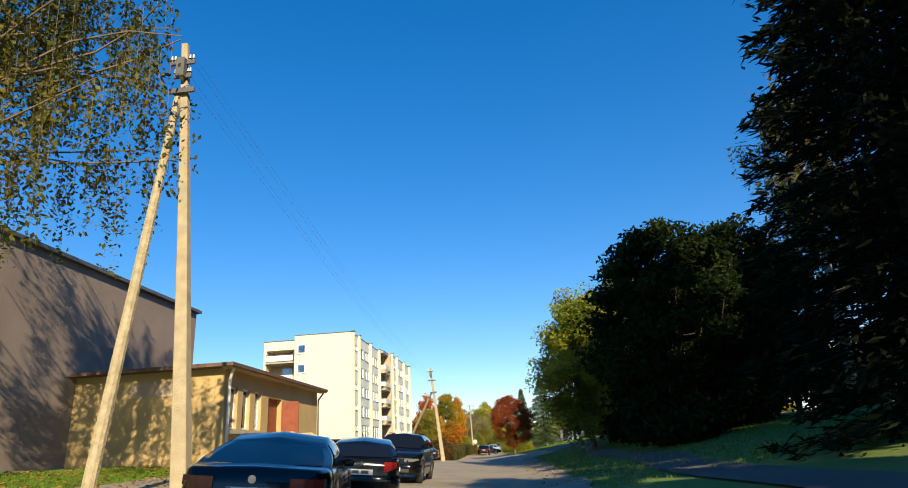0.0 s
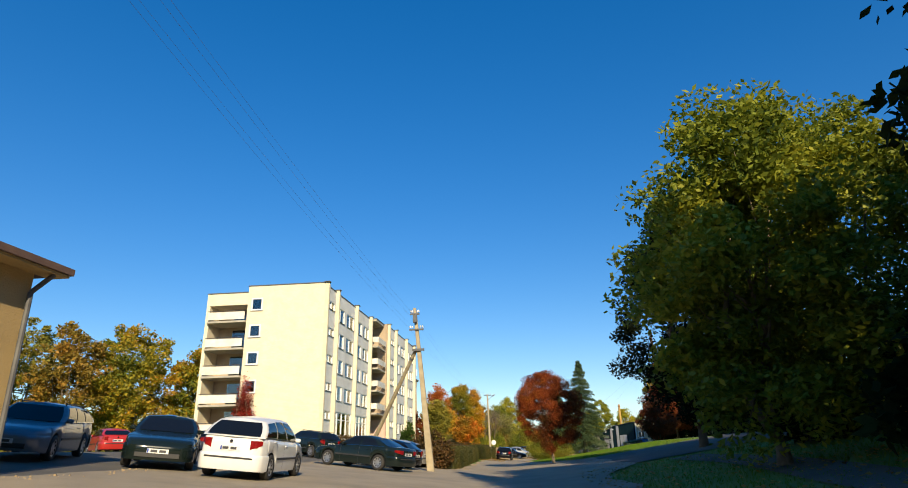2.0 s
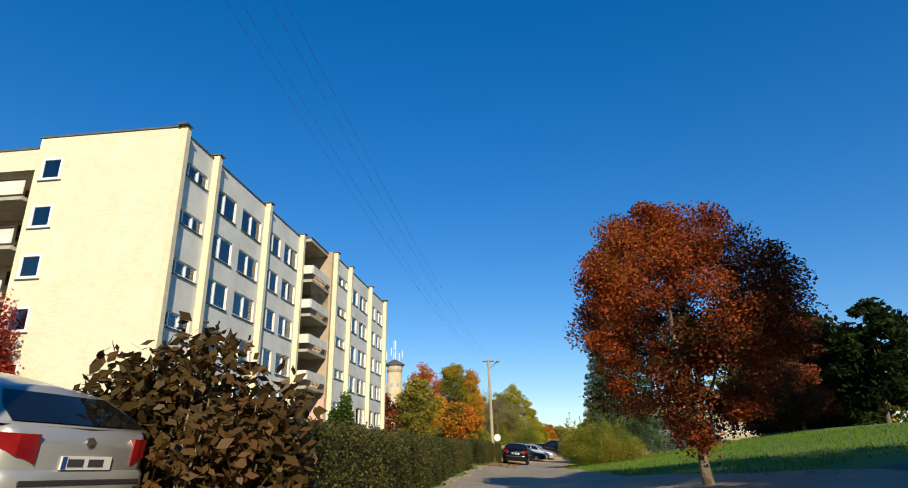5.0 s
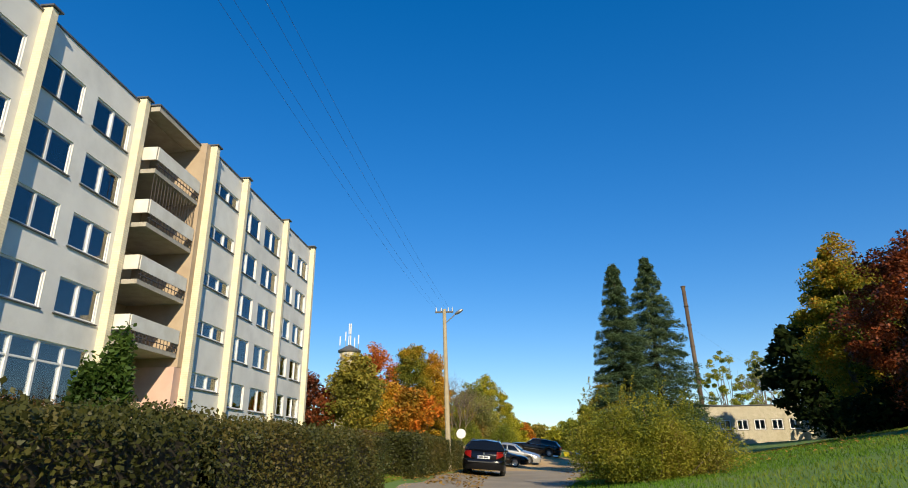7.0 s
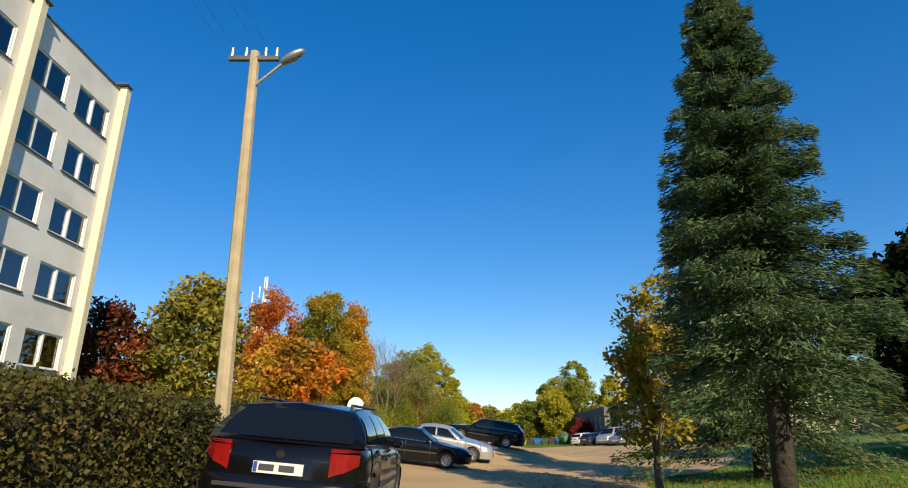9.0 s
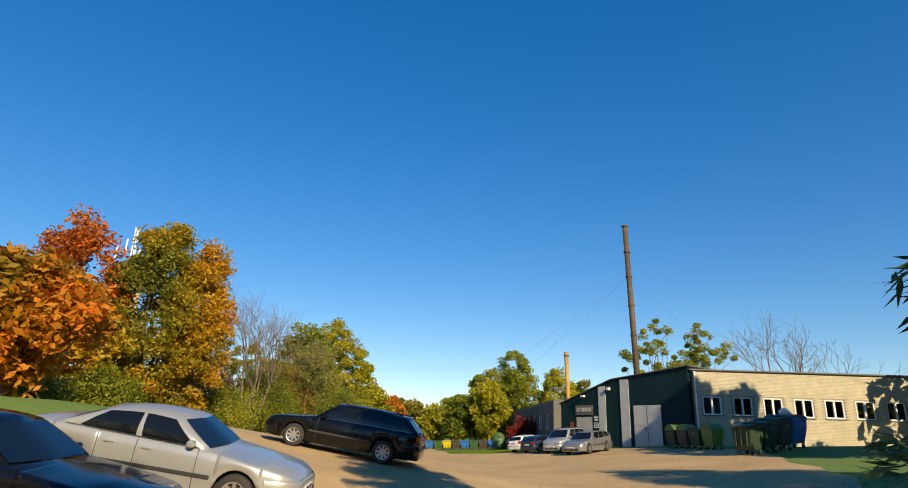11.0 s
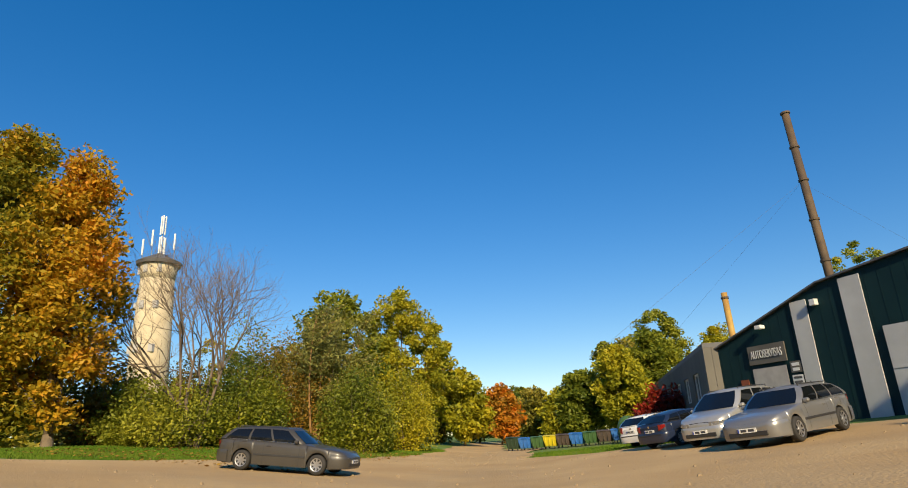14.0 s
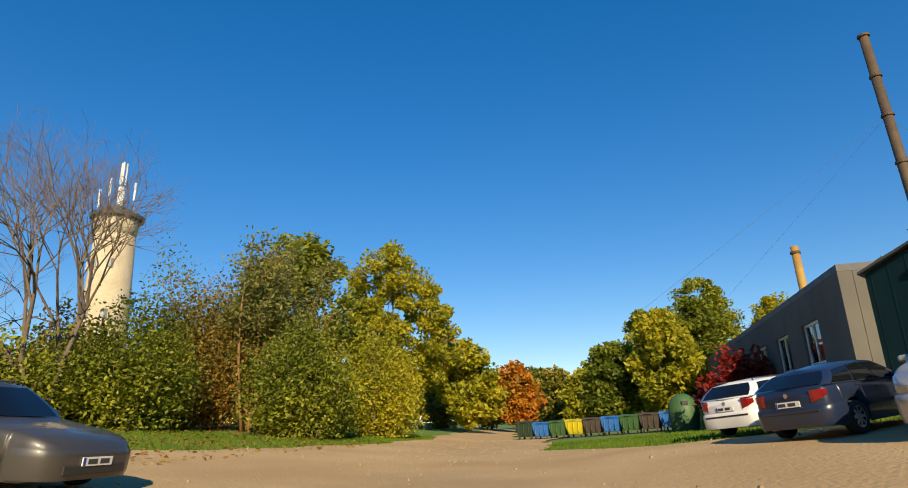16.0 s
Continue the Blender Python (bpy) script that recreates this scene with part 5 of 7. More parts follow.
            pane("side_window", 0.48, 0.86, 0.08, 0.88, sg, 0.0, 0.02)
        else:
            pane("side_window", 0.05, 0.34, 0.08, 0.88, sg, 0.03)
            pane("side_window", 0.37, 0.64, 0.08, 0.88, sg)
            pane("side_window", 0.67, 0.94, 0.10, 0.86, sg, 0.0, -0.02)
        bm = bmesh.new()
        polytube(bm, [side_pt(k / 8 * 0.9 + 0.05, 0.05, sg) + Vector((0, sg * 0.016, 0)) for k in range(9)], [0.010] * 9, 5)
        part("waist_trim", bm, M_CHROME if kind in ("saloon", "estate", "suv") else M_DARKPLASTIC, cabin, "bright window trim")
        if rails:
            bm = bmesh.new()
            a, b = side_pt(0.08, 1, sg), side_pt(0.92, 1, sg)
            tube(bm, (a.x, a.y - sg * 0.06, a.z + 0.06), (b.x, b.y - sg * 0.06, b.z + 0.07), 0.018, 0.018, 6)
            for s in (0.08, 0.5, 0.92):
                p = side_pt(s, 1, sg)
                tube(bm, (p.x, p.y - sg * 0.06, p.z), (p.x, p.y - sg * 0.06, p.z + 0.075), 0.018, 0.018, 6)
            part("roof_rail", bm, M_DARKPLASTIC, cabin, "black roof rail")
        m = part("wing_mirror", boxm(wx - 0.34, wx - 0.22, sg * wl, sg * (wl + 0.17), belt + 0.01, belt + 0.12, 0.03) if sg > 0 else boxm(wx - 0.34, wx - 0.22, -wl - 0.17, -wl, belt + 0.01, belt + 0.12, 0.03), material, t)
        # door gaps, handles, waist moulding
        for u in (wx - 0.15, (wx + rgx) / 2 + 0.12, rgx + 0.75 if kind not in ("coupe",) else 0):
            if abs(u) < 1e-6:
                continue
            bm = bmesh.new()
            vv = []
            for k in range(6):
                w, zz = ring(u, k)
                if k == 0:
                    zz += 0.02
                vv.append([bm.verts.new((u + e, sg * (w + 0.003), zz)) for e in (-0.006, 0.006)])
            for a, b in zip(vv, vv[1:]):
                bm.faces.new((a[0], a[1], b[1], b[0]))
            part("door_gap", bm, M_DARKPLASTIC, body)
        for u in ((wx + rgx) / 2 + 0.30, rgx + 0.95):
            w, zz = ring(u, 3)
            part("door_handle", boxm(u - 0.09, u + 0.09, sg * w - 0.02, sg * w + 0.02, zz - 0.005, zz + 0.03, 0.008), material, body)
        w, zz = ring(0, 2)
        part("side_moulding", boxm(bx + ra + 0.05, fx - ra - 0.05, sg * W / 2 - 0.01, sg * W / 2 + 0.012, 0.50, 0.56, 0.004), M_DARKPLASTIC, body, "dark side moulding")
        # lamps that wrap round the corners of the body
        def wrap(name, cols, z0, z1, material2, lab):
            bm = bmesh.new()
            g2 = []
            for k2, (x2, y2, nx, ny) in enumerate(cols):
                zb = z0 + (z1 - z0) * 0.55 * k2 / (len(cols) - 1)
                g2.append([[bm.verts.new((x2 + nx * o, sg * (y2 + ny * o), z)) for z in (zb, zb + 0.02, z1 - 0.02, z1)] for o in (-0.03, 0.012)])
            for a, b in zip(g2, g2[1:]):
                for k in range(3):
                    bm.faces.new((a[1][k], b[1][k], b[1][k + 1], a[1][k + 1]))
                bm.faces.new((a[0][0], b[0][0], b[1][0], a[1][0]))
                bm.faces.new((a[0][3], b[0][3], b[1][3], a[1][3]))
            for e in (g2[0], g2[-1]):
                bm.faces.new((e[0][0], e[1][0], e[1][1], e[1][2], e[1][3], e[0][3]))
            bmesh.ops.recalc_face_normals(bm, faces=bm.faces[:])
            return part(name, bm, material2, body, lab)
        zt = boot - 0.05
        hw = half(-h)
        inner = W * (0.24 if kind in ("saloon", "coupe") else 0.29)
        back = [(-h, inner, -1, 0), (-h, hw * 0.93, -1, 0), (-h + 0.02, half(-h + 0.03) * 0.985, -0.7, 0.7)] + [(-h + d, half(-h + d) * 0.99, 0, 1) for d in (0.06, 0.12, 0.2)]
        if kind in ("saloon", "coupe"):
            tl = wrap("tail_lamp", back, zt - 0.24, zt - 0.06, M_LAMPRED, "red tail lamp")
        else:
            tl = wrap("tail_lamp", back[:-1], zt - 0.27, zt - 0.03, M_LAMPRED, "red tail lamp")
            kind not in ("hatch", "mini", "tourer") and wrap("indicator_lens", [(a[0], a[1], a[2], a[3]) for a in back[:-1]], zt - 0.025, zt + 0.015, M_LAMPRED, "red upper lens")
        fr2 = [(h - 0.005, half(h) * 0.72, 1, 0), (h - 0.02, half(h - 0.02) * 0.94, 0.8, 0.5)] + [(h - d, half(h - d) * 0.99, 0.5, 0.85) for d in (0.06, 0.12, 0.2, 0.28)]
        wrap("headlamp", fr2, hood - 0.33, hood - 0.21, M_LAMPCLEAR, "clear glass headlamp")
        # wheels
        for ax in (fx, bx):
            wheel = new("wheel")
            wheel.parent = t
            wheel.location = (ax, sg * (W / 2 - 0.11), wr)
            bm = bmesh.new()
            n = 28
            prof = [(wr * 0.66, -0.10), (wr * 0.93, -0.105), (wr, -0.07), (wr, 0.07), (wr * 0.93, 0.105), (wr * 0.66, 0.10)]
            rr = [[bm.verts.new((r * math.cos(6.2832 * i / n), w2, r * math.sin(6.2832 * i / n))) for r, w2 in prof] for i in range(n)]
            for i in range(n):
                a, b = rr[i], rr[(i + 1) % n]
                for k in range(5):
                    bm.faces.new((a[k], a[k + 1], b[k + 1], b[k]))
            bmesh.ops.recalc_face_normals(bm, faces=bm.faces[:])
            part("tyre", bm, M_BLACK, wheel, smooth=True)
            bm = bmesh.new()
            ro = wr * 0.67
            tube(bm, (0, sg * 0.02, 0), (0, sg * 0.035, 0), ro, ro, 24)
            part("brake_disc", bm, M_DARKPLASTIC, wheel)
            bm = bmesh.new()
            for i in range(24):
                a, b = 6.2832 * i / 24, 6.2832 * (i + 1) / 24
                q = [bm.verts.new((r * math.cos(ang), sg * w2, r * math.sin(ang))) for ang in (a, b) for r, w2 in ((ro, 0.095), (ro * 0.86, 0.085))]
                bm.faces.new((q[0], q[2], q[3], q[1]))
            for i in range(8):
                a = 6.2832 * i / 8
                c2, s2 = math.cos(a), math.sin(a)
                w2 = 0.035
                q = [bm.verts.new((r * c2 + e * s2, sg * d, r * s2 - e * c2)) for r, e, d in ((0.02, -w2, 0.075), (0.02, w2, 0.075), (ro * 0.9, w2 * 0.8, 0.088), (ro * 0.9, -w2 * 0.8, 0.088))]
                bm.faces.new(q)
            tube(bm, (0, sg * 0.06, 0), (0, sg * 0.085, 0), 0.06, 0.05, 12)
            part("rim", bm, M_RIM, wheel, "silver spoked rim")
    # nose and tail: moulded bumpers wrapped round the corners
    for end in (-1, 1):
        bm = bmesh.new()
        ds = (0.50, 0.35, 0.22, 0.12, 0.05, 0.0)
        path = [(end * (h - d), half(end * (h - d))) for d in ds] + [(end * h, half(end * h) * 0.5)]
        path = path + [(x2, -y2) for x2, y2 in path[::-1]]
        rows3 = []
        for x2, y2 in path:
            r3 = []
            for z, o in ((clear + 0.03, 0.0), (clear + 0.12, 0.028), (0.50, 0.035), (0.58, 0.03), (0.62, 0.0)):
                fx3 = abs(x2) / h
                r3.append(bm.verts.new((x2 + end * o * (1.0 if fx3 > 0.97 else 0.3), y2 * (1 + (0.02 if fx3 < 0.97 else 0.0)) + math.copysign(o * 0.5, y2), z)))
            rows3.append(r3)
        for a, b in zip(rows3, rows3[1:]):
            for k in range(4):
                bm.faces.new((a[k], b[k], b[k + 1], a[k + 1]))
        bmesh.ops.recalc_face_normals(bm, faces=bm.faces[:])
        part("bumper", bm, material, t, "moulded body-colour bumper", smooth=True)
    bm = bmesh.new()
    tube(bm, (-h - 0.012, 0, boot - 0.13), (-h + 0.02, 0, boot - 0.13), 0.045, 0.045, 14)
    part("badge", bm, M_CHROME, body, "round chrome badge")
    part("grille", boxm(h - 0.10, h - 0.015, -W * 0.19, W * 0.19, hood - 0.33, hood - 0.20, 0.01), M_DARKPLASTIC, body, "dark radiator grille")
    part("front_intake", boxm(h - 0.06, h + 0.045, -W * 0.3, W * 0.3, clear + 0.10, clear + 0.22, 0.01), M_DARKPLASTIC, body)
    part("rear_bumper_strip", boxm(-h - 0.045, -h - 0.02, -W * 0.36, W * 0.36, 0.50, 0.545, 0.006), M_DARKPLASTIC, body)
    pz = boot - 0.27 if kind in ("saloon", "coupe", "estate", "mpv", "suv") else boot - 0.30
    for px, o, zz in ((-h, -1, pz), (h + 0.035, 1, 0.46)):
        x0, x1 = sorted((px + o * 0.004, px + o * 0.022))
        pl = part("number_plate", boxm(x0, x1, -0.26, 0.26, zz - 0.056, zz + 0.056), M_PLATE, body, "white number plate")
        x2, x3 = sorted((px + o * 0.0235, px + o * 0.026))
        part("plate_band", boxm(x2, x3, *sorted((o * -0.255, o * -0.215)), zz - 0.05, zz + 0.05), M_PLATEBLUE, pl)
        part("plate_bar", boxm(x2, x3, -0.17, -0.01, zz - 0.032, zz + 0.032), M_PLATEBAR, pl)
        part("plate_bar", boxm(x2, x3, 0.04, 0.2, zz - 0.032, zz + 0.032), M_PLATEBAR, pl)
    part("exhaust", boxm(-h + 0.0, -h + 0.2, 0.42, 0.49, clear + 0.02, clear + 0.08, 0.015), M_STEEL, t)
    return t


car("coupe", 15.3, -65.6, 101, P_BLACK, "black coupe parked at the roadside", 0.95)
car("hatch", 15.1, -60.0, 101, P_BLACK, "black hatchback parked at the roadside", 0.92)
car("suv", 14.7, -52.6, 271, P_BLACK, "black off-roader parked facing the traffic", 0.92)
car("tourer", 10.2, -35.0, 96, P_WHITE, "white compact people carrier parked by the road", 0.9)
car("saloon", 10.1, -24.2, 160, P_DKGREEN, "dark grey-green saloon parked nose in", 0.94)
car("hatch", 10.1, -21.0, 166, P_BLACK, "black hatchback parked nose in", 0.9)
car("hatch", 9.7, -17.0, 170, P_SILVER, "silver hatchback behind the power pole", 0.92)
car("saloon", 7.3, -34.5, -62, P_DKGREEN, "green saloon parked beside the annex", 0.94)
car("estate", 4.6, -36.0, -66, P_STEEL, "blue-grey estate parked beside the annex", 0.94)
car("hatch", -6.6, -17.6, 138, P_RED, "small red hatchback in the far row", 0.97)
car("estate", -7.4, -12.6, 138, P_STEEL, "blue-grey estate in the far row", 0.95)
car("saloon", -6.0, -9.6, 138, P_WHITE, "white saloon in the far row", 0.95)
car("estate", -4.9, -10.9, 138, P_NAVY, "dusty blue estate in the far row", 0.96)
car("saloon", -0.95, -12.9, 138, P_SILVER, "silver saloon in the far row", 0.92)
car("saloon", 2.4, -15.2, -50, P_BLACK, "black saloon facing the road in the far row", 0.9)
car("suv", 4.5, -15.7, 147, P_DKGREEN, "dark green off-roader in the far row", 0.85)
car("estate", 13.72, 24.55, 90, P_BLACK, "black-green estate parked beside the hedge", 1.0)
car("saloon", 13.95, 39.1, -4, P_BLACK, "black saloon parked across the yard", 0.88)
car("saloon", 14.9, 42.2, -4, P_SILVER, "silver saloon parked across the yard", 0.88)
car("estate", 16.9, 49.5, 172, P_BLACK, "black estate car parked nose to the trees", 0.89)
car("mpv", 17.05, 52.6, 156, P_SILVER, "silver people carrier parked nose to the trees", 0.75)
car("mini", 17.25, 54.9, 151, P_SILVER, "small rounded silver hatchback parked nose to the trees", 0.80)
car("estate", 16.9, 66.3, -1, P_GREY, "dusty dark grey estate on the yard's edge", 0.73)
car("estate", 29.0, 66.6, 226, P_MIDGREY, "silver-grey estate parked outside the workshop", 0.8)
car("mpv", 28.55, 69.4, 227, P_SILVER, "silver people carrier outside the workshop", 0.79)
car("hatch", 27.5, 71.4, 40, P_NAVY, "navy hatchback outside the workshop", 0.72)
car("estate", 27.4, 74.6, 42, P_WHITE, "white estate car outside the workshop", 0.72)

# ---- planting along the road ----
# birch over the road's start
def weeping_birch(x, y, h, reach, seed, label, leaf=0.075, dens=26, limbs=70):
    """A birch whose long twigs hang from arching limbs."""
    t = thing("birch_tree", x, y, G(x, y), 0, label, "birch")
    rng = np.random.default_rng(seed)
    pts = []
    bmt, bmb = bmesh.new(), bmesh.new()
    limb(bmt, (0, 0, -0.2), (0.6, 0.3, h), 0.0165 * h, 0.05, 0.02, 7, 10, rng)
    for i in range(limbs):
        a, z = rng.uniform(0, 6.283), rng.uniform(0.45, 0.97) * h
        L = rng.uniform(0.4, 1.0) * reach * (1.25 - 0.55 * z / h)
        root = Vector((0.6 * z / h, 0.3 * z / h, z - 0.6))
        tip = Vector((0.5 + math.cos(a) * L, 0.3 + math.sin(a) * L, z + rng.uniform(0.2, 1.4)))
        limb(bmb, root, tip, 0.04, 0.012, 0.08, 4, 5, rng)
        for k in range(9):
            s = root.lerp(tip, rng.uniform(0.35, 1.0))
            hang = rng.uniform(0.8, 3.2)
            m = int(dens * hang)
            u = rng.random(m)
            pts.append(np.stack([s.x + rng.normal(size=m) * 0.09 + 0.1 * u, s.y + rng.normal(size=m) * 0.09, s.z - hang * u], 1))
            tube(bmb, s, (s.x + 0.1, s.y, s.z - hang), 0.006, 0.003, 3, False)
    v, f = leaf_quads(np.concatenate(pts), leaf, droop=0.8, rng=rng)
    c = new("crown", quads_mesh("crown", v, f, L_BIRCH))
    c.parent = t
    part("trunk", bmt, M_BIRCHBARK, t, "white birch trunk", smooth=True)
    part("branch_work", bmb, M_TWIG, t)
    return t


weeping_birch(7.0, -64.6, 14.5, 5.2, 31, "tall birch with long drooping yellowing twigs")
weeping_birch(35.0, -43.0, 18.0, 4.6, 32, "tall weeping birch behind the dark maples", 0.13, 14, 60)

# trees on the bank; shade is put into the dark leaves and bark
spruce("spruce_tree", 28.2, -60.8, 22, 4.4, L_SPRUCESHADE, "tall dark spruce standing in shade", 3, 0.2, size=0.36, sprigs=110, bark=M_BARKDARK)
spruce("spruce_tree", 31.5, -66.0, 22, 5.0, L_SPRUCESHADE, "tall dark spruce in a shady row", 4, 0.6, size=0.5, sprigs=50, bark=M_BARKDARK)
spruce("spruce_tree", 35.0, -56.0, 19, 4.6, L_SPRUCESHADE, "tall dark spruce in a shady row", 5, 0.6, size=0.5, sprigs=50, bark=M_BARKDARK)
broadleaf("maple_tree", 26.6, -45.0, 10.4, 4.2, 4.2, L_SHADED, "dark leafy maple in shade", "maple", base=0.3, blobs=260, per=130, seed=11, leaf=0.13, spread=0.75, bark=M_BARKDARK)
broadleaf("maple_tree", 31.4, -40.0, 11.0, 4.8, 4.8, L_SHADED, "broad dark maple in shade", "maple", base=0.3, blobs=230, per=120, seed=12, leaf=0.15, bark=M_BARKDARK)
broadleaf("ash_tree", 23.5, -34.3, 10.2, 3.2, 3.2, L_ASH, "green ash with sunlit yellowing outer leaves", "ash", base=0.5, blobs=210, per=210, seed=14, leaf=0.095)
broadleaf("maple_tree", 28.0, -29.5, 12.0, 4.0, 4.0, L_GREEN, "green maple behind the bank", "maple", base=0.3, blobs=200, per=170, seed=15, leaf=0.10)
broadleaf("pine_tree", 25.2, -20.2, 11.6, 3.5, 3.5, L_SPRUCESHADE, "tall pine with shade-darkened needle clumps and orange bark", "pine", base=0.9, blobs=150, per=260, seed=16, leaf=0.085, spread=0.8, bark=M_BARKPINE)
spruce("spruce_tree", 33.5, 3.0, 9.5, 2.6, L_SPRUCESHADE, "young spruce on the bank with shade-darkened needles", 17, 0.3)
spruce("spruce_tree", 36.5, -1.0, 11.0, 3.0, L_SPRUCESHADE, "young spruce on the bank with shade-darkened needles", 18, 0.3)
broadleaf("maple_tree", 18.6, -8.9, 5.9, 2.3, 2.2, L_REDMIX, "red-leaved maple beside the road", "maple", base=0.8, blobs=210, per=460, seed=19, leaf=0.036, spread=0.48, lean=(-0.4, 0))
broadleaf("apple_tree", 30.4, 17.5, 4.2, 2.2, 2.2, L_RED, "small red-brown garden tree on the bank", "tree", base=0.4, blobs=90, per=190, seed=20, leaf=0.085, spread=0.6)
broadleaf("maple_tree", 33.6, 24.0, 8.6, 3.3, 3.3, L_RED, "dark red plum-like tree on the bank", "tree", base=0.5, blobs=170, per=190, seed=21, leaf=0.09, spread=0.7)
broadleaf("maple_tree", 34.2, 31.5, 11.0, 2.7, 2.7, L_MIX, "tall tree on the bank turning gold", "tree", base=1.6, blobs=200, per=180, seed=22, leaf=0.09, spread=0.65)
broadleaf("oak_tree", 37.0, 20.0, 8.0, 3.4, 3.4, L_SHADED, "broad tree on the bank with shade-darkened leaves", "tree", base=1.0, blobs=110, per=70, seed=23, leaf=0.22)
clump("golden_shrub", 18.7, 14.0, 4.2, 3.6, 2.25, L_SHRUB, "loose yellow-green roadside shrub with upright shoots", seed=25, n=95000, leaf=0.036, shoots=26, rag=0.5, lumps=40)
spruce("spruce_tree", 20.2, 24.8, 9.6, 1.75, L_SPRUCE, "tall dense blue-green spruce beside the yard", 26, 2.2, sprigs=560, size=0.125, bark=M_BARKDARK)
spruce("spruce_tree", 23.7, 32.9, 12.3, 3.6, L_SPRUCE, "broad dense blue-green spruce on the bank", 27, 1.4, sprigs=420, size=0.17, bark=M_BARKDARK)
broadleaf("maple_tree", 19.9, 29.6, 5.1, 0.8, 0.8, L_MIXGOLD, "thin maple with golden top leaves", "maple", base=0.5, blobs=48, per=100, seed=29, leaf=0.07, spread=0.42)
# Some stand out of view, added to cast shade on bank and workshop flank.
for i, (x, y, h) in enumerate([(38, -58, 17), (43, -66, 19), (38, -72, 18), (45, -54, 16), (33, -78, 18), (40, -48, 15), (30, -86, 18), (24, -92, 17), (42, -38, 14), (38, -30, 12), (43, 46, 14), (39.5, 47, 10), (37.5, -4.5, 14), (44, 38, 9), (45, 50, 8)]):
    broadleaf("bank_tree", x, y, h, 4.6, 4.6, L_SHADED, "tall tree shading the bank, its leaves darkened for shade", "tree", base=0.8, blobs=120, per=60, seed=200 + i, leaf=0.30, bark=M_BARKDARK, group="shady bank trees")
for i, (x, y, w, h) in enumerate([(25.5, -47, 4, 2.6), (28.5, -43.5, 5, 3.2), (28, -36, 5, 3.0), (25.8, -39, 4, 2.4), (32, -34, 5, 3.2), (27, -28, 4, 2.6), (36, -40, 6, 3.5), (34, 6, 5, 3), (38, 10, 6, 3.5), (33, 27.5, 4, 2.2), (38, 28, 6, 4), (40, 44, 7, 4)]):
    clump("understory", x, y, w, w, h, L_SHADED, "dark shaded undergrowth below the trees", "undergrowth", 230 + i, 0.21, 3000, group="undergrowth")
# wood to the west of the block
for i, (x, y, h, m) in enumerate([(-40, -6, 12, L_RUST), (-33, -1, 13, L_MIX), (-27, 3, 12, L_RUST), (-22, 7, 12.5, L_MIXGOLD), (-17.5, 11, 11.5, L_MIX), (-36, 8, 14, L_OLIVE), (-28, 12, 14, L_MIX), (-46, 2, 13, L_OLIVE), (-20, 18, 13, L_MIX)]):
    broadleaf("lime_tree", x, y, h * 1.03, 4.0, 4.0, m, "autumn tree in gold, orange and green", "tree", base=1.2, blobs=140, per=75, seed=40 + i, leaf=0.17, group="autumn wood")
clump("creeper", -8.1, 1.75, 2.3, 0.9, 6.4, L_SCARLET, "scarlet creeper climbing the loggias", "creeper", 51, 0.10, 9000, rag=0.5)
clump("bush", -8.6, 0.3, 4.0, 2.0, 2.6, L_RED, "brownish bush by the end wall", "shrub", 52, 0.12, 4000)
clump("ivy", 5.0, 10.3, 1.5, 1.4, 3.1, L_IVY, "dense ivy-covered post by the entrance", "ivy", 53, 0.10, 9000, lumps=14)
# hedges
hedge("hedge", [(12.2, -15.5), (12.1, -8), (11.5, 2), (11.3, 11.0)], 1.1, 1.14, L_HEDGE, "clipped brown-green roadside hedge", 60, leaf=0.034, dens=1150)
hedge("hedge", [(11.35, 16.3), (11.55, 24), (11.75, 31)], 1.0, 1.3, L_HEDGE, "clipped brown-green roadside hedge", 61)
hedge("hedge", [(10.9, 11.4), (4.5, 12.2)], 0.8, 0.9, L_HEDGERED, "low clipped hedge beside the entrance path", 62, dens=420)
hedge("hedge", [(4.0, -8), (4.2, 17)], 0.8, 1.25, L_HEDGERED, "browned clipped hedge under the block's windows", 63, dens=330)
hedge("hedge", [(4.2, 24), (4.2, 40), (10.5, 41)], 0.8, 1.3, L_HEDGERED, "browned clipped hedge under the block's windows", 64, dens=420)
clump("bush", 11.6, -16.0, 2.6, 2.2, 1.9, L_HEDGERED, "unclipped brown-green bush at the hedge end", "shrub", 65, 0.09, 7000)
# far woods all round
rng = np.random.default_rng(300)
FP = []
for i in range(420):
    a = rng.uniform(-2.2, 2.2)
    r = rng.uniform(150, 260)
    x, y = 10 + math.sin(a) * r, 10 + math.cos(a) * r
    if abs(a) < 0.25 and r < 170:
        continue
    h = rng.uniform(5, 9)
    n = 110
    g = rng.normal(size=(n, 3))
    g /= np.linalg.norm(g, axis=1)[:, None]
    g *= rng.random(n)[:, None] ** 0.4
    FP.append(np.array([x, y, G(x, y) + h * 0.5]) + g * np.array([h * 0.4, h * 0.4, h * 0.52]))
v, f = leaf_quads(np.concatenate(FP), 1.1, rng=rng)
far = new("far_woods", quads_mesh("far_woods", v, f, L_OLIVE))
tagged(far, "distant olive and golden autumn woods", "woods", kind="stuff")
WP = []
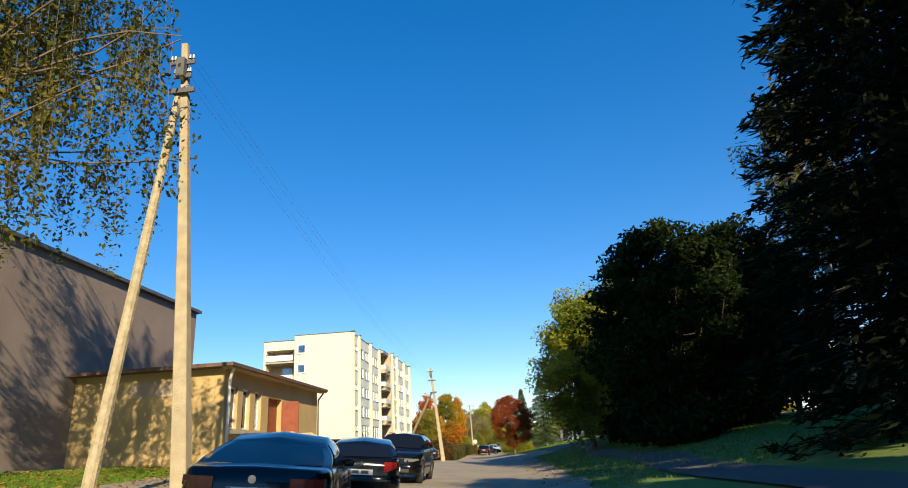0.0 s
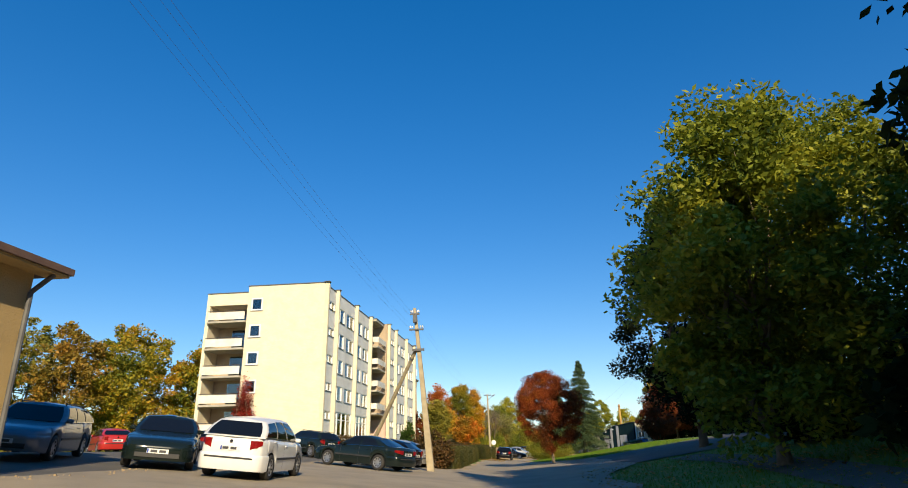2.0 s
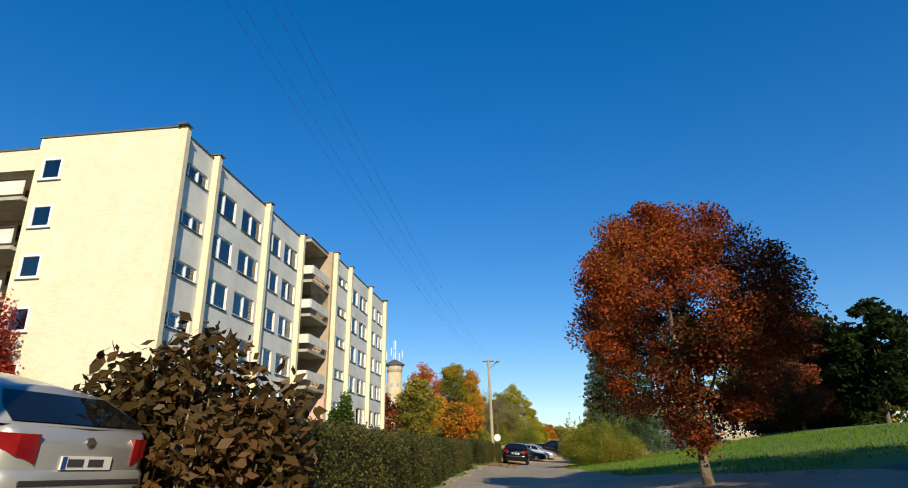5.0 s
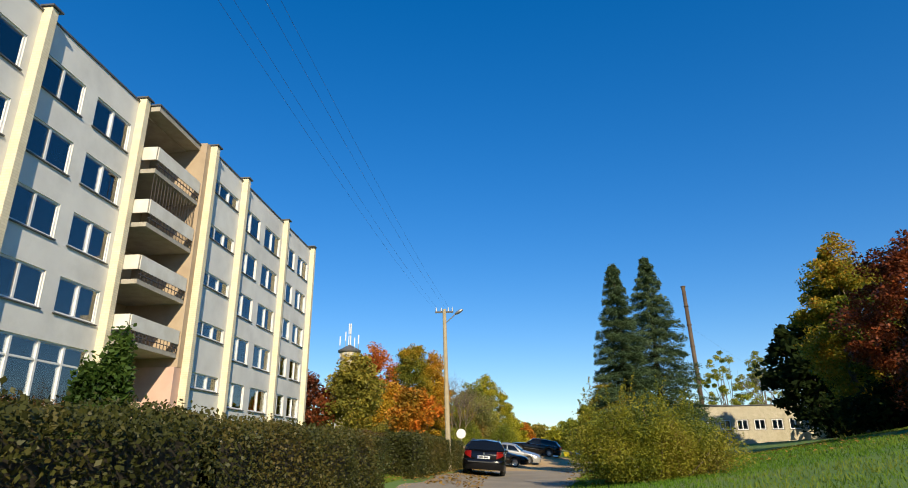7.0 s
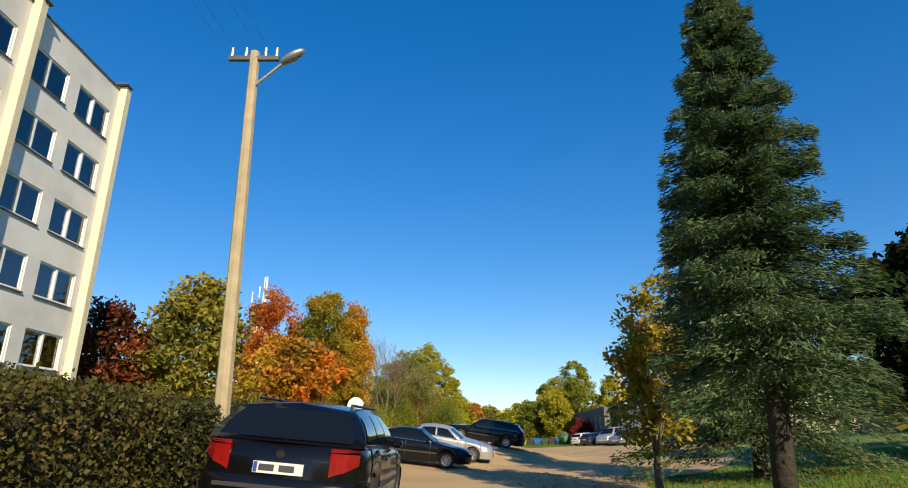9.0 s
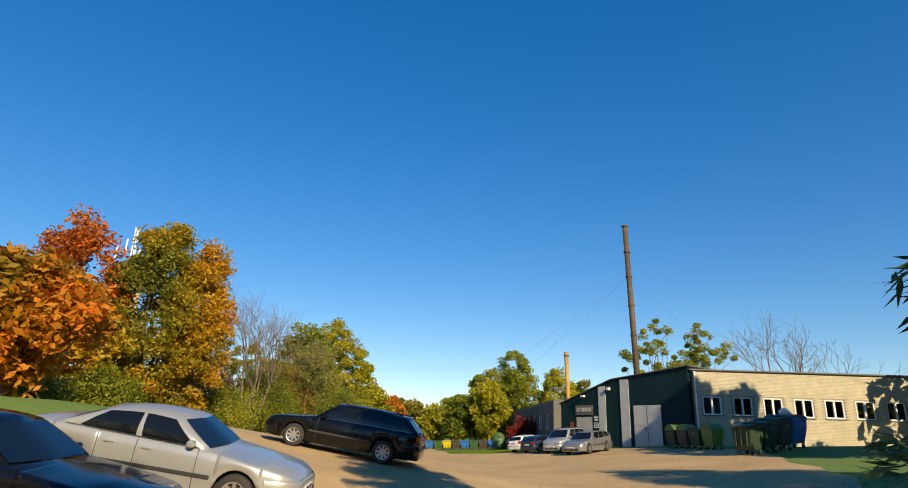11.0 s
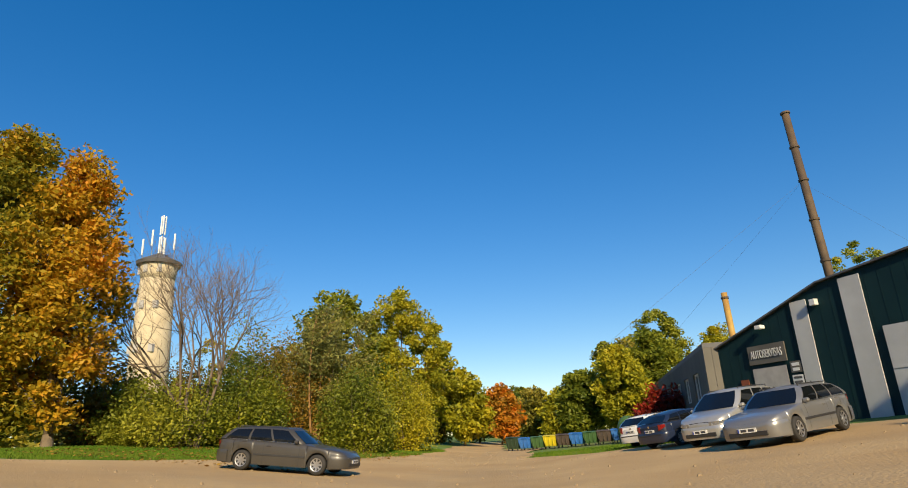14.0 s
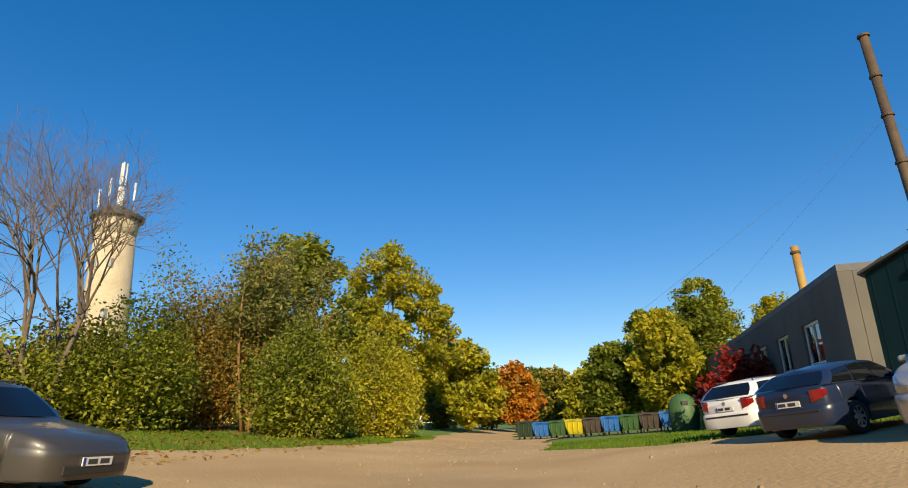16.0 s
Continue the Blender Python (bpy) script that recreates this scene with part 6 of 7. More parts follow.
for x0, x1, y0, y1, k in ((-70, -14, 48, 120, 70), (46, 85, -45, 62, 60), (-75, -48, -60, 45, 40)):
    for i in range(k):
        x, y, h = rng.uniform(x0, x1), rng.uniform(y0, y1), rng.uniform(5, 9)
        n = 280
        g = rng.normal(size=(n, 3))
        g /= np.linalg.norm(g, axis=1)[:, None]
        g *= rng.random(n)[:, None] ** 0.4
        WP.append(np.array([x, y, G(x, y) + h * 0.48]) + g * np.array([h * 0.42, h * 0.42, h * 0.52]))
v, f = leaf_quads(np.concatenate(WP), 0.62, rng=rng)
near_woods = new("side_woods", quads_mesh("side_woods", v, f, L_OLIVE))
tagged(near_woods, "olive autumn woods beyond the lawns", "woods", kind="stuff")
# yard edge
broadleaf("birch_tree", 2.3, 46.0, 6.8, 2.4, 2.4, L_OLIVE, "tall greyish olive tree", "tree", base=0.8, blobs=110, per=70, seed=70, leaf=0.15)
broadleaf("maple_tree", 3.3, 70.0, 12.6, 3.6, 3.6, L_MIXGOLD, "tall green maple turning yellow and orange", "maple", base=0.4, blobs=330, per=130, seed=71, leaf=0.105, spread=0.75)
broadleaf("maple_tree", 5.9, 70.6, 11.8, 1.7, 2.0, L_GOLD, "slim maple turned golden orange", "maple", base=0.5, blobs=150, per=120, seed=76, leaf=0.105, spread=0.7)
broadleaf("maple_tree", -1.5, 44.6, 5.4, 1.9, 1.9, L_RED, "dark red maple at the end of the block", "maple", base=0.5, blobs=80, per=80, seed=78, leaf=0.13)
broadleaf("maple_tree", -0.9, 68.0, 12.0, 3.3, 3.3, L_FLAME, "flame orange autumn maple behind the yard", "maple", base=0.6, blobs=150, per=100, seed=72, leaf=0.13)
broadleaf("maple_tree", 1.0, 63.5, 7.0, 3.3, 3.3, L_GOLD, "golden maple at the yard's edge", "maple", base=0.5, blobs=110, per=80, seed=77, leaf=0.16)
broadleaf("rowan_tree", 6.2, 52.0, 4.9, 2.2, 2.2, L_ORANGE, "orange autumn rowan by the yard", "rowan", base=0.5, blobs=90, per=70, seed=73, leaf=0.16)
bare_tree("bare_tree", 8.4, 75.5, 11.2, "leafless grey tree with fine upward twigs", 74, spreadf=0.46, stems=4, deep=8)
for i, (x, y, w, h, m) in enumerate([(7.5, 74.5, 4.5, 3.2, L_LITGREEN), (3.5, 77, 5, 2.8, L_OLIVE), (9.4, 77.6, 4.5, 4.2, L_GREEN), (6.2, 79.0, 4.0, 4.2, L_RUST), (6.8, 83.5, 4.4, 7.6, L_GREEN), (9.0, 82.5, 5.0, 7.0, L_RUST), (14.0, 80.6, 3.8, 4.4, L_GREEN), (11.6, 84, 4.2, 6.0, L_OLIVE), (13.8, 82.0, 3.2, 3.4, L_YGREEN), (14.8, 86.5, 3.5, 5.5, L_YGREEN), (0.5, 71, 4.5, 3.2, L_SHADED), (-3.0, 66.0, 4.0, 3.5, L_SHADED), (-1.5, 62.0, 4.5, 3.2, L_OLIVE), (4.0, 63.0, 4.0, 2.8, L_GREEN), (-6, 58, 5, 4, L_OLIVE), (3.0, 58.0, 4.0, 2.6, L_OLIVE), (-9, 68, 6, 5, L_SHADED)]):
    clump("thicket", x, y, w, w, h, m, "tangled roadside thicket of green and brown leaves", "thicket", 80 + i, 0.085, 17000, group="thicket", lumps=36, rag=0.55)
broadleaf("poplar_tree", 11.2, 100.0, 12.6, 4.4, 4.4, L_YGREEN, "yellow-green maple catching the sun", "maple", base=0.6, blobs=190, per=150, seed=95, leaf=0.14)
broadleaf("maple_tree", 9.0, 90.0, 10.0, 3.4, 3.4, L_GREEN, "green tree in the thicket", "tree", base=0.4, blobs=120, per=70, seed=96, leaf=0.18)
for i, (x, y, h, m) in enumerate([(15.5, 104, 6.2, L_YGREEN), (12, 112, 6.5, L_OLIVE), (17.5, 116, 5.8, L_ORANGE), (14.5, 121, 6.4, L_MIX), (20.5, 126, 6.0, L_OLIVE), (23.5, 120, 5.2, L_YGREEN), (9, 122, 9.5, L_GOLD), (4, 118, 11, L_OLIVE), (27, 128, 7, L_GREEN), (18, 133, 7, L_MIX), (-5, 124, 13, L_MIX), (-22, 128, 14, L_OLIVE)]):
    broadleaf("far_tree", x, y, h, h * 0.36, h * 0.36, m, "distant autumn tree in the woods", "tree", base=0.3, blobs=80, per=75, seed=100 + i, leaf=0.21, group="far trees")
for i, (x, y, h, m) in enumerate([(25.5, 103, 5.8, L_GREEN), (28.5, 100, 7.0, L_YGREEN), (28.5, 108, 8.4, L_LITGREEN), (32, 107, 8.8, L_GREEN), (35.0, 121, 13.2, L_LITGREEN), (31, 118, 9.5, L_OLIVE), (41, 120, 11, L_YGREEN), (46, 124, 10, L_OLIVE), (57.5, 122, 19.0, L_LITGREEN), (66, 124, 19.0, L_LITGREEN)]):
    broadleaf("yard_tree", x, y, h, h * 0.3, h * 0.3, m, "green tree behind the workshop", "tree", base=0.3, blobs=90, per=130, seed=120 + i, leaf=0.17, group="trees behind the workshop")
# slender multi-stemmed trees that rise out of the thicket
willow_clump(11.0, 82.0, 7.0, 91, "willow with orange-brown stems and thin grey-green leaves")
willow_clump(11.2, 84.8, 7.8, 92, "willow with brown stems and sparse leaves")
clump("vine_thicket", 4.4, 74.6, 3.6, 3.0, 4.6, L_RUST, "rust-leaved bush below the leafless tree", "shrub", 93, 0.12, 7000, rag=0.6)
clump("sumac", 28.9, 83.4, 2.8, 2.0, 2.7, L_SCARLET, "red and green sumac shrub by the shed", "shrub", 140, 0.14, 5000)
bare_tree("bare_tree", 46.0, 132.0, 15, "distant leafless tree beyond the shed", 141, stems=2)
bare_tree("bare_tree", 49.0, 78.0, 14.5, "leafless willow beyond the workshop", 142, stems=2)

# ---- poles, wires, lamp, sign ----
def power_pole(x, y, z0, top, label, strut_dx, strut_dy, strut_top, arms):
    t = thing("power_pole", x, y, z0, 0, label, "power pole")
    bm = bmesh.new()
    tx, ty, h = top[0] - x, top[1] - y, top[2] - z0
    vs = []
    for z, w in ((-0.3, 0.17), (h * 0.5, 0.115), (h, 0.075)):
        u = max(0, z) / h
        vs.append([bm.verts.new((tx * u + a * w, ty * u + b * w * 0.8, z)) for a, b in ((-1, -1), (1, -1), (1, 1), (-1, 1))])
    for a, b in zip(vs, vs[1:]):
        for i in range(4):
            bm.faces.new((a[i], a[(i + 1) % 4], b[(i + 1) % 4], b[i]))
    bm.faces.new(vs[-1])
    bmesh.ops.bevel(bm, geom=bm.edges[:], offset=0.015, segments=1, affect='EDGES')
    part("pole", bm, M_POLE, t, "square tapered concrete pole")
    bm = bmesh.new()
    u = strut_top / h
    p0, p1 = Vector((strut_dx, strut_dy, -0.2)), Vector((tx * u + 0.14 * np.sign(strut_dx), ty * u, strut_top))
    polytube(bm, [p0.lerp(p1, i / 8) for i in range(9)], [0.125 - 0.04 * i / 8 for i in range(9)], 10)
    s = part("strut", bm, M_STRUT, t, "leaning timber strut")
    for u2 in (0.93,):
        c = p0.lerp(p1, u2)
        d = (p1 - p0).normalized() * 0.05
        bm = bmesh.new()
        tube(bm, c - d, c + d, 0.10, 0.10, 10)
        part("band", bm, M_TRIM, s)
    part("clamp", boxm(tx * u - 0.3, tx * u + 0.3, ty * u - 0.17, ty * u - 0.11, strut_top - 0.1, strut_top + 0.02), M_TRIM, t)
    for k, (zz, w) in enumerate(arms):
        u = zz / h
        arm = part("crossarm", boxm(tx * u - w, tx * u + w, ty * u - 0.14, ty * u - 0.09, zz - 0.04, zz + 0.04), M_TRIM, t)
        for sx2 in (-w + 0.04, -w * 0.6, w * 0.6, w - 0.04):
            bm = bmesh.new()
            tube(bm, (tx * u + sx2, ty * u - 0.12, zz + 0.04), (tx * u + sx2, ty * u - 0.12, zz + 0.12), 0.015, 0.015, 6)
            tube(bm, (tx * u + sx2, ty * u - 0.12, zz + 0.10), (tx * u + sx2, ty * u - 0.12, zz + 0.20), 0.045, 0.03, 8)
            part("insulator", bm, M_STEEL, arm)
    part("junction_box", boxm(tx * 0.93 - 0.1, tx * 0.93 + 0.1, ty * 0.93 - 0.25, ty * 0.93 - 0.1, h * 0.90, h * 0.95, 0.01), M_TRIM, t)
    return t


power_pole(12.2, -62.5, G(12.2, -62.5), (11.6, -62.93, 10.7), "tall concrete power pole braced by a timber strut", -0.95, -1.5, 8.9, ((9.6, 0.30), (9.25, 0.22)))
power_pole(12.55, -21.0, G(12.55, -21.0), (11.77, -21.33, 8.05), "leaning concrete power pole with a timber strut", -4.6, 3.6, 5.75, ((6.72, 0.36), (7.5, 0.24)))

lp = thing("street_lamp", 12.05, 25.1, G(12.05, 25.1), 0, "concrete street lamp pole with a bracket lantern", "street lamp")
bm = bmesh.new()
tube(bm, (0, 0, -0.3), (-0.15, -0.2, 7.50), 0.135, 0.085, 8)
part("pole", bm, M_POLE, lp)
arm = part("crossarm", boxm(-0.6, 0.3, -0.25, -0.18, 7.32, 7.40), M_TRIM, lp)
for x in (-0.55, -0.3, 0.05, 0.25):
    bm = bmesh.new()
    tube(bm, (x, -0.215, 7.40), (x, -0.215, 7.58), 0.035, 0.025, 8)
    part("insulator", bm, M_STEEL, arm)
bm = bmesh.new()
tube(bm, (-0.1, -0.2, 6.80), (0.45, -0.3, 7.25), 0.03, 0.03, 8)
br = part("bracket", bm, M_STEEL, lp)
bm = bmesh.new()
bmesh.ops.create_uvsphere(bm, u_segments=14, v_segments=8, radius=0.5)
bmesh.ops.scale(bm, vec=(0.5, 0.22, 0.16), verts=bm.verts)
bmesh.ops.rotate(bm, cent=(0, 0, 0), matrix=Euler((0, radians(-28), radians(-10))).to_matrix(), verts=bm.verts)
bmesh.ops.translate(bm, vec=(0.58, -0.33, 7.32), verts=bm.verts)
part("lantern", bm, M_STEEL, br, "grey street lantern head", smooth=True)


def wire(p, q, sag):
    t = thing("overhead_wire", 0, 0, 0, 0, "thin sagging overhead wire", "wire", "overhead wires")
    p, q = Vector(p), Vector(q)
    bm = bmesh.new()
    us = [i / 24 for i in range(25)]
    polytube(bm, [p.lerp(q, u) - Vector((0, 0, sag * 4 * u * (1 - u))) for u in us], [0.0022] * 25, 4)
    part("cable", bm, M_TRIM, t)


for dx in (-0.4, -0.2, 0.2, 0.4):
    wire((11.6 + dx * 0.7, -62.95, 10.3), (11.85 + dx, -21.4, 7.1), 0.7)
    wire((11.85 + dx, -21.4, 7.1), (11.7 + dx, 24.9, 7.85), 0.9)

sn = thing("road_sign", 11.43, 40.6, G(11.43, 40.6), 0, "round road sign seen from its grey back", "road sign")
bm = bmesh.new()
tube(bm, (0, 0, -0.2), (0, 0, 1.9), 0.03, 0.03, 8)
part("post", bm, M_STEEL, sn)
bm = bmesh.new()
tube(bm, (0, -0.035, 1.75), (0, -0.05, 1.75), 0.33, 0.33, 24)
part("disc", bm, M_WHITE, sn, "pale metal disc")

# ---- waste containers ----
B_GREEN = mat("green_bin_plastic", (0.04, 0.10, 0.03), 0.55, color2=(0.06, 0.13, 0.04), scale=3)
B_DKGREEN = mat("dark_green_bin_plastic", (0.02, 0.04, 0.02), 0.55, color2=(0.03, 0.055, 0.03), scale=3)
B_BLUE = mat("blue_bin_plastic", (0.02, 0.12, 0.40), 0.5, color2=(0.03, 0.16, 0.48), scale=3, stain=(0.25, 0.35, 0.45), stain_amt=0.3)
B_YELLOW = mat("yellow_bin_plastic", (0.60, 0.48, 0.01), 0.5, color2=(0.52, 0.42, 0.02), scale=3)
B_DARK = mat("brown_bin_plastic", (0.06, 0.045, 0.035), 0.6, color2=(0.09, 0.065, 0.05), scale=3)
B_LIMEBODY = mat("pale_lime_bin_plastic", (0.20, 0.27, 0.05), 0.5, color2=(0.16, 0.22, 0.045), scale=3, stain=(0.09, 0.10, 0.04), stain_amt=0.4)
B_LIME = mat("lime_green_bin_lid", (0.12, 0.19, 0.035), 0.5, color2=(0.09, 0.15, 0.03), scale=3)


def container(x, y, rz, body, lid, label, s=1.0, dome=False, wide=1.0):
    t = thing("waste_container", x, y, G(x, y) + 0.03, rz, label, "waste container", "waste containers")
    t.scale = (s * wide, s, s)
    bm = bmesh.new()
    prof = ((-0.52, 0.40, 0.20), (-0.66, 0.50, 0.75), (-0.68, 0.52, 1.10))
    rings = [[bm.verts.new((a * w, b * d, z)) for a, b in ((-1, -1), (1, -1), (1, 1), (-1, 1))] for w, d, z in prof]
    for a, b in zip(rings, rings[1:]):
        for i in range(4):
            bm.faces.new((a[i], a[(i + 1) % 4], b[(i + 1) % 4], b[i]))
    bm.faces.new(rings[0][::-1])
    bm.faces.new(rings[-1])
    bmesh.ops.recalc_face_normals(bm, faces=bm.faces[:])
    bmesh.ops.bevel(bm, geom=bm.edges[:], offset=0.03, segments=2, affect='EDGES')
    b = part("bin_body", bm, body, t)
    part("rim", boxm(-0.71, 0.71, -0.55, 0.55, 1.06, 1.13, 0.02), body, b)
    for k in (-0.4, 0.0, 0.4):
        part("rib", boxm(k - 0.03, k + 0.03, -0.56, -0.47, 0.35, 1.05, 0.01), body, b)
    bm = bmesh.new()
    n = 10
    arc = [(-0.55 + 1.1 * i / n, (0.36 if dome else 0.12) * math.sin(math.pi * i / n) ** 0.7) for i in range(n + 1)]
    r = [[bm.verts.new((sx3 * 0.70, yy, 1.134 + zz)) for yy, zz in arc] for sx3 in (-1, 1)]
    for i in range(n):
        bm.faces.new((r[0][i], r[1][i], r[1][i + 1], r[0][i + 1]))
    bm.faces.new(r[0])
    bm.faces.new(r[1][::-1])
    bmesh.ops.recalc_face_normals(bm, faces=bm.faces[:])
    ld = part("lid", bm, lid, t, "hinged rounded lid", smooth=False)
    part("lid_handle", boxm(-0.25, 0.25, -0.62, -0.555, 1.14, 1.17, 0.01), lid, ld)
    for wx2 in (-0.48, 0.48):
        for wy in (-0.33, 0.33):
            w = new("castor")
            w.parent = t
            bm = bmesh.new()
            tube(bm, (wx2 - 0.025, wy, 0.1), (wx2 + 0.025, wy, 0.1), 0.1, 0.1, 12)
            part("wheel", bm, M_BLACK, w)
            part("fork", boxm(wx2 - 0.04, wx2 + 0.04, wy - 0.03, wy + 0.03, 0.12, 0.22), M_STEEL, w)
    for sg in (-1, 1):
        bm = bmesh.new()
        tube(bm, (sg * 0.68, 0, 0.95), (sg * 0.78, 0, 0.95), 0.03, 0.03, 8)
        part("lifting_pin", bm, M_STEEL, b)
    return t


row = [(B_DKGREEN, B_DKGREEN, "dark green"), (B_BLUE, B_BLUE, "blue"), (B_GREEN, B_GREEN, "green"), (B_YELLOW, B_YELLOW, "yellow"), (B_DARK, B_DARK, "brown"), (B_BLUE, B_BLUE, "blue"), (B_GREEN, B_GREEN, "green"), (B_DARK, B_DARK, "dark grey"), (B_BLUE, B_BLUE, "blue")]
for i, (b, l, c) in enumerate(row):
    container(20.7 + i * 0.78, 91.0 - i * 0.4, -26, b, l, c + " wheeled container in the row across the yard", 0.62 if i else 0.68)
for i in range(2):
    bell = thing("bottle_bank", 27.4 + i * 1.1, 87.6 - i * 0.8, G(28, 88.5), 0, "round green bottle bank beside the shed", "bottle bank", "bottle banks")
    bm = bmesh.new()
    pr = ((0.55, 0.0), (0.62, 0.5), (0.60, 0.9), (0.42, 1.25), (0.15, 1.4))
    for (r0, z0), (r1, z1) in zip(pr, pr[1:]):
        tube(bm, (0, 0, z0), (0, 0, z1), r0, r1, 18, False)
    bmesh.ops.remove_doubles(bm, verts=bm.verts[:], dist=0.001)
    part("shell", bm, B_GREEN, bell, smooth=True)
    part("opening", boxm(-0.12, 0.12, -0.62, -0.5, 0.95, 1.1), M_DARKPLASTIC, bell)
for i, (b, l, c) in enumerate([(B_DKGREEN, B_LIME, "dark green container with a lime lid"), (B_DARK, B_LIME, "brown container with a lime lid"), (B_DKGREEN, B_DKGREEN, "dark green container with a dark lid"), (B_LIMEBODY, B_LIME, "pale lime container with a domed lid")]):
    container(33.25 + i * 0.14, 64.75 - i * 1.08, 10, b, l, c + " by the workshop", 0.82, i != 2, 0.62)
for i, (b, l, c) in enumerate([(B_DKGREEN, B_DKGREEN, "dark green lidded container"), (B_DKGREEN, B_GREEN, "dark green lidded container"), (B_DARK, B_DKGREEN, "dark dented container"), (B_BLUE, B_DARK, "dirty blue container stuffed with rubbish")]):
    container(32.45 + i * 0.9, 56.3 + i * 0.52, -61, b, l, c + " by the workshop", 0.94 + 0.06 * i, False, 0.62 + 0.06 * i)
bag = thing("rubbish_bag", 35.1, 57.75, G(35.12, 57.76) + 1.48, 20, "crumpled white rubbish bag on a container", "rubbish bag")
bm = bmesh.new()
bmesh.ops.create_icosphere(bm, subdivisions=3, radius=0.26)
for v in bm.verts:
    v.co *= 1 + 0.35 * noise.noise(v.co * 4)
    v.co.z = max(v.co.z * 0.8, -0.12)
part("bag", bm, M_WHITE, bag)


# ---- brick courses on the workshop's flank ----
def brick_mesh(name, L, d, h):
    bm = boxm(0, L, -d, 0.002, 0, h, 0.006)
    me = bpy.data.meshes.new(name)
    bm.to_mesh(me)
    bm.free()
    me.materials.append(M_WHITEBRICK)
    return me


full = brick_mesh("brick", 0.200, 0.012, 0.066)
brng = random.Random(9)
rest_v, rest_f, made = [], [], 0
z, rowi = 0.95, 0
while z < 5.34:
    x = 0.31 if rowi % 2 == 0 else 0.415
    while x < 15.7:
        if not any(h[0] - 0.204 < x < h[1] + 0.004 and h[2] - 0.066 < z < h[3] for h in wh):
            if made < 300 and x < 4.2 and z > 3.0:
                piece("brick", full, flank, pose(x, -brng.uniform(0.0, 0.006), z))
                made += 1
            else:
                d, k = 0.014 + brng.uniform(0, 0.006), len(rest_v)
                rest_v += [(x, -d, z), (x + 0.200, -d, z), (x + 0.200, -d, z + 0.066), (x, -d, z + 0.066), (x, 0, z), (x + 0.200, 0, z), (x + 0.200, 0, z + 0.066), (x, 0, z + 0.066)]
                rest_f += [(k, k + 1, k + 2, k + 3), (k, k + 4, k + 5, k + 1), (k + 3, k + 2, k + 6, k + 7), (k, k + 3, k + 7, k + 4), (k + 1, k + 5, k + 6, k + 2)]
        x += 0.21
    z += 0.078
    rowi += 1
tagged(from_arrays("brick_courses", rest_v, rest_f, M_WHITEBRICK, flank, "dirty white brick courses"), kind="stuff")

# ---- grass blades, fallen leaves, loose stones ----
def scatter_blades(name, n, areas, seed, hgt, material, label, category):
    rng = np.random.default_rng(seed)
    P = []
    per = n // len(areas)
    for x0, x1, y0, y1 in areas:
        P.append(np.stack([rng.uniform(x0, x1, per), rng.uniform(y0, y1, per)], 1))
    P = np.concatenate(P)
    rl = np.array([road_left(y) if y < 30 else lot_left(y) for y in P[:, 1]])
    rr = np.array([road_right(y) if y < 30 else lot_right(y) for y in P[:, 1]])
    P = P[((P[:, 0] < rl + 0.1) | (P[:, 0] > rr - 0.1)) & ~((P[:, 0] > 20) & (P[:, 1] > -23.2) & (P[:, 1] < -9.5))]
    m = len(P)
    z = gz(P[:, 0], P[:, 1])
    a = rng.uniform(0, 6.283, m)
    h = hgt * rng.uniform(0.5, 1.5, m)
    w = 0.008 + 0.010 * rng.random(m)
    lx, ly = rng.normal(size=m) * 0.4 * h, rng.normal(size=m) * 0.4 * h
    b0 = np.stack([P[:, 0] - np.cos(a) * w, P[:, 1] - np.sin(a) * w, z - 0.01], 1)
    b1 = np.stack([P[:, 0] + np.cos(a) * w, P[:, 1] + np.sin(a) * w, z - 0.01], 1)
    t0 = np.stack([P[:, 0] + lx + np.cos(a) * 0.004, P[:, 1] + ly + np.sin(a) * 0.004, z + h], 1)
    t1 = np.stack([P[:, 0] + lx - np.cos(a) * 0.004, P[:, 1] + ly - np.sin(a) * 0.004, z + h], 1)
    v = np.stack([b0, b1, t0, t1], 1).reshape(-1, 3)
    ob = new(name, quads_mesh(name, v, np.arange(m * 4).reshape(-1, 4), material))
    return tagged(ob, label, category, kind="stuff")


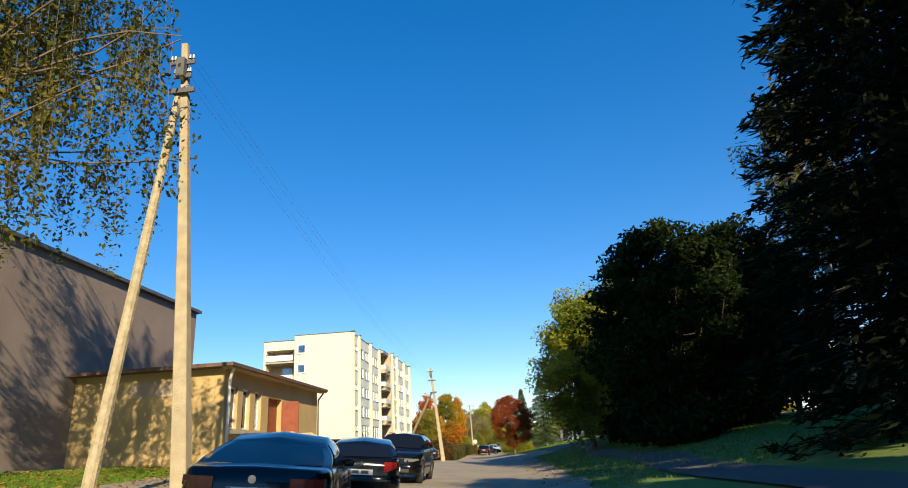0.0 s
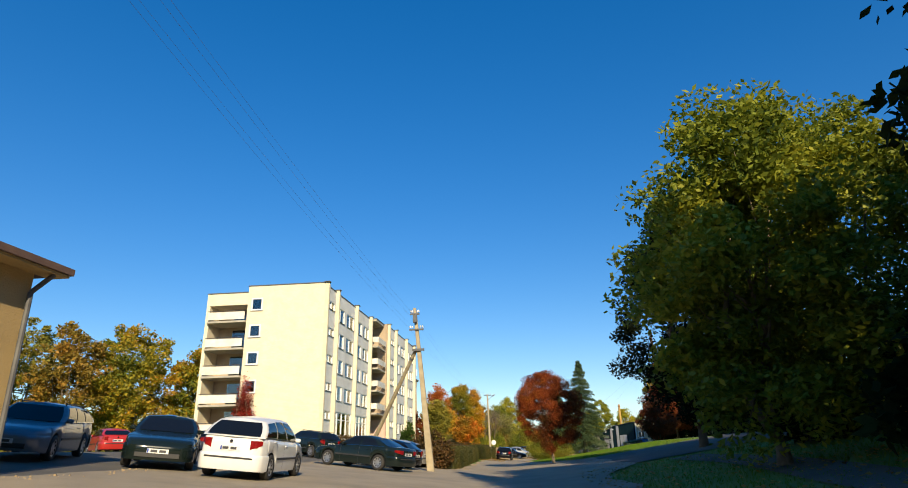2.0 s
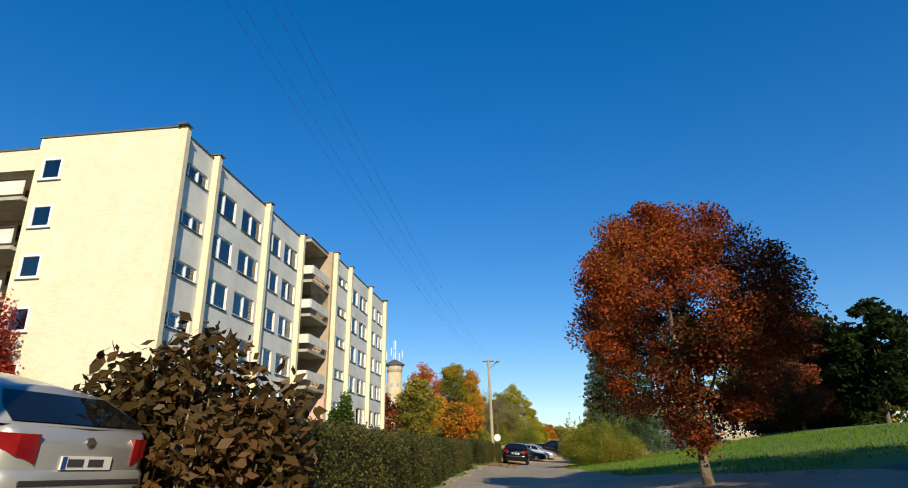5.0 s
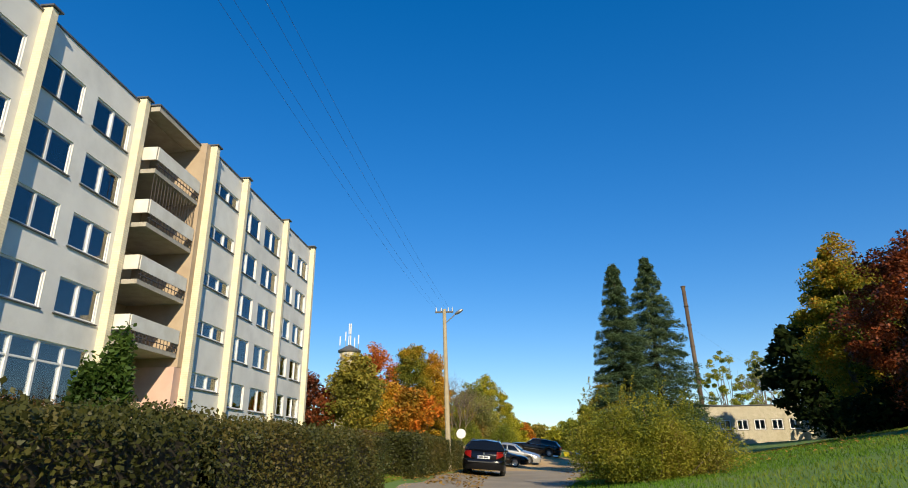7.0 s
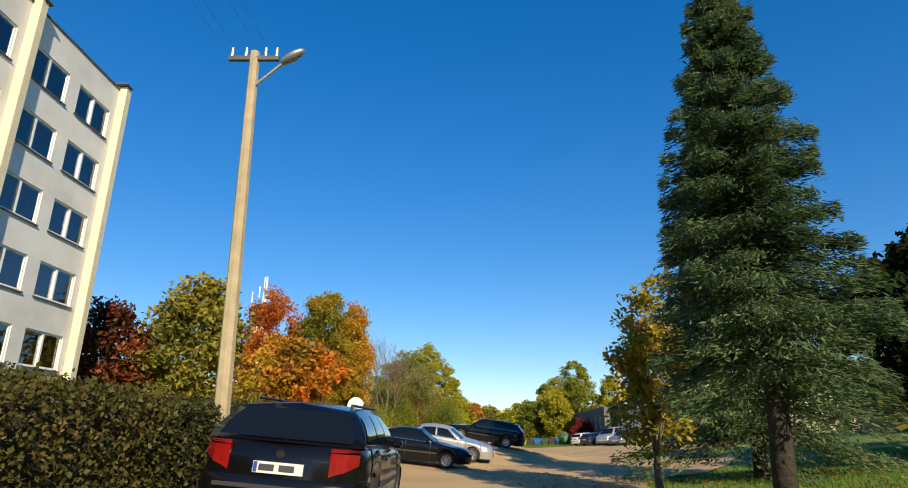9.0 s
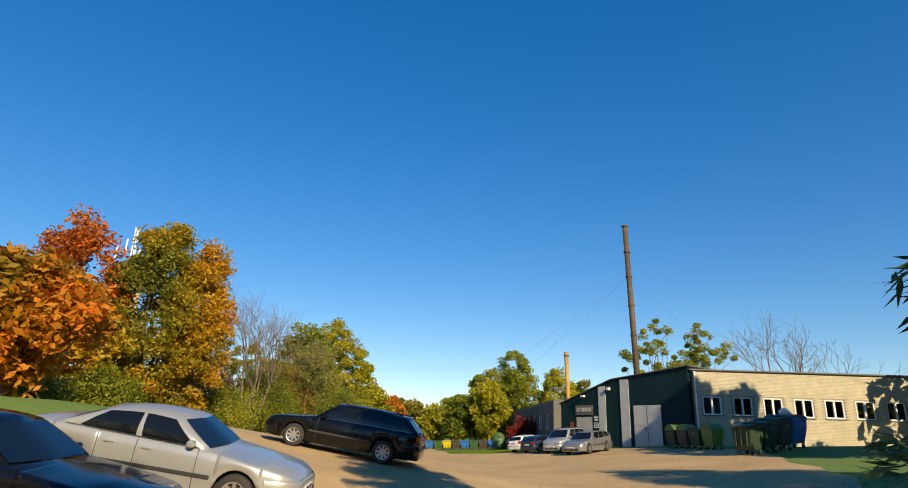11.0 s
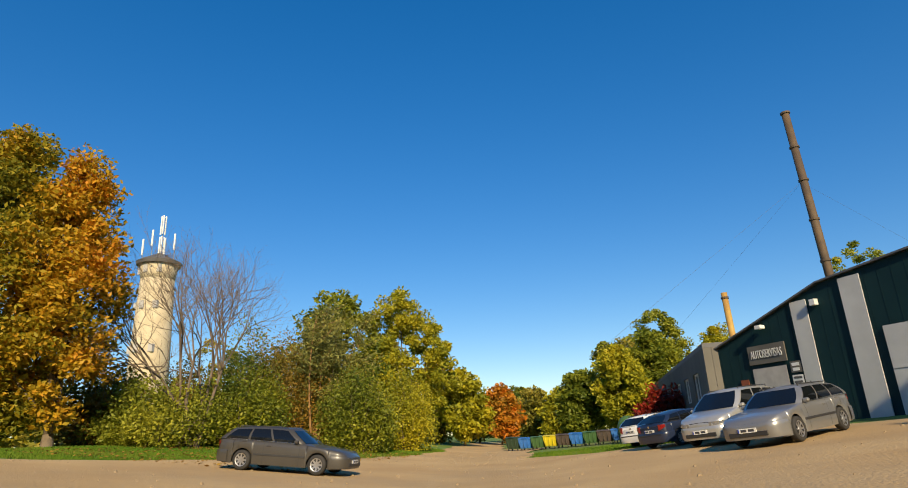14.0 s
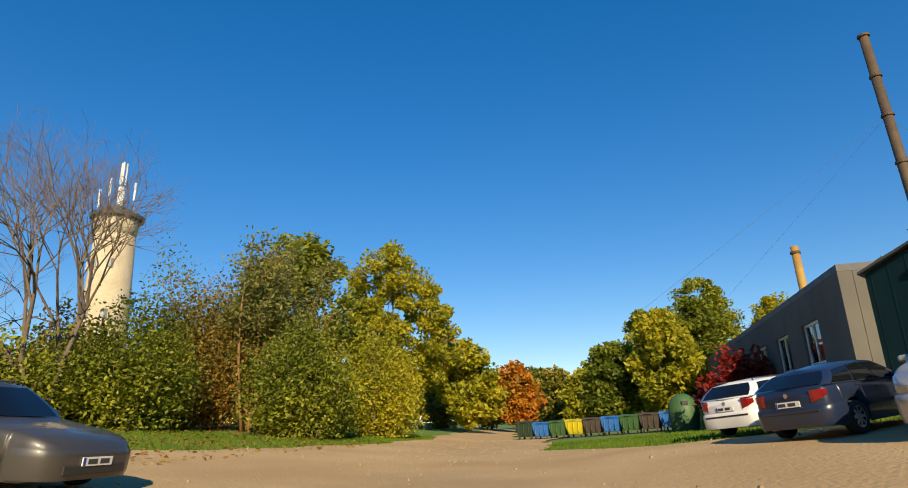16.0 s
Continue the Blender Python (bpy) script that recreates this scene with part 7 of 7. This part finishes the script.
scatter_blades("grass", 230000, [(5, 12, -66, -50), (17, 30, -60, -24), (16, 28, -8, 12), (16, 27, 12, 26), (19, 32, 22, 40), (4, 13, 64, 72), (7, 17, 68, 80), (14, 18, 78, 92), (21, 30, 70, 84), (5, 11.5, 10, 18)], 501, 0.06, L_BLADE, "short autumn lawn and verge grass", "grass")


def flat_leaves(name, n, boxes, seed, size, material, label, category, lift=0.06):
    rng = np.random.default_rng(seed)
    P = np.concatenate([np.stack([rng.uniform(x0, x1, n // len(boxes)), rng.uniform(y0, y1, n // len(boxes))], 1) for x0, x1, y0, y1 in boxes])
    z = gz(P[:, 0], P[:, 1]) + lift + rng.uniform(0, 0.02, len(P))
    v, f = leaf_quads(np.column_stack([P, z]), size, up=3.0, aspect=1.2, rng=rng)
    ob = new(name, quads_mesh(name, v, f, material))
    return tagged(ob, label, category, kind="stuff")


flat_leaves("fallen_leaves", 9000, [(5, 11, -66, -50), (17, 30, 14, 36), (19, 26, -58, -24), (8, 17, 66, 82), (11, 14, 14, 32)], 502, 0.09, L_FALLEN, "scattered yellow and brown fallen leaves", "fallen leaves")
rng = np.random.default_rng(503)
sv, sf = [], []
for i in range(2600):
    y = rng.uniform(-60, 92)
    lo, hi = (road_left(y), road_right(y)) if y < 30 else (lot_left(y), lot_right(y))
    u = rng.random()
    u = u if y > 30 else (0.06 * u if rng.random() < 0.5 else 1 - 0.06 * u)
    x = lo + (hi - lo) * u
    r = 0.012 + 0.03 * rng.random() ** 3
    z = G(x, y) + 0.05
    k = len(sv)
    a = rng.uniform(0, 6.283)
    ring4 = [(x + r * (0.8 + 0.5 * rng.random()) * math.cos(a + j * 1.2566), y + r * (0.8 + 0.5 * rng.random()) * math.sin(a + j * 1.2566)) for j in range(5)]
    sv += [(p, q, z - 0.01) for p, q in ring4] + [(x + (p - x) * 0.6, y + (q - y) * 0.6, z + r * 0.8) for p, q in ring4]
    sf += [(k + j, k + (j + 1) % 5, k + 5 + (j + 1) % 5, k + 5 + j) for j in range(5)] + [tuple(k + 5 + j for j in range(5))]
tagged(from_arrays("gravel", sv, sf, M_GRAVEL), "loose pale stones on the dirt", "gravel", kind="stuff")
